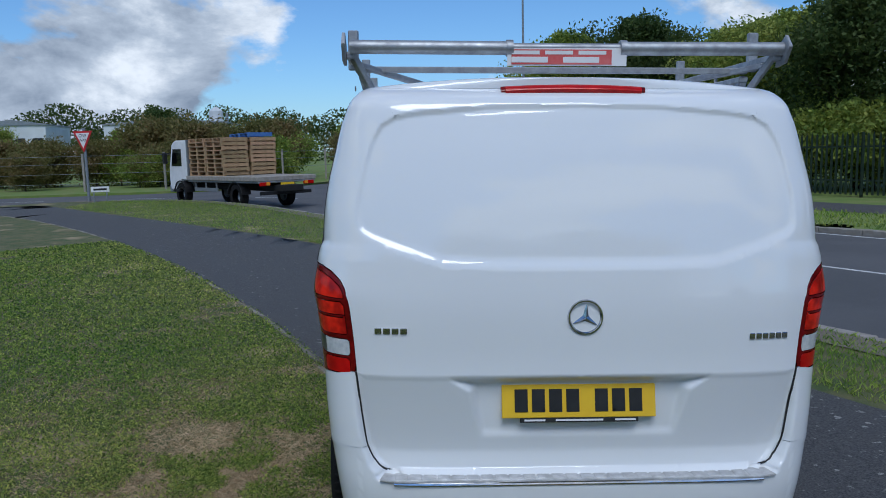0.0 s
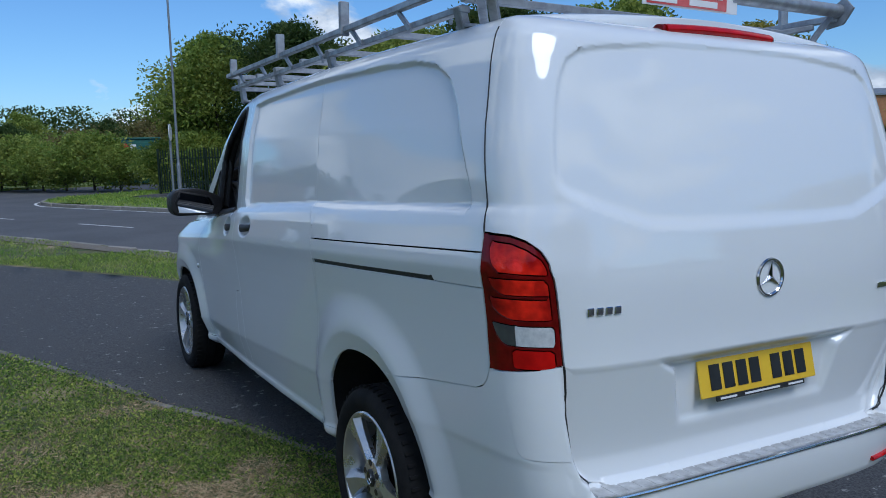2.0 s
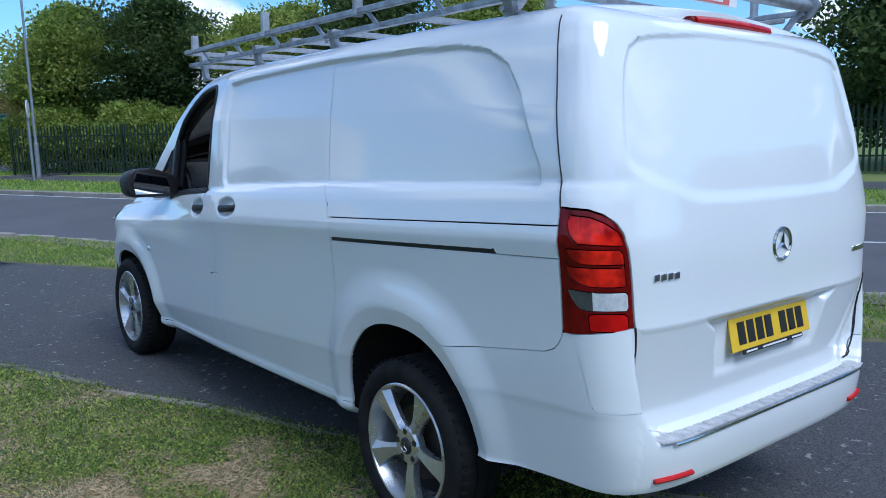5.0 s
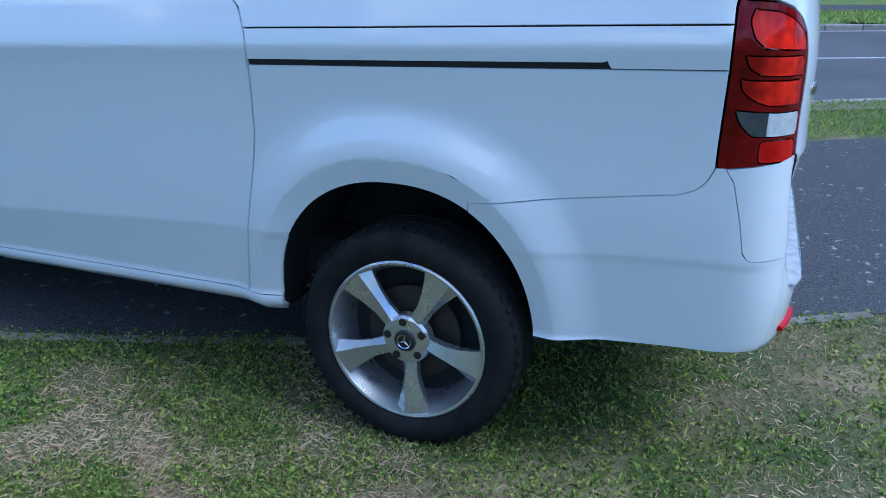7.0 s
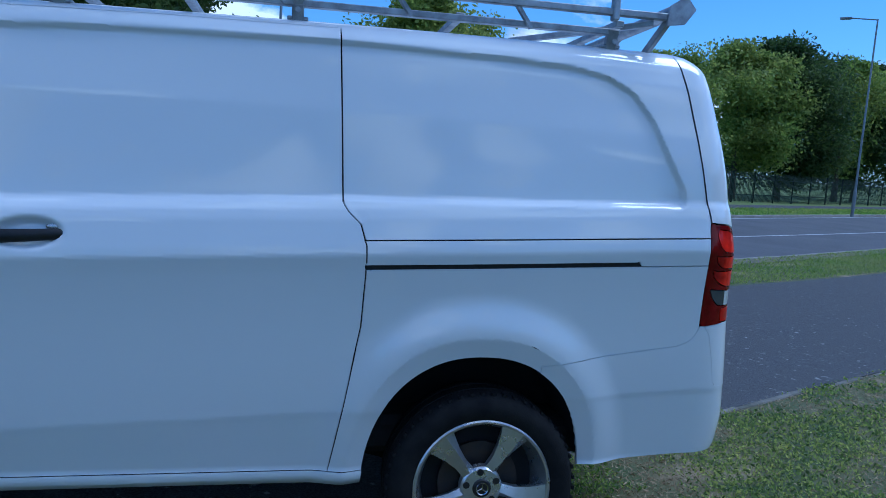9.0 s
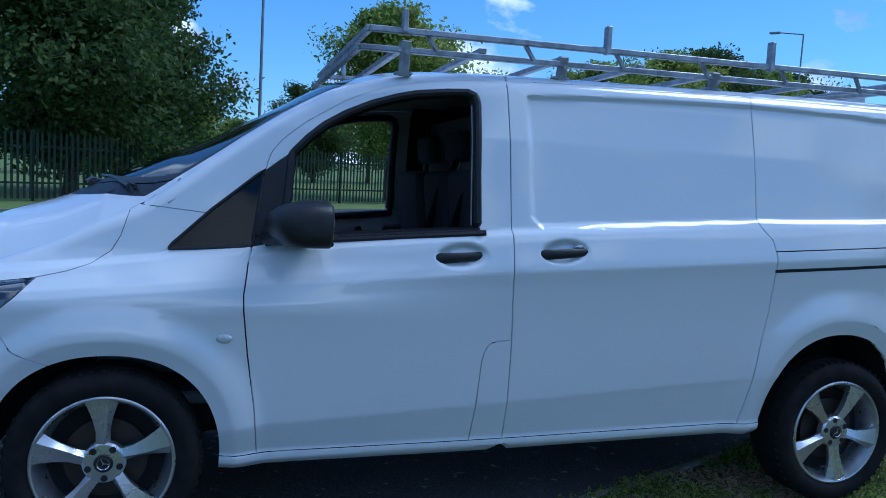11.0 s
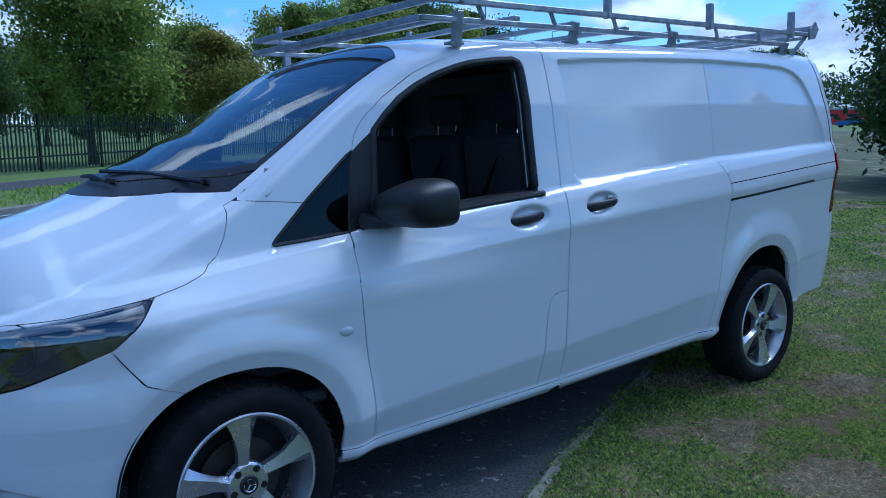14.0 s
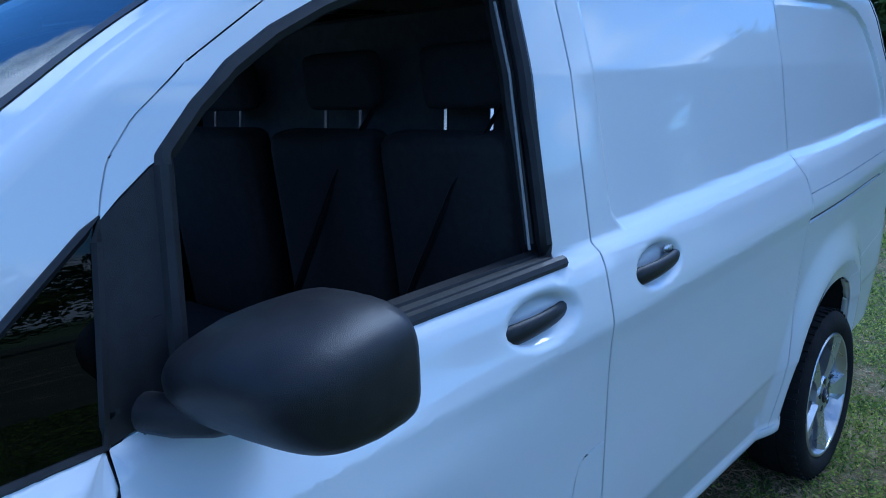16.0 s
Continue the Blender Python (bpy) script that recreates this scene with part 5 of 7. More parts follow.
TT = np.where((n1 < 0)[:, None], TT[:, ::-1], TT)
tsrc = (TP, TT, tn)


body_panel("roof", WHITE, label="white painted roof with windscreen pillars", both="joined", source=tsrc, gap=0.0, depth=0.02, new_name="roof_panel")
on_top = tn == "bonnet"
bonnet_a = body_panel("bonnet", WHITE, label="white bonnet", both="joined",
                      source=(np.vstack([P, TP]), np.vstack([T[names == "bonnet"], TT[on_top] + len(P)]), np.array(["bonnet"] * int((names == "bonnet").sum() + on_top.sum()), dtype=object)), gap=0.0, depth=0)
bm = bmesh.new()
bm.from_mesh(bonnet_a.data)
bmesh.ops.remove_doubles(bm, verts=bm.verts, dist=0.0035)
bmesh.ops.recalc_face_normals(bm, faces=bm.faces)
bm.to_mesh(bonnet_a.data)
bm.free()
bonnet_a.data.polygons.foreach_set("use_smooth", [True] * len(bonnet_a.data.polygons))
body_panel("scuttle", BLACK, label="black plastic scuttle below the windscreen", both="joined", source=tsrc, gap=0.003)
windscreen = body_panel("windscreen", SCREEN, label="raked windscreen reflecting sky and cloud", both="joined", source=tsrc, gap=0.004, depth=0.005)
windscreen.visible_shadow = False

# dark band round the windscreen glass
vv, ff = panel_mesh(TP, TT[(tn == "windscreen") & ((tv > 0.90) | (ty > cowl(tv) - 0.16))], 0.004, 0)
vv = [(x, y, z + 0.0015) for x, y, z in vv]
v2, f2 = mirrored(vv, ff)
mesh_object("glass_border", vv + v2, ff + [tuple(i + len(vv) for i in f) for f in f2], INK, windscreen)


def flank_point(y, z):
    """The left flank's place at a distance along and a height."""
    return Vector((-float(half_width(np.array(y), np.array(z))), y, z))


def back_y(x, z):
    d = d_of_x(abs(x)) if abs(x) > 1e-4 else 0.0
    yn = float(y_nominal(d))
    zt = float(curve(yn, TOP_Y, TOP_Z))
    zb0 = float(np.interp(yn, [0, 0.3, 0.68, 1.1], [0.44, 0.435, 0.405, z_sill(1.1) - 0.06]))
    return float(wall(np.array([d]), np.array([(z - zb0) / (zt - zb0)]))[1][0])


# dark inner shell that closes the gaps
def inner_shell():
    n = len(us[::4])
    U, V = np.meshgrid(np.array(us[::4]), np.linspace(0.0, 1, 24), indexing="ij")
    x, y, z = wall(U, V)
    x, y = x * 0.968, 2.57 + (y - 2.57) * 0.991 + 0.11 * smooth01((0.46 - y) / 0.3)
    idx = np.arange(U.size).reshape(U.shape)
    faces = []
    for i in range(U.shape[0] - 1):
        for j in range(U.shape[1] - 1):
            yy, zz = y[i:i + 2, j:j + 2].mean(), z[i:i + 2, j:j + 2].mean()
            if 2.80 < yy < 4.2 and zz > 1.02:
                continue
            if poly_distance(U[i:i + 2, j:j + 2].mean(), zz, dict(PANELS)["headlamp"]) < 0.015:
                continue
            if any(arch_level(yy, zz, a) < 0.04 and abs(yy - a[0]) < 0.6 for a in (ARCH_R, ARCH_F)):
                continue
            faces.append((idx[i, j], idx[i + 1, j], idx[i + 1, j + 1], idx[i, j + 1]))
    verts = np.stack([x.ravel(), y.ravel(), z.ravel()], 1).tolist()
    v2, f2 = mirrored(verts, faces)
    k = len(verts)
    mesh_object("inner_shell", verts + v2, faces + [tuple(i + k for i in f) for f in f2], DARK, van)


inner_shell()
# underside and wheel housings
part("underbody", box(0, 2.55, 0.46, 1.40, 4.0, 0.14, 0.03), DARK, van)
for a in (ARCH_R, ARCH_F):
    for sx in (-1, 1):
        bm = bmesh.new()
        prev = None
        for k in range(29):
            ang = math.pi * k / 28
            y = a[0] - math.copysign(abs(math.cos(ang)) ** (2 / 2.25), math.cos(ang)) * (a[2] + 0.012)
            z = a[1] + abs(math.sin(ang)) ** (2 / 2.25) * (a[3] + 0.012)
            if a is ARCH_R and y < a[0]:
                z = max(z, 0.425)
            edge = float(half_width(np.array(max(y, 0.25)), np.array(z))) - 0.016
            pts = [bm.verts.new((sx * edge, y, z)), bm.verts.new((sx * 0.50, y, z))]
            if prev:
                bm.faces.new((prev[0], pts[0], pts[1], prev[1]))
            prev = pts
        cap = bm.verts.new((sx * 0.50, a[0], a[1] - 0.1))
        inner = sorted([q for q in bm.verts if abs(abs(q.co.x) - 0.50) < 1e-4 and q != cap], key=lambda q: q.co.y)
        for q0, q1 in zip(inner, inner[1:]):
            bm.faces.new((cap, q0, q1))
        part("arch_liner", bm, DARK, van)


# ---- the van: fittings ----


def tube(points, r, n=8, bm=None, closed=False, flat=1.0):
    """A round bead along a line of points."""
    own = bmesh.new()
    pts = [Vector(p) for p in points]
    m = len(pts)
    rings = []
    for i, p in enumerate(pts):
        a = pts[(i - 1) % m] if (closed or i) else p
        b = pts[(i + 1) % m] if (closed or i < m - 1) else p
        q = (b - a).to_track_quat("Z", "Y")
        rings.append([own.verts.new(p + q @ Vector((r * math.cos(2 * math.pi * k / n), r * flat * math.sin(2 * math.pi * k / n), 0))) for k in range(n)])
    for i in range(m if closed else m - 1):
        A, B = rings[i], rings[(i + 1) % m]
        for k in range(n):
            own.faces.new((A[k], A[(k + 1) % n], B[(k + 1) % n], B[k]))
    if not closed:
        own.faces.new(rings[0][::-1])
        own.faces.new(rings[-1])
    bmesh.ops.recalc_face_normals(own, faces=own.faces)
    return join(bm, own)


def ellipsoid(c, r, power=1.0, n=24, m=14, bm=None):
    own = bmesh.new()
    bmesh.ops.create_uvsphere(own, u_segments=n, v_segments=m, radius=1)
    for q in own.verts:
        q.co = Vector([math.copysign(abs(k) ** power, k) for k in q.co])
        q.co = Vector((q.co.x * r[0] + c[0], q.co.y * r[1] + c[1], q.co.z * r[2] + c[2]))
    return join(bm, own)


def top_point(x, y):
    ys = np.array(us)
    ex, ey, ez = wall(ys, np.ones(len(ys)))
    keep = (ys > LB)
    w = abs(float(np.interp(y, ey[keep], ex[keep])))
    t = min(1.0, abs(x) / w)
    return Vector((x, y, float(np.interp(y, ey[keep], ez[keep])) + float(curve(y, CROWN_Y, CROWN_Z)) * (1 - t ** 2.3)))


# wheels
def build_wheel(name):
    """A wheel about its own middle, its face towards -x."""
    w = new(name)
    w.parent = van
    tread = [(0.243, -0.098), (0.250, -0.108), (0.285, -0.119), (0.312, -0.113), (0.328, -0.096), (0.336, -0.075), (0.338, -0.035), (0.331, -0.033), (0.331, -0.027), (0.338, -0.025), (0.338, 0.025), (0.331, 0.027), (0.331, 0.033), (0.338, 0.035), (0.336, 0.075), (0.325, 0.10), (0.285, 0.115), (0.245, 0.105)]
    tyre = part("tyre", lathe(tread, 72), RUBBER, w, "worn black rubber tyre", smooth=True, sharp=50)
    block = bpy.data.meshes.new("tread_block")
    bm = box(0, 0, 0, 0.034, 0.012, 0.009)
    bm.to_mesh(block)
    bm.free()
    block.materials.append(RUBBER)
    for k in range(54):
        a = 2 * math.pi * k / 54
        o = new("tread_block", block)
        o.parent = tyre
        o.matrix_basis = pose(-0.080, 0.3345 * math.cos(a), 0.3345 * math.sin(a), math.degrees(a) + 90, 0, 0)
    rim_p = [(0.244, -0.100), (0.2455, -0.106), (0.240, -0.110), (0.233, -0.108), (0.229, -0.098), (0.222, -0.080), (0.212, -0.060), (0.205, -0.02), (0.200, 0.04), (0.212, 0.09), (0.235, 0.10)]
    rim = part("rim", lathe(rim_p, 72), ALLOY, w, "silver five-spoke alloy rim", smooth=True, sharp=50)
    part("brake_disc", lathe([(0.03, -0.03), (0.145, -0.03), (0.145, -0.012), (0.03, -0.012)], 40), BRAKE, w)
    part("wheel_back", lathe([(0.005, 0.0), (0.205, 0.0), (0.205, 0.012), (0.005, 0.012)], 32), DARK, w)
    for k in range(5):
        a0 = radians(69 + 72 * k)
        bm = bmesh.new()
        rows = []
        for r, lo, hi, ridge, dep in ((0.040, -0.030, 0.030, 0.0, -0.086), (0.075, -0.024, 0.024, -0.006, -0.092), (0.115, -0.026, 0.022, -0.014, -0.096), (0.160, -0.036, 0.030, -0.020, -0.100), (0.205, -0.052, 0.044, -0.024, -0.103), (0.236, -0.066, 0.058, -0.028, -0.105)):
            row = []
            for off, x in ((lo, dep + 0.016), (ridge, dep - 0.004), (hi, dep + 0.004), (hi * 0.9, dep + 0.035), (lo * 0.9, dep + 0.035)):
                ry, rz = -(r * math.cos(a0) - off * math.sin(a0)), r * math.sin(a0) + off * math.cos(a0)
                row.append(bm.verts.new((x, ry, rz)))
            rows.append(row)
        for A, B in zip(rows, rows[1:]):
            for i in range(5):
                bm.faces.new((A[i], A[(i + 1) % 5], B[(i + 1) % 5], B[i]))
        bm.faces.new(rows[0])
        bm.faces.new(rows[-1])
        bmesh.ops.recalc_face_normals(bm, faces=bm.faces)
        part("spoke", bm, ALLOY, rim, smooth=True, sharp=24)
        b0 = a0 + radians(36)
        by, bz = -0.056 * math.cos(b0), 0.056 * math.sin(b0)
        part("wheel_bolt", rod((-0.098, by, bz), (-0.075, by, bz), 0.0125, 8), INK, rim)
    part("hub", lathe([(0.002, -0.098), (0.066, -0.096), (0.074, -0.088), (0.076, -0.06)], 40), ALLOY, rim, smooth=True)
    cap = part("centre_cap", lathe([(0.001, -0.1045), (0.029, -0.1035), (0.033, -0.100), (0.034, -0.09)], 36), INK, rim, "black centre cap with a silver emblem", smooth=True)
    bm = lathe([(0.019, -0.105), (0.0225, -0.107), (0.0225, -0.1035)], 30)
    for k in range(3):
        a = radians(90 + 120 * k)
        rod((-0.106, 0, 0), (-0.106, 0.020 * math.cos(a), 0.020 * math.sin(a)), 0.003, 5, bm, 0.001)
    part("emblem", bm, SILVER, cap)
    return w


wheel = build_wheel("wheel")
wheel.matrix_basis = pose(-0.789, 1.041, 0.338, 7, 0, 0)
w2 = copy_thing(wheel, pose(-0.798, 4.246, 0.352, -24, 0, 0))
w3 = copy_thing(wheel, pose(0.789, 1.041, 0.338, 0, 0, 180))
w4 = copy_thing(wheel, pose(0.798, 4.246, 0.352, 30, 0, 180))

# back door fittings
bd = lambda x, z, off=0.0: Vector((x, back_y(x, z) - off, z))
plate = part("number_plate", box(0, 0, 0, 0.52, 0.006, 0.111, 0.002), YELLOW, tailgate, "yellow number plate with blacked-out characters")
plate.location = (0, back_y(0.0, 0.853) - 0.016, 0.853)
plate.rotation_euler = (radians(-13), 0, 0)
for i, cx in enumerate((-0.195, -0.137, -0.079, -0.021, 0.076, 0.134, 0.192)):
    part("plate_bar", box(cx, -0.0045, 0.002, 0.044, 0.002, 0.076, 0.0006), INK, plate)
strip_ = part("plate_strip", box(0.0, -0.001, -0.063, 0.40, 0.006, 0.016, 0.002), INK, plate, "black dealer strip with pale unreadable lettering")
for cx, wd in ((-0.15, 0.07), (0.0, 0.16), (0.155, 0.07)):
    part("print_bar", box(cx, -0.005, -0.063, wd, 0.001, 0.006), SIGN_WHITE, strip_)
for cx in (-0.12, 0.12):
    part("plate_screw", rod((cx, -0.0055, -0.03), (cx, -0.001, -0.03), 0.006, 8), INK, plate)
bm = lathe([(0.049, -0.004), (0.053, -0.009), (0.0575, -0.009), (0.060, -0.003)], 44)
for k in range(3):
    a = radians(90 + 120 * k)
    own = bmesh.new()
    c, s = math.cos(a), math.sin(a)
    tip, l, r, mid = (-0.006, 0.050 * c, 0.050 * s), (-0.004, -0.011 * s, 0.011 * c), (-0.004, 0.011 * s, -0.011 * c), (-0.012, 0, 0)
    vs_ = [own.verts.new(q) for q in (tip, l, r, mid)]
    own.faces.new((vs_[0], vs_[1], vs_[3]))
    own.faces.new((vs_[0], vs_[3], vs_[2]))
    own.faces.new((vs_[0], vs_[2], vs_[1]))
    own.faces.new((vs_[1], vs_[2], vs_[3]))
    bm = join(bm, own)
bmesh.ops.recalc_face_normals(bm, faces=bm.faces)
star = part("emblem", bm, SILVER, tailgate, "round chrome three-pointed emblem", smooth=True)
star.location, star.rotation_euler = (0.012, back_y(0, 1.142) + 0.001, 1.142), (radians(4), 0, radians(90))


def badge(x0, x1, z, count, h):
    step = (x1 - x0) / count
    for i in range(count):
        cx = x0 + step * (i + 0.5)
        o = part("badge_bar", box(0, 0, 0, step * 0.78, 0.006, h, 0.0018), SILVER, tailgate)
        o.location, o.rotation_euler = bd(cx, z, 0.003), (0, 0, 0)


badge(-0.685, -0.572, 1.098, 4, 0.021)
badge(0.565, 0.705, 1.072, 6, 0.020)
bl = [Vector((x, back_y(x, 1.891) - 0.004, 1.896 - 0.008 * (x / 0.25) ** 2)) for x in np.linspace(-0.235, 0.235, 15)]
part("high_brake_light", tube([tuple(p) for p in bl], 0.021, 10, flat=0.8), RED, tailgate, "slim red high brake light", smooth=True)
bl2 = [p + Vector((0, 0.009, 0)) for p in [bl[0] + Vector((-0.014, 0, -0.001))] + bl + [bl[-1] + Vector((0.014, 0, -0.001))]]
part("lamp_gasket", tube([tuple(p) for p in bl2], 0.0235, 10, flat=0.75), RED_DARK, tailgate, smooth=True)
# step plate on the bumper
bm = bmesh.new()
for k in range(26):
    x = -0.62 + 1.24 * (k + 0.5) / 26
    box(x, 0.062, 0.6025, 0.040, 0.062, 0.004, 0.001, None, bm)
part("step_rib", bm, STEP, rear_bumper)
sp = [(-0.655, 0.10), (0.655, 0.10), (0.67, 0.04), (0.60, 0.022), (-0.60, 0.022), (-0.67, 0.04)]
part("step_plate", prism(sp, 0.006, "XY", 0.597, bevel=0.0015), STEP, rear_bumper, "worn ribbed metal step plate")
# black strip at the step's back edge, its shade put in as colour
part("step_seal", box(0, 0.103, 0.603, 1.17, 0.012, 0.012, 0.002), INK, rear_bumper)
part("chrome_strip", tube([(x, 0.019 + 0.012 * (abs(x) / 0.62) ** 6, 0.592) for x in np.linspace(-0.62, 0.62, 25)], 0.0065, 8), CHROME, rear_bumper, smooth=True)
for sx in (-1, 1):
    pts = []
    for d in np.linspace(d_of_x(0.57), d_of_x(0.735), 9):
        x, y, z = wall(np.array([d]), np.array([0.035]))
        pts.append((-sx * float(x[0]), float(y[0]) - 0.002, 0.480))
    part("reflector", tube(pts, 0.011, 8, flat=0.7), RED, rear_bumper, "slim red bumper reflector", smooth=True)

# black bead in the gaps beside the back door: rubber, and shade put in as colour


def skin_point(d, z):
    """The place on the flank's skin at a distance round the plan and a height."""
    yn = float(y_nominal(d))
    zt = float(curve(yn, TOP_Y, TOP_Z))
    zb0 = float(np.interp(yn, [0, 0.3, 0.68, 1.1], [0.44, 0.435, 0.405, z_sill(1.1) - 0.06]))
    x, y, z = wall(np.array([d]), np.array([(z - zb0) / (zt - zb0)]))
    return float(x[0]), float(y[0]), float(z[0])


low_seam = spline([(d, z) for d, z in TG_SIDE[1:] + [(d_of_x(0.744), 0.82), LAMP_IN[0]]], 0.015)
high_seam = spline([(DO1, 1.306), (d_of_y(0.293), 1.52), (d_of_y(0.330), 1.74), (d_of_y(0.368), 1.872)], 0.02)
for seam, r in ((low_seam, 0.0036), (high_seam, 0.0026)):
    pts = [skin_point(float(d), float(z)) for d, z in seam]
    for sx in (-1, 1):
        part("door_rubber", tube([(-sx * x, y - 0.0005, z) for x, y, z in pts], r, 6), INK, tailgate, "black line for rubber and shade in the door gap", smooth=True)

# handles, side repeater


def handle(yc, zc, parent, sx):
    """A pull handle: a curved black grip with a grey cap at its back end."""
    bm = bmesh.new()
    rows = []
    for f in np.linspace(0, 1, 15):
        y = yc + 0.122 - 0.244 * f
        z = zc - 0.008 + 0.020 * f
        w0 = half_width(np.array(yc), np.array(zc + 0.09))
        out = 0.004 + 0.024 * math.sin(math.pi * min(1, f * 1.02)) ** 0.5
        hh = (0.017 + 0.006 * (1 - f)) * (0.55 + 0.45 * min(1, f * 8, (1 - f) * 8))
        x = -(float(w0) + out)
        ring = []
        for k in range(10):
            a = 2 * math.pi * k / 10
            ring.append(bm.verts.new(((x - 0.010 * math.cos(a)) * -sx if sx > 0 else x - 0.010 * math.cos(a), y, z + hh * math.sin(a))))
        rows.append(ring)
    for A, B in zip(rows, rows[1:]):
        for k in range(10):
            bm.faces.new((A[k], A[(k + 1) % 10], B[(k + 1) % 10], B[k]))
    bm.faces.new(rows[0])
    bm.faces.new(rows[-1])
    bmesh.ops.recalc_face_normals(bm, faces=bm.faces)
    h = part("door_handle", bm, BLACK, parent, "black plastic pull handle", smooth=True, sharp=60)
    e = ellipsoid((sx * (float(w0) + 0.006), yc - 0.10, zc + 0.030), (0.008, 0.05, 0.012), 0.8, 16, 8)
    part("handle_cap", e, ALLOY, h, smooth=True)


for sx, dr, sd in ((-1, doors[0], sliding[0]), (1, doors[1], sliding[1])):
    handle(2.945, 1.122, dr, sx)
    handle(2.515, 1.150, sd, sx)
    p = flank_point(3.842, 0.800)
    part("side_repeater", ellipsoid((sx * abs(p.x), 3.842, 0.800), (0.010, 0.030, 0.018), 1.0, 18, 10), CLEAR, van, "small oval clear side repeater", smooth=True)

    # window surround, belt rubber, pillar
    rim_pts = OPENING
    dense = []
    for (a, b), (c, d) in zip(rim_pts, rim_pts[1:] + rim_pts[:1]):
        for f in np.linspace(0, 1, 8, endpoint=False):
            q = flank_point(a + (c - a) * f, b + (d - b) * f)
            dense.append((sx * (abs(q.x) - 0.010), q.y, q.z))
    part("window_seal", tube(dense, 0.017, 8, closed=True), BLACK, dr, "black rubber window surround", smooth=True)
    deep = [(x - sx * 0.035, y, z) for x, y, z in dense]
    part("window_channel", tube(deep, 0.022, 8, closed=True), BLACK, dr, smooth=True)
    belt = [flank_point(y, 1.151 + (3.70 - y) * 0.0845) for y in np.linspace(3.70, 2.845, 16)]
    part("belt_rubber", tube([(sx * (abs(q.x) + 0.002), q.y, q.z) for q in belt], 0.015, 8, flat=0.9), BLACK, dr, smooth=True)
    pil = [flank_point(3.637 - (z - 1.165) * 0.09, z) for z in np.linspace(1.165, 1.49, 10)]
    part("window_pillar", tube([(sx * (abs(q.x) - 0.004), q.y, q.z) for q in pil], 0.015, 8), BLACK, dr, smooth=True)
    qg = QUARTER
    dense = []
    for (a, b), (c, d) in zip(qg, qg[1:] + qg[:1]):
        for f in np.linspace(0, 1, 10, endpoint=False):
            q = flank_point(a + (c - a) * f, b + (d - b) * f)
            dense.append((sx * (abs(q.x) - 0.002), q.y, q.z))
    part("glass_seal", tube(dense, 0.008, 6, closed=True), BLACK, quarter[0 if sx < 0 else 1], smooth=True)

    # thin pale line down the inside of the window's back edge
    edge = [flank_point(2.893, z) for z in np.linspace(1.25, 1.735, 8)]
    part("window_run", tube([(sx * (abs(q.x) - 0.030), q.y, q.z) for q in edge], 0.0030, 6), LINING, dr, "thin pale line inside the back edge of the window", smooth=True)

    # door mirror
    mir = new("door_mirror")
    mir.parent = dr
    tagged(mir, "large black plastic door mirror")
    bm = ellipsoid((-sx * 0.016, 0, 0), (0.162, 0.140, 0.090), 0.54, 40, 24)
    for q in bm.verts:
        if q.co.y < -0.060:
            q.co.y = -0.060 - (abs(q.co.y) - 0.060) * 0.10
        f = max(0.0, q.co.y) / 0.135
        q.co.x *= 1 - 0.12 * f
        if q.co.y > 0 and q.co.z < 0.01:
            q.co.y *= 1 - 0.28 * min(1.0, (0.01 - q.co.z) / 0.085)
        q.co.z = (q.co.z + 0.078) * (1 - 0.22 * float(smooth01(-sx * q.co.x / 0.16))) - 0.078
        q.co.z = max(q.co.z * (1 - 0.18 * f) - 0.012 * f, -0.078 + 0.1 * min(0.0, q.co.z + 0.07))
    shell = part("mirror_shell", bm, BLACK, mir, smooth=True, sharp=50)
    def taper(x, z):
        return (z + 0.078) * (1 - 0.40 * float(smooth01(-sx * x / 0.16))) - 0.078

    g = part("mirror_glass", prism([(x, taper(x, z)) for x, z in ((-0.105, -0.06), (-0.115, 0.0), (-0.09, 0.062), (0.09, 0.062), (0.115, 0.0), (0.105, -0.06))], 0.004, "XZ", -0.072), MIRROR, mir)
    part("mirror_rim", tube([(x, -0.064, taper(x, z)) for x, z in ((-0.110, -0.064), (-0.122, 0.0), (-0.096, 0.068), (0.096, 0.068), (0.122, 0.0), (0.110, -0.064))], 0.009, 8, closed=True), BLACK, mir, smooth=True)
    part("mirror_arm", tube([(-sx * 0.03, 0.045, -0.045), (-sx * 0.09, 0.075, -0.060), (-sx * 0.14, 0.095, -0.064), (-sx * 0.19, 0.105, -0.064)], 0.028, 12), BLACK, mir, smooth=True)
    mir.matrix_basis = pose(sx * 0.972, 3.566, 1.238, 0, 0, -sx * 8)

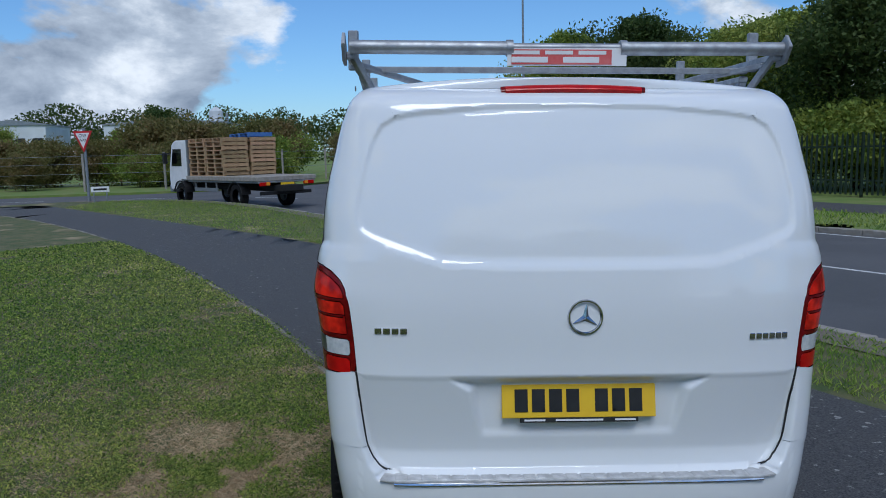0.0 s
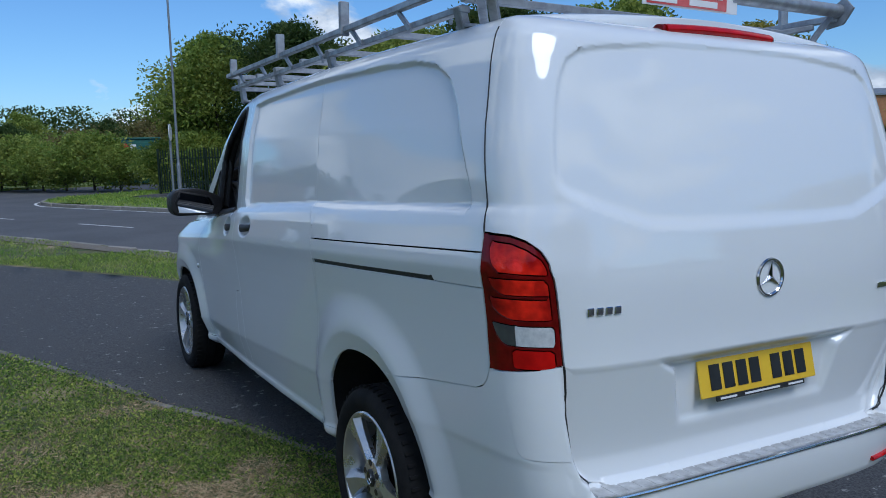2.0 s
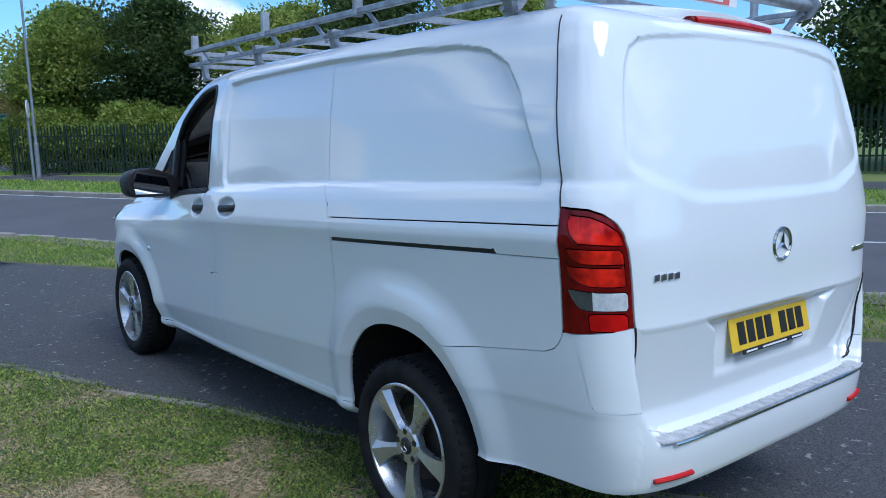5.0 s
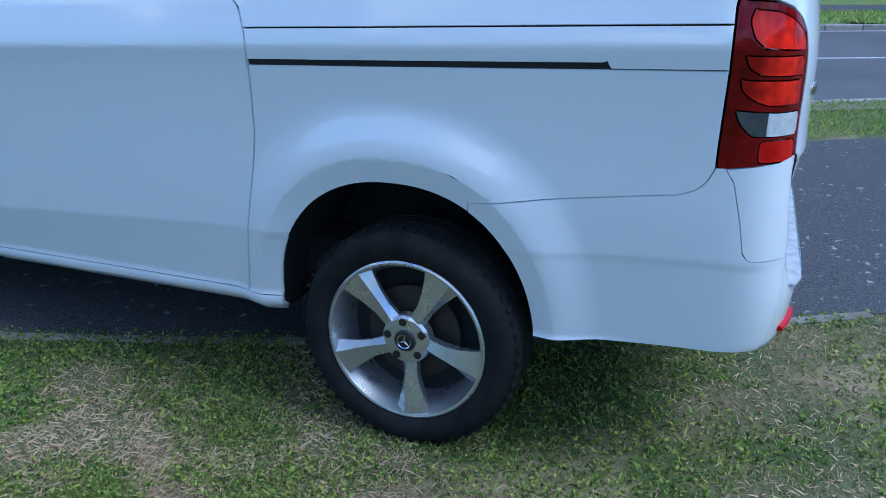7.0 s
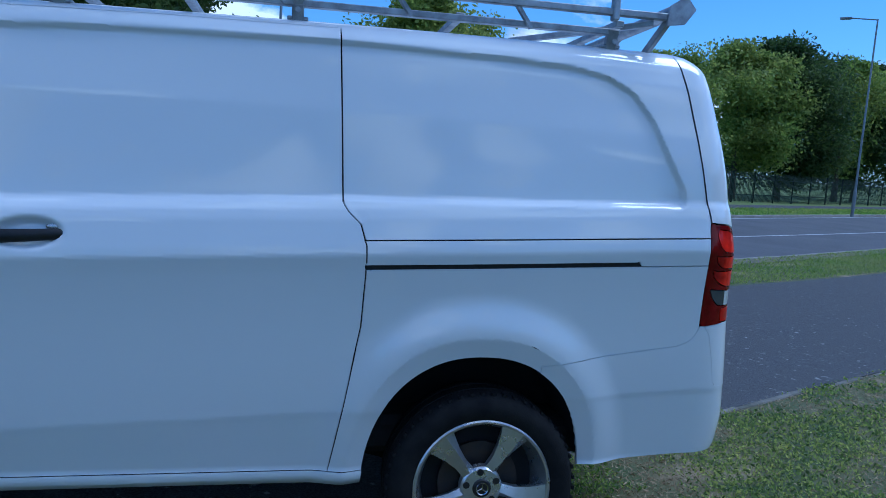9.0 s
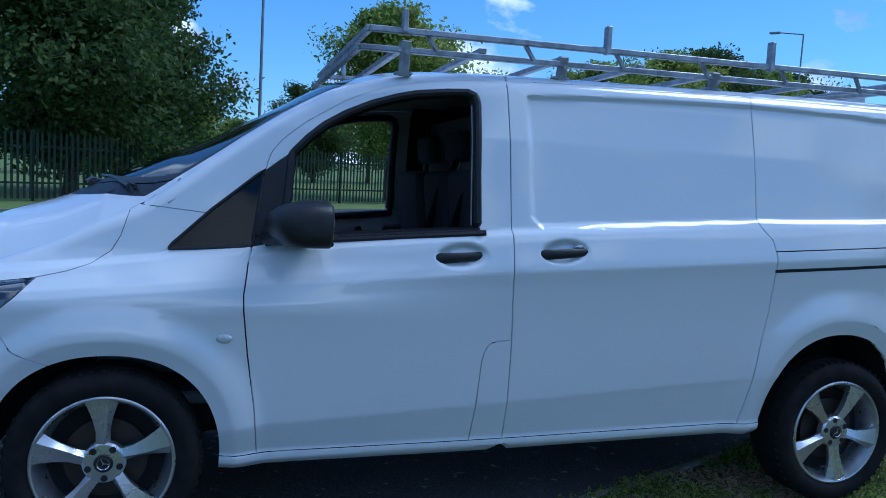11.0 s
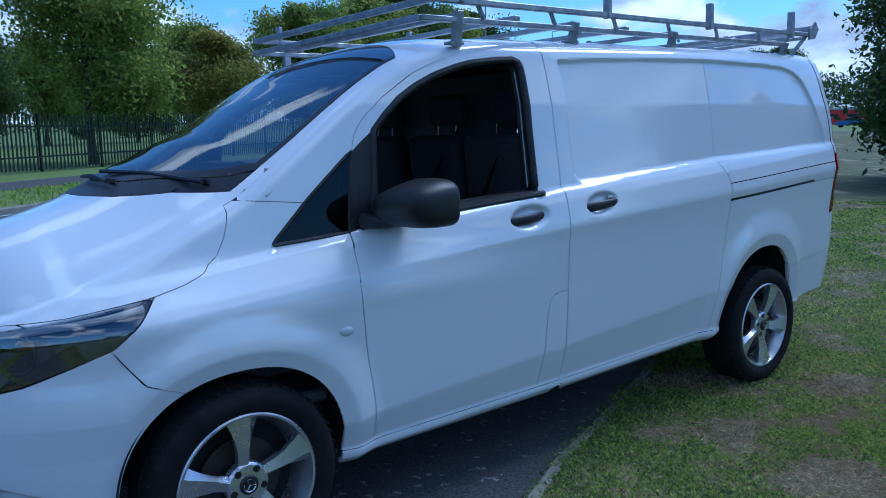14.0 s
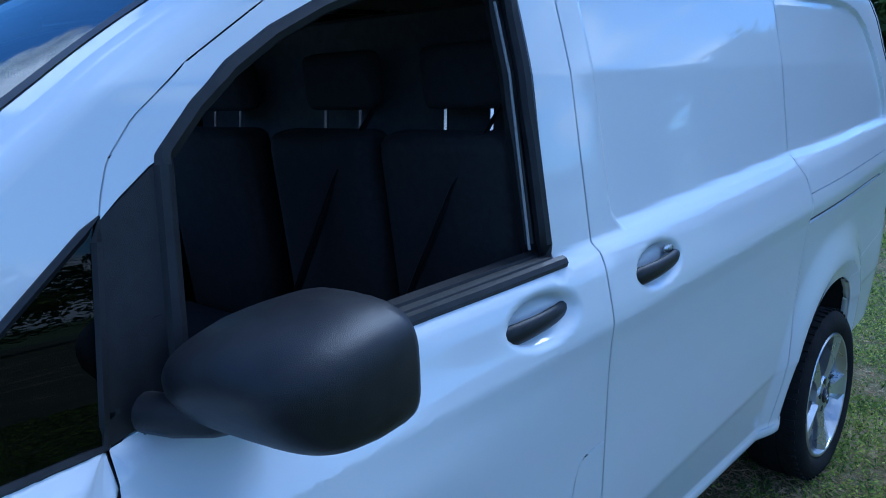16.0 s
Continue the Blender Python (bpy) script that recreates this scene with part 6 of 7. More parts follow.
# headlamps: dark bowl, reflector and light strip behind the lens
for nm_sx, lamp in zip((-1, 1), headlamps):
    vv, ff = panel_mesh(P, T[names == "headlamp"], 0.004, 0)
    vv = [(x + 0.045 * (1 if x < 0 else -1), y - 0.045, z - 0.004) for x, y, z in vv]
    if nm_sx > 0:
        vv, ff = mirrored(vv, ff)
    mesh_object("lamp_bowl", vv, ff, LAMP_GREY, lamp)
    part("projector", ellipsoid((nm_sx * 0.665, 4.845, 0.865), (0.055, 0.05, 0.055), 1.0), GLASS_DARK, lamp, smooth=True)
    strip_pts = [(4.55, 0.992), (4.65, 0.975), (4.75, 0.962), (4.85, 0.948), (4.93, 0.935)]
    line = []
    for y, z in strip_pts:
        d = d_of_y(y)
        v0 = (z - 0.24) / (float(curve(y, TOP_Y, TOP_Z)) - 0.24)
        x, yy, zz = wall(np.array([d]), np.array([v0]))
        line.append((nm_sx * (abs(float(x[0])) - 0.019), float(yy[0]) - 0.010, float(zz[0]) - 0.006))
    part("light_strip", tube(line, 0.014, 8, flat=0.8), SIGN_WHITE, lamp, smooth=True)
    ring = lathe([(0.056, 0.0), (0.075, 0.02), (0.078, 0.016), (0.060, -0.01)], 32)
    o = part("projector_ring", ring, CHROME, lamp, smooth=True)
    o.matrix_basis = pose(nm_sx * 0.660, 4.84, 0.865, 0, 0, 90 + nm_sx * -40)
    under = [(x, y - 0.004, z - 0.085 - 0.05 * i) for i, (x, y, z) in enumerate(line[2:])]
    part("lamp_shroud", tube(under, 0.030, 8), BLACK, lamp, smooth=True)
# grille slats and emblem
for z in (0.70, 0.775, 0.85):
    line = []
    for x in np.linspace(-0.355, 0.355, 17):
        d = d_front_x(abs(x) / 0.86 * 0.86)
        yy = YF + (float(curve(z, FRONT_Z, FRONT_Y)) - YF) * (1 - (abs(x) / 0.86) ** NF) ** (1 / NF)
        line.append((x, yy + 0.006, z))
    part("grille_slat", tube(line, 0.016, 8), BLACK, grille, smooth=True)
em = lathe([(0.075, 0.0), (0.085, 0.012), (0.095, 0.0)], 36)
for k in range(3):
    a = radians(90 + 120 * k)
    rod((0.004, 0, 0), (0.004, 0.08 * math.cos(a), 0.08 * math.sin(a)), 0.012, 6, em, 0.003)
o = part("emblem", em, SILVER, grille, smooth=True)
o.matrix_basis = pose(0, 5.125, 0.79, 0, 0, 90)
# fog lamp hollows and lower lip
for sx in (-1, 1):
    d = d_of_y(4.93)
    x, y, z = wall(np.array([d]), np.array([0.28]))
    fx = abs(float(x[0]))
    fog = part("fog_lamp", lathe([(0.002, -0.012), (0.040, -0.010), (0.052, -0.004), (0.062, 0.006), (0.066, 0.0)], 28), CLEAR, front_bumper, "round clear fog lamp", smooth=True)
    fog.matrix_basis = pose(sx * (fx - 0.004), float(y[0]) + 0.004, 0.425, 0, 0, -sx * 48 + (0 if sx < 0 else 180))
# wipers on the scuttle
for (x0, y0), (x1, y1) in (((-0.58, 4.20), (0.02, 4.37)), ((0.18, 4.40), (-0.20, 4.41)), ):
    a, b = top_point(x0, y0), top_point(x1, y1)
    up = Vector((0, 0.012, 0.022))
    bm = tube([tuple(a + up), tuple((a + b) / 2 + up * 1.6), tuple(b + up)], 0.008, 6)
    wiper = part("wiper", bm, INK, van, "black windscreen wiper", smooth=True)
    part("wiper_blade", bar(a + up * 0.5 + Vector((0, -0.02, 0.01)), b + up * 0.5 + Vector((0, -0.02, 0.01)), 0.012, 0.016), INK, wiper)

# ---- cab ----
cab = new("cab")
cab.parent = van
tagged(cab, "dark driver's cab with black cloth seats")
part("bulkhead", box(0, 2.64, 1.05, 1.50, 0.03, 1.44, 0.01), TRIM, cab)
part("cab_floor", box(0, 3.45, 0.55, 1.56, 1.4, 0.05, 0.01), TRIM, cab)
dash_o = [(3.72, 0.62), (3.68, 0.98), (3.66, 1.12), (3.69, 1.24), (3.75, 1.315), (3.84, 1.345), (3.98, 1.345), (4.08, 1.29), (4.20, 1.16), (4.32, 0.62)]
part("dashboard", prism(dash_o, 1.32, "YZ", -0.66, bevel=0.02), TRIM, cab, "dark grey dashboard", smooth=True)
for sx in (-1, 1):
    part("pillar_trim", tube([(sx * 0.70, 4.06, 1.285), (sx * 0.685, 3.90, 1.405), (sx * 0.668, 3.70, 1.558), (sx * 0.645, 3.52, 1.675), (sx * 0.62, 3.34, 1.765), (sx * 0.61, 3.22, 1.795)], 0.052, 12, flat=0.55), LINING, cab, "pale grey windscreen pillar trim", smooth=True)
binnacle = [(3.56, 1.20), (3.60, 1.335), (3.68, 1.385), (3.80, 1.375), (3.84, 1.30), (3.80, 1.18)]
part("binnacle", prism(binnacle, 0.40, "YZ", 0.20, bevel=0.02), TRIM, cab, smooth=True)
part("centre_console", box(0.06, 3.655, 1.17, 0.28, 0.07, 0.36, 0.02, (-14, 0, 0)), BLACK, cab)
for k in range(4):
    part("console_button", box(0.06, 3.600 + k * 0.012, 1.11 + k * 0.05, 0.20, 0.012, 0.022, 0.004, (-14, 0, 0)), ALLOY, cab)
for vx in (-0.62, 0.30):
    o = part("air_vent", lathe([(0.02, -0.006), (0.045, -0.012), (0.056, 0.0)], 24), CHROME, cab)
    o.matrix_basis = pose(vx, 3.652, 1.14, 0, 0, 90)
sw = bmesh.new()
ring = [(0.185 * math.cos(a), 0.185 * math.sin(a), 0) for a in np.linspace(0, 2 * math.pi, 40, endpoint=False)]
tube(ring, 0.016, 10, sw, closed=True)
box(0, 0, 0.012, 0.16, 0.12, 0.04, 0.02, None, sw)
for a in (0, 180, 270):
    bar((0.05 * math.cos(radians(a)), 0.05 * math.sin(radians(a)), 0), (0.175 * math.cos(radians(a)), 0.175 * math.sin(radians(a)), 0), 0.03, 0.014, sw)
o = part("steering_wheel", sw, BLACK, cab, "black three-spoke steering wheel", smooth=True)
o.matrix_basis = pose(0.40, 3.47, 1.12, 62, 0, 0)
part("steering_column", rod((0.40, 3.50, 1.10), (0.40, 3.80, 0.95), 0.04, 10), BLACK, cab)


def seat(x, width):
    s = new("seat")
    s.parent = cab
    tagged(s, "black cloth cab seat with raised headrest")
    part("cushion", box(x, 3.08, 0.84, width, 0.50, 0.16, 0.05, (4, 0, 0), seg=3), FABRIC, s, smooth=True)
    part("backrest", box(x, 2.785, 1.17, width, 0.12, 0.62, 0.05, (-6, 0, 0), seg=3), FABRIC, s, smooth=True)
    part("headrest", box(x, 2.748, 1.60, min(width, 0.26), 0.08, 0.15, 0.035, (-6, 0, 0), seg=3), FABRIC, s, smooth=True)
    for dx in (-0.07, 0.07):
        part("headrest_post", rod((x + dx, 2.758, 1.46), (x + dx, 2.750, 1.55), 0.007, 6), CHROME, s)


for x, wd in ((-0.57, 0.40), (-0.13, 0.40), (0.42, 0.48)):
    seat(x, wd)
for x, x2 in ((-0.70, -0.42), (-0.30, -0.02)):
    part("seat_belt", tube([(x, 2.80, 1.53), ((x * 2 + x2) / 3, 2.856, 1.36), ((x + x2 * 2) / 3, 2.884, 1.16), (x2, 2.92, 0.94)], 0.024, 8, flat=0.2), BLACK, cab)
keep = (tn == "roof") & (ty > 2.60) & (tv < 0.93) & (ty < header(tv))
vv, ff = panel_mesh(TP, TT[keep], 0, 0)
vv = [(x, y, z - 0.035) for x, y, z in vv]
v2, f2 = mirrored(vv, ff)
mesh_object("headlining", vv + v2, ff + [tuple(i + len(vv) for i in f) for f in f2], LINING, cab)
part("inside_mirror", box(0, 3.52, 1.60, 0.22, 0.03, 0.06, 0.012), BLACK, cab)

# ---- roof rack ----
rack = thing("roof_rack", "galvanised steel roof rack with ladder roller on the van roof", "roof rack")
rack.matrix_basis = LEAN
RZ, LZ, RX = 2.012, 1.952, 0.775
for sx in (-1, 1):
    part("upper_rail", bar((sx * RX, 0.42, RZ + 0.012), (sx * RX, 3.33, RZ - 0.012), 0.028, 0.024, None, 0.003), GALV, rack)
    part("lower_rail", bar((sx * (RX - 0.04), 0.62, LZ + 0.008), (sx * (RX - 0.04), 3.36, LZ - 0.02), 0.035, 0.022, None, 0.003), GALV, rack)
    for y, top in ((0.655, 2.142), (1.488, 2.125), (2.308, 2.110), (3.19, 2.085)):
        part("upright", bar((sx * (RX + 0.004), y, RZ - 0.02), (sx * (RX + 0.004), y, top), 0.040, 0.022, None, 0.004), GALV, rack)
    for y in (0.645, 1.748, 2.49, 3.175):
        base = top_point(sx * 0.715, y)
        leg = part("leg", bar((sx * 0.722, y, base.z - 0.008), (sx * (RX - 0.03), y, LZ + 0.02), 0.040, 0.030, None, 0.004), GALV, rack)
        part("foot", box(sx * 0.712, y, base.z + 0.004, 0.05, 0.07, 0.012, 0.003), GALV, leg)
        part("bolt", rod((sx * (RX - 0.005), y, LZ - 0.03), (sx * (RX + 0.0), y, LZ - 0.03), 0.010, 6), GALV, leg)
    for y in np.arange(0.95, 3.2, 0.42):
        part("spacer", bar((sx * (RX - 0.02), y, LZ - 0.01), (sx * RX, y + 0.06, RZ), 0.014, 0.014), GALV, rack)
    part("end_plate", prism([(0.36, 2.055), (0.40, 2.10), (0.46, 2.06), (0.47, 1.99), (0.40, 2.0)], 0.012, "YZ", sx * (RX + 0.02) - 0.006, bevel=0.002), GALV, rack)
    part("brace", bar((sx * 0.70, 0.50, 1.90), (sx * 0.77, 0.44, 2.03), 0.03, 0.022, None, 0.003), GALV, rack)
    part("diagonal", bar((sx * 0.45, 0.95, 1.945), (sx * 0.76, 0.50, 2.0), 0.03, 0.02, None, 0.003), GALV, rack)
for y, z in ((0.62, LZ + 0.03), (1.20, LZ), (1.75, LZ), (2.12, LZ), (2.49, LZ), (2.85, LZ), (3.175, LZ - 0.01)):
    part("cross_bar", bar((-RX + 0.03, y, z + 0.01), (RX - 0.03, y, z + 0.01), 0.032, 0.022, None, 0.003), GALV, rack)
part("front_bar", bar((-RX, 3.33, RZ - 0.012), (RX, 3.33, RZ - 0.012), 0.026, 0.026, None, 0.003), GALV, rack)
part("front_wedge", bar((-RX + 0.04, 3.36, LZ - 0.02), (RX - 0.04, 3.36, LZ - 0.02), 0.026, 0.026, None, 0.003), GALV, rack)
part("roller", rod((-0.775, 0.42, 2.052), (-0.205, 0.42, 2.05), 0.0245, 18), GALV, rack, "galvanised ladder roller tube", smooth=True)
part("roller", rod((0.205, 0.42, 2.05), (0.805, 0.42, 2.052), 0.0245, 18), GALV, rack, "galvanised ladder roller tube", smooth=True)
for x in (-0.205, 0.205):
    part("roller_collar", rod((x - 0.012, 0.42, 2.05), (x + 0.012, 0.42, 2.05), 0.030, 16), GALV, rack, smooth=True)
part("roller_axle", rod((-0.21, 0.42, 2.052), (0.21, 0.42, 2.052), 0.016, 12), GALV, rack, smooth=True)
banner = part("name_board", box(0.0, 0.405, 2.018, 0.43, 0.006, 0.062, 0.001), SIGN_WHITE, rack, "small board with a red faded advert in unreadable bars")
part("red_field", box(-0.02, 0.4005, 2.018, 0.36, 0.002, 0.052), BANNER, banner)
for row, z, h, marks in ((0, 2.033, 0.013, ((-0.15, 0.10), (-0.03, 0.10), (0.09, 0.10))), (1, 2.008, 0.020, ((-0.135, 0.13), (0.05, 0.13)))):
    for cx, wd in marks:
        part("print_bar", box(cx, 0.3988, z, wd, 0.001, h), SIGN_WHITE, banner)


# ---- street furniture ----


def lamp_post(x, y, h, base, arm_turn, reach=1.2):
    lp = thing("street_lamp", "tall grey steel street lamp beside the road", "street lamp", (x, y, base), group="street lamps")
    part("base_column", rod((0, 0, 0), (0, 0, 1.25), 0.085, 14), POST_GREY, lp, smooth=True)
    part("collar", rod((0, 0, 1.22), (0, 0, 1.34), 0.088, 14, None, 0.058), POST_GREY, lp, smooth=True)
    part("column", rod((0, 0, 1.3), (0, 0, h), 0.057, 12, None, 0.038), POST_GREY, lp, smooth=True)
    a = radians(arm_turn)
    part("arm", rod((0, 0, h - 0.03), (math.cos(a) * reach, math.sin(a) * reach, h + 0.12), 0.03, 8), POST_GREY, lp, smooth=True)
    head = box(0, 0, 0, 0.55, 0.2, 0.10, 0.03, None, None, 2)
    o = part("lantern", head, POST_GREY, lp)
    o.matrix_basis = pose(math.cos(a) * (reach + 0.2), math.sin(a) * (reach + 0.2), h + 0.12, 0, 0, arm_turn)
    part("lantern_glass", box(0, 0, -0.055, 0.42, 0.15, 0.02, 0.008), CLEAR, o)
    return lp


lamp_post(22.6, 2.6, 8.0, -0.06, 210)
lamp_post(4.3, 31.4, 9.0, -0.06, 215)
lamp_post(31.0, -25.0, 9.5, -0.06, 40)
lamp_post(46.0, -46.0, 9.0, -0.06, 215)

# round sign seen edge-on
rsn = thing("road_sign", "round road sign on a grey post, seen from its edge", "road sign", (3.4, 27.9, -0.06))
part("post", rod((0, 0, 0), (0, 0, 2.75), 0.045, 10), POST_GREY, rsn, smooth=True)
o = part("sign_plate", rod((0, 0, 0), (0, 0, 0.02), 0.30, 28), SIGN_WHITE, rsn)
o.matrix_basis = pose(0, -0.06, 2.45, 90, 0, 70)

# give way sign
gw = thing("give_way_sign", "red and white triangular give way sign on a grey post", "road sign", (-12.6, 27.2, -0.02))
gw.rotation_euler = (0, 0, radians(-22))
part("post", rod((0, 0.05, 0), (0, 0.05, 2.75), 0.05, 10), POST_GREY, gw, smooth=True)
tri = lambda r: [(-0.866 * r, 0.5 * r), (0.866 * r, 0.5 * r), (0, -r)]
o = part("red_border", prism([(a, b + 2.42) for a, b in tri(0.52)], 0.02, "XZ", -0.02), SIGN_RED, gw)
p2 = part("white_field", prism([(a, b + 2.42) for a, b in tri(0.37)], 0.004, "XZ", -0.026), SIGN_WHITE, gw)
for txt, z, size in (("GIVE", 2.50, 0.17), ("WAY", 2.34, 0.15)):
    fc = bpy.data.curves.new("lettering", "FONT")
    fc.body, fc.size, fc.align_x, fc.align_y, fc.extrude = txt, size, "CENTER", "CENTER", 0.001
    fc.materials.append(INK)
    t_ob = new("lettering", fc)
    t_ob.parent = p2
    t_ob.matrix_basis = pose(0, -0.029, z, 90, 0, 0)
part("bracket", box(0, 0.03, 2.75, 0.10, 0.08, 0.06, 0.01), POST_GREY, gw)
npl = thing("street_name_plate", "low street name plate on two short posts, lettering unreadable", "street sign", (-11.9, 26.6, -0.02))
npl.rotation_euler = (0, 0, radians(20))
part("plate", box(0, 0, 0.55, 0.62, 0.02, 0.20, 0.005), SIGN_WHITE, npl)
for dx in (-0.22, 0.22):
    part("post", rod((dx, 0.03, 0), (dx, 0.03, 0.62), 0.025, 8), POST_GREY, npl)
part("print_bar", box(0, -0.012, 0.55, 0.45, 0.003, 0.07), INK, npl)

# wire fence with concrete posts along the back of the bend
wf = thing("wire_fence", "wire fence with thin concrete posts in front of the scrub", "fence")
seg = np.r_[0, np.cumsum(np.linalg.norm(np.diff(back_edge, axis=0), axis=1))]
tops = []
for k in range(26):
    s = 8 + k * 4.6
    if s > seg[-1]:
        break
    p = np.array([np.interp(s, seg, back_edge[:, 0]), np.interp(s, seg, back_edge[:, 1])])
    q = np.array([np.interp(s + 0.3, seg, back_edge[:, 0]), np.interp(s + 0.3, seg, back_edge[:, 1])])
    d = (q - p) / np.linalg.norm(q - p)
    p = p + np.array([-d[1], d[0]]) * 2.4
    tops.append(p)
    part("post", box(p[0], p[1], 0.90, 0.11, 0.11, 1.95, 0.01), CONCRETE, wf)
for z in (0.35, 0.85, 1.35, 1.75):
    part("wire", tube([(p[0], p[1] + 0.06, z) for p in tops], 0.008, 4), POST_GREY, wf)

# no entry sign and the green cabinet behind it
ne = thing("no_entry_sign", "round red no entry sign on a post with a white plate", "road sign", (4.4, 48.0, -0.06))
part("post", rod((0, 0.05, 0), (0, 0.05, 2.4), 0.04, 8), POST_GREY, ne)
o = part("red_disc", rod((0, 0, 0), (0, 0, 0.02), 0.34, 28), SIGN_RED, ne)
o.matrix_basis = pose(0, 0, 2.1, 90, 0, 0)
part("white_bar", box(0, -0.024, 2.1, 0.48, 0.006, 0.13), SIGN_WHITE, ne)
part("side_plate", box(0.55, 0, 2.1, 0.36, 0.02, 0.5, 0.01), SIGN_WHITE, ne)
nb = thing("white_name_board", "low white board on two posts, lettering unreadable", "street sign", (4.6, 46.6, -0.06))
part("board", box(0, 0, 0.7, 1.3, 0.03, 0.42, 0.01), SIGN_WHITE, nb)
for dx in (-0.45, 0.45):
    part("post", rod((dx, 0.04, 0), (dx, 0.04, 0.8), 0.03, 8), POST_GREY, nb)
kiosk = thing("green_cabinet", "large dark green steel utility cabinet", "utility cabinet", (5.4, 51.5, -0.06))
part("body", box(0, 0, 1.35, 3.0, 2.2, 2.7, 0.03), GREEN_BOX, kiosk)
part("roof", box(0, 0, 2.76, 3.15, 2.35, 0.10, 0.02), GREEN_BOX, kiosk)
for dx in (-0.75, 0.75):
    dr_ = part("door", box(dx, -1.115, 1.3, 1.35, 0.03, 2.4, 0.01), GREEN_BOX, kiosk)
    part("handle", box(dx + (0.5 if dx < 0 else -0.5), -1.145, 1.3, 0.05, 0.04, 0.22, 0.01), POST_GREY, dr_)

# white board by the road behind the van
wb = thing("roadside_board", "white roadside board on two posts, lettering unreadable", "sign board", (12.6, -33.5, -0.2))
wb.rotation_euler = (0, 0, radians(155))
part("board", box(0, 0, 2.1, 1.7, 0.05, 1.3, 0.01), SIGN_WHITE, wb)
for dx in (-0.6, 0.6):
    part("post", rod((dx, 0.06, 0), (dx, 0.06, 2.7), 0.045, 8), POST_GREY, wb)
for z, wd in ((2.4, 0.9), (2.05, 1.1), (1.8, 0.7)):
    part("print_bar", box(0, -0.03, z, wd, 0.004, 0.14), BLUE, wb)

# ---- flatbed truck with pallets ----
truck = thing("flatbed_truck", "white flatbed lorry carrying stacked wooden pallets", "lorry")
# built with its nose towards +x
part("chassis", box(-2.6, 0, 0.70, 6.6, 0.8, 0.22, 0.02), DARK, truck)
cab_out = [(0.85, 0.55), (0.92, 0.95), (0.90, 1.35), (0.62, 2.28), (0.40, 2.40), (-0.55, 2.40), (-0.62, 2.30), (-0.62, 0.95), (-0.10, 0.92), (0.15, 0.55)]
tc = part("cab_body", prism(cab_out, 2.1, "XZ", -1.05, bevel=0.05), SIGN_WHITE, truck, "white lorry cab", smooth=True)
for sy in (-1, 1):
    part("side_window", prism([(0.66, 1.45), (0.50, 2.08), (-0.15, 2.08), (-0.15, 1.45)], 0.02, "XZ", sy * 1.052 - 0.01), GLASS_DARK, tc)
    m_ = part("mirror", box(0.78, sy * 1.25, 1.75, 0.10, 0.18, 0.42, 0.03), BLACK, tc)
    part("step", box(0.35, sy * 1.0, 0.55, 0.5, 0.15, 0.12, 0.02), BLACK, tc)
    part("mirror_arm", rod((0.75, sy * 1.02, 1.95), (0.78, sy * 1.22, 1.92), 0.015, 6), BLACK, tc)
part("windscreen", box(0.80, 0, 1.78, 0.03, 1.85, 0.78, 0.01, (0, -17, 0)), GLASS_DARK, tc)
part("front_bumper", box(0.88, 0, 0.62, 0.16, 2.1, 0.28, 0.04), POST_GREY, truck)
part("flatbed", box(-3.1, 0, 1.02, 4.9, 2.3, 0.16, 0.02), CONCRETE, truck, "grey worn flat load bed")
part("side_rave", box(-3.1, 0, 0.91, 4.9, 2.2, 0.06, 0.01), POST_GREY, truck)
part("headboard", box(-0.68, 0, 1.75, 0.06, 2.2, 1.3, 0.01), POST_GREY, truck)
for sy in (-1, 1):
    part("side_guard", box(-1.95, sy * 1.05, 0.62, 1.7, 0.04, 0.12, 0.01), POST_GREY, truck)
    for x in (-1.2, -1.95, -2.7):
        part("guard_stay", box(x, sy * 1.05, 0.76, 0.05, 0.04, 0.3), POST_GREY, truck)
    tl = part("tail_light", box(-5.53, sy * 0.85, 0.86, 0.05, 0.42, 0.14, 0.02), RED, truck)
    part("amber_lens", box(-5.56, sy * 0.74, 0.86, 0.02, 0.14, 0.11, 0.01), AMBER, tl)
part("tail_plate", box(-5.55, 0.0, 0.80, 0.02, 0.52, 0.16, 0.004), YELLOW, truck)
part("underrun_bar", box(-5.45, 0, 0.55, 0.08, 2.0, 0.12, 0.02), BLACK, truck)
for x in (0.0, -4.0):
    for sy in (-1, 1):
        w_ = new("wheel")
        w_.parent = truck
        tagged(w_, "black lorry wheel with a grey rim")
        w_.matrix_basis = pose(x, sy * 0.93, 0.42, 0, 0, 90 * sy)
        part("tyre", lathe([(0.25, -0.12), (0.28, -0.14), (0.38, -0.14), (0.42, -0.11), (0.42, 0.11), (0.38, 0.14), (0.25, 0.12)], 32), RUBBER, w_, smooth=True)
        part("rim", lathe([(0.01, -0.06), (0.10, -0.09), (0.17, -0.04), (0.22, -0.09), (0.255, -0.12)], 28), POST_GREY, w_, smooth=True)
        part("mudguard", prism([(0.50 * math.cos(a), 0.50 * math.sin(a)) for a in np.linspace(0.15, math.pi - 0.15, 14)] + [(0.47 * math.cos(a), 0.47 * math.sin(a)) for a in np.linspace(math.pi - 0.15, 0.15, 14)], 0.34, "YZ", -0.17), BLACK, w_)
truck.matrix_basis = pose(-8.4, 28.0, -0.165, 0, 0, 132)


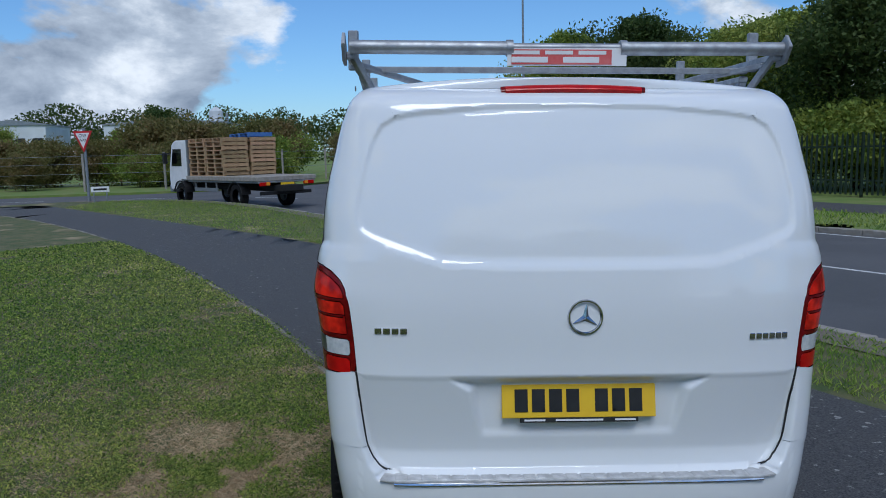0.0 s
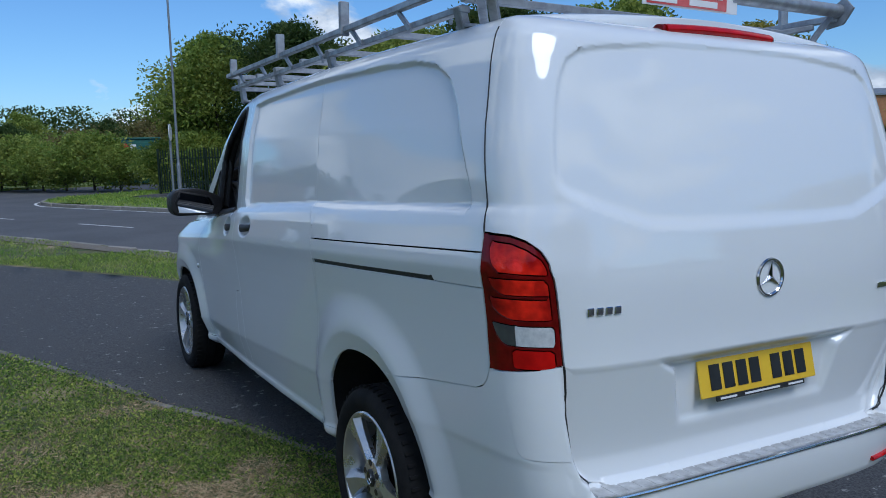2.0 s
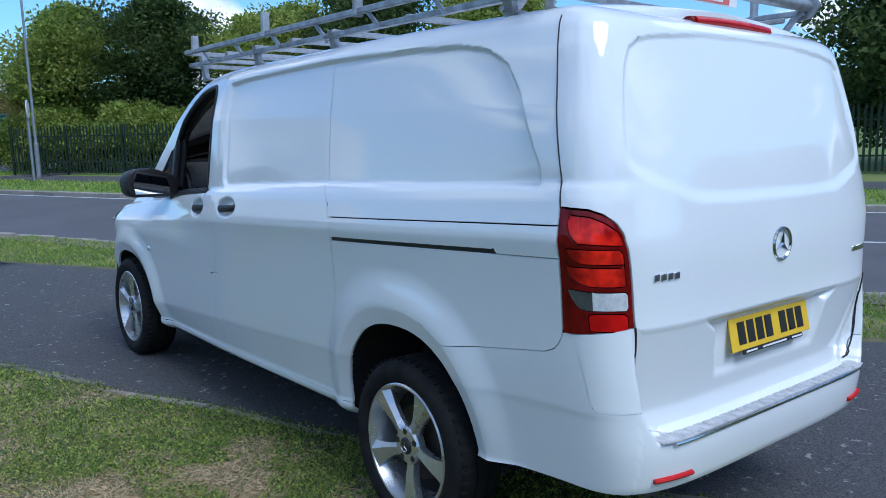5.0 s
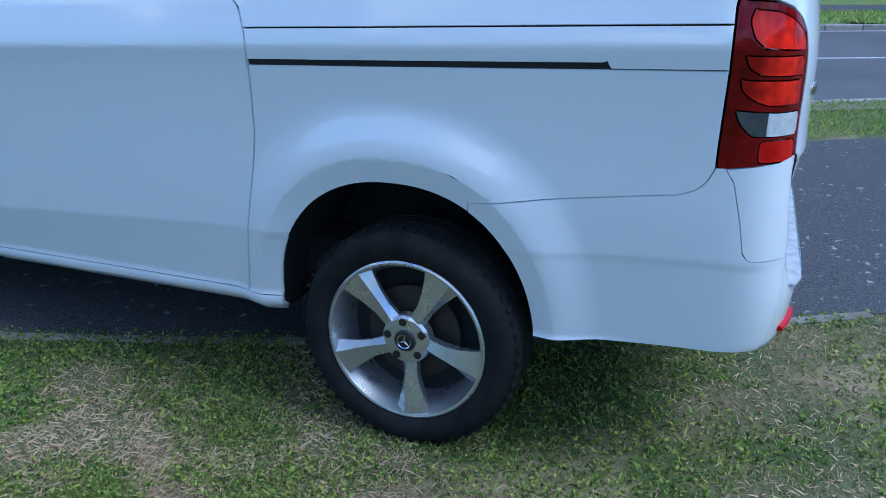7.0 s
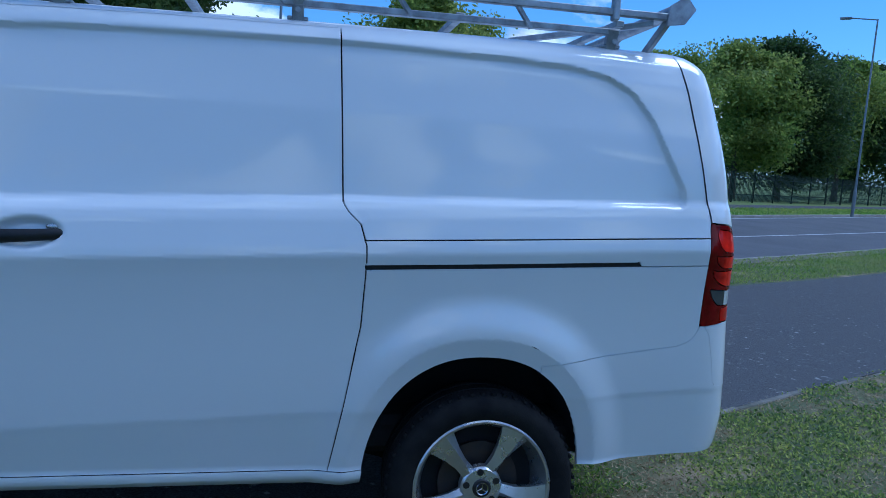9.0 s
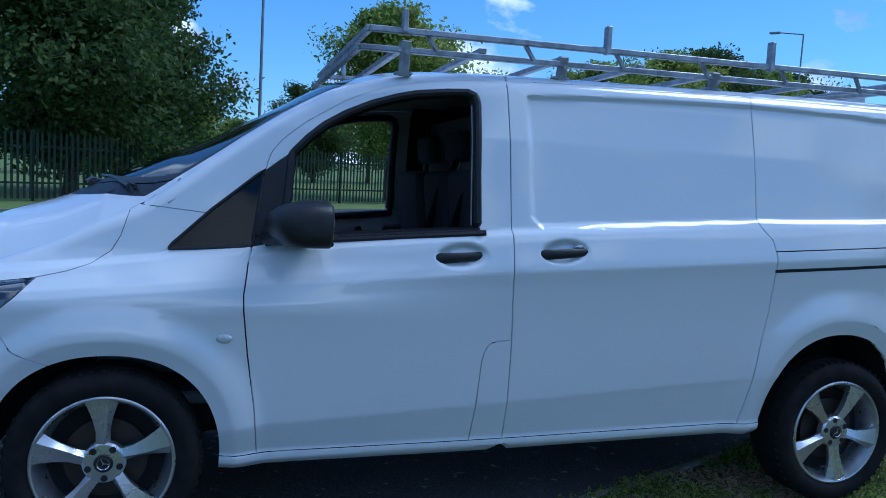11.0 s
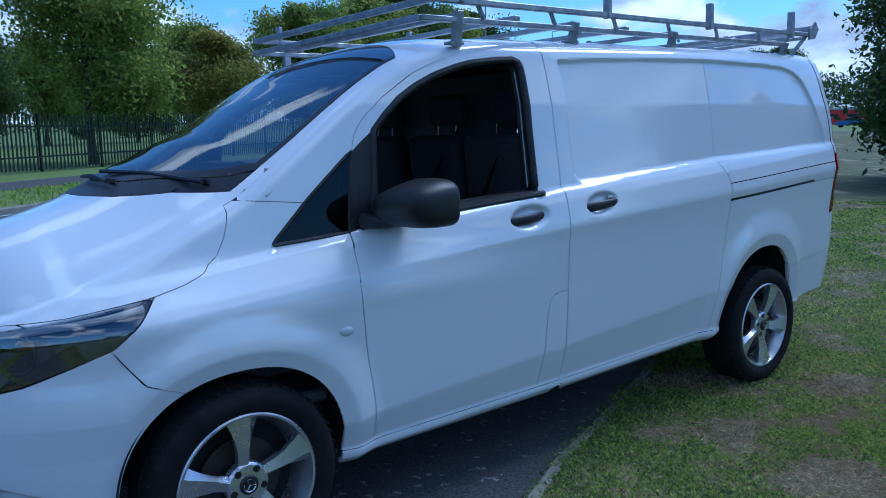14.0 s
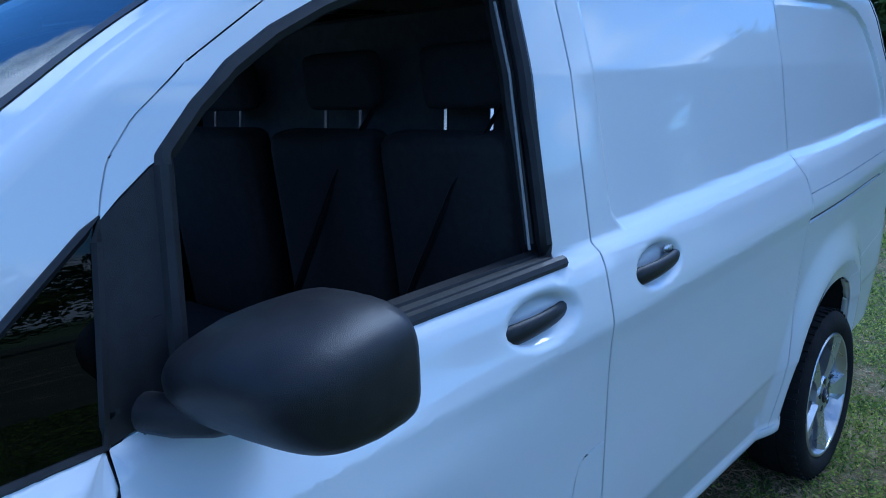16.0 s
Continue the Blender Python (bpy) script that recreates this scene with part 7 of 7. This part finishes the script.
def pallet_mesh():
    return [(box(0, 0, 0, 1.2, 0.10, 0.022, 0.002), [(0, yy, 0.133) for yy in (-0.45, -0.27, -0.09, 0.09, 0.27, 0.45)]),
            (box(0, 0, 0, 1.2, 0.10, 0.022, 0.002), [(0, yy, 0.011) for yy in (-0.45, 0.0, 0.45)]),
            (box(0, 0, 0, 0.10, 1.0, 0.10, 0.002), [(xx, 0, 0.072) for xx in (-0.55, 0.0, 0.55)])]


plank_data = []
for bm, spots in pallet_mesh():
    me = bpy.data.meshes.new("plank")
    bm.to_mesh(me)
    bm.free()
    me.materials.append(WOOD)
    plank_data.append((me, spots))


def pallet(m, mat=None, label="bare wooden pallet stacked on the lorry bed"):
    pl = thing("pallet", label, "pallet", group="pallets on the lorry")
    pl.matrix_basis = m
    for me, spots in plank_data:
        for s in spots:
            o = new("plank", me)
            o.parent = pl
            o.location = s
    return pl


bed = truck.matrix_basis
for stack, (sx, top) in enumerate(((-1.40, 9), (-2.65, 9))):
    for row, sy in enumerate((-0.56, 0.56)):
        for k in range(top):
            pallet(bed @ pose(sx + random.uniform(-0.03, 0.03), sy + random.uniform(-0.02, 0.02), 1.105 + k * 0.147, 0, 0, random.uniform(-2, 2)))
bp = thing("blue_pallet", "blue painted pallet on top of the stack", "pallet")
bp.matrix_basis = bed @ pose(-2.55, -0.5, 1.105 + 9 * 0.147, 0, 2, 4)
for yy in (-0.45, -0.27, -0.09, 0.09, 0.27, 0.45):
    part("plank", box(0, yy, 0.133, 1.2, 0.10, 0.022, 0.002), BLUE, bp)
for xx in (-0.55, 0, 0.55):
    part("bearer", box(xx, 0, 0.06, 0.10, 1.0, 0.12, 0.002), BLUE, bp)

# ---- far buildings ----


def shed(x, y, w, d, h, turn, mat, label, bays, name="industrial_building", pitch=0.8):
    b = thing(name, label, "building", (x, y, -0.3))
    b.rotation_euler = (0, 0, radians(turn))
    part("wall", box(0, 0, h / 2, w, d, h, 0.02), mat, b)
    part("roof", prism([(-w / 2 - 0.2, h), (w / 2 + 0.2, h), (w / 2 + 0.2, h + 0.15), (0, h + pitch), (-w / 2 - 0.2, h + 0.15)], d + 0.4, "XZ", -d / 2 - 0.2), POST_GREY, b)
    for i in range(bays):
        xx = -w / 2 + w * (i + 0.5) / bays
        win = part("window", box(xx, -d / 2 - 0.02, h * 0.62, w / bays * 0.55, 0.06, h * 0.22, 0.01), INK, b)
        part("frame", box(xx, -d / 2 - 0.05, h * 0.50, w / bays * 0.60, 0.05, 0.08), SIGN_WHITE, win)
    return b


shed(-57, 116, 9, 12, 6.6, 8, CLAD, "white clad industrial building beyond the trees", 4)
shed(-36, 118, 17, 12, 6.4, 5, CLAD, "long white clad warehouse beyond the trees", 7)
shed(-95, 110, 22, 12, 5.4, 20, CLAD, "long white clad warehouse beyond the trees", 8)
silo = thing("silo", "pale grey silo rising beside the warehouse", "silo", (-29.5, 117, -0.3))
part("barrel", rod((0, 0, 0), (0, 0, 8.3), 1.0, 20), CLAD, silo, smooth=True)
part("cap", rod((0, 0, 8.3), (0, 0, 8.9), 1.0, 20, None, 0.2), CLAD, silo, smooth=True)
part("pipe", rod((1.6, 0, 0), (1.6, 0, 8.0), 0.2, 10), POST_GREY, silo, smooth=True)
shed(76, 46, 4.5, 5, 6.0, 60, BRICK, "orange brick building glimpsed between the trees", 2, "brick_building")
shed(63, -152, 20, 10, 2.7, -150, SIGN_RED, "low red fronted building far down the road", 6, "red_building")


def car(x, y, turn, mat, label):
    c = thing("car", label, "car", (x, y, -0.30), group="parked cars far off")
    c.rotation_euler = (0, 0, radians(turn))
    low = [(-2.05, 0.35), (-2.1, 0.75), (-1.9, 0.95), (1.0, 0.98), (1.9, 0.85), (2.1, 0.6), (2.05, 0.3)]
    part("body", prism(low, 1.72, "XZ", -0.86, bevel=0.06), mat, c, smooth=True)
    part("cabin", prism([(-1.75, 0.9), (-1.25, 1.42), (0.2, 1.45), (1.05, 0.95)], 1.45, "XZ", -0.725, bevel=0.05), INK, c, smooth=True)
    part("roof", prism([(-1.22, 1.40), (-1.15, 1.46), (0.1, 1.48), (0.2, 1.44)], 1.36, "XZ", -0.68), mat, c, smooth=True)
    for wx in (-1.3, 1.3):
        for sy in (-1, 1):
            o = part("wheel", lathe([(0.02, -0.09), (0.19, -0.10), (0.21, -0.11), (0.31, -0.10), (0.32, 0.0), (0.31, 0.10)], 24), RUBBER, c, smooth=True)
            o.matrix_basis = pose(wx, sy * 0.80, 0.31, 0, 0, 90 * sy)


car(50, -112, 20, BLUE, "dark blue hatchback parked far down the road")
car(60, -116, 10, SIGN_WHITE, "white car parked far down the road")
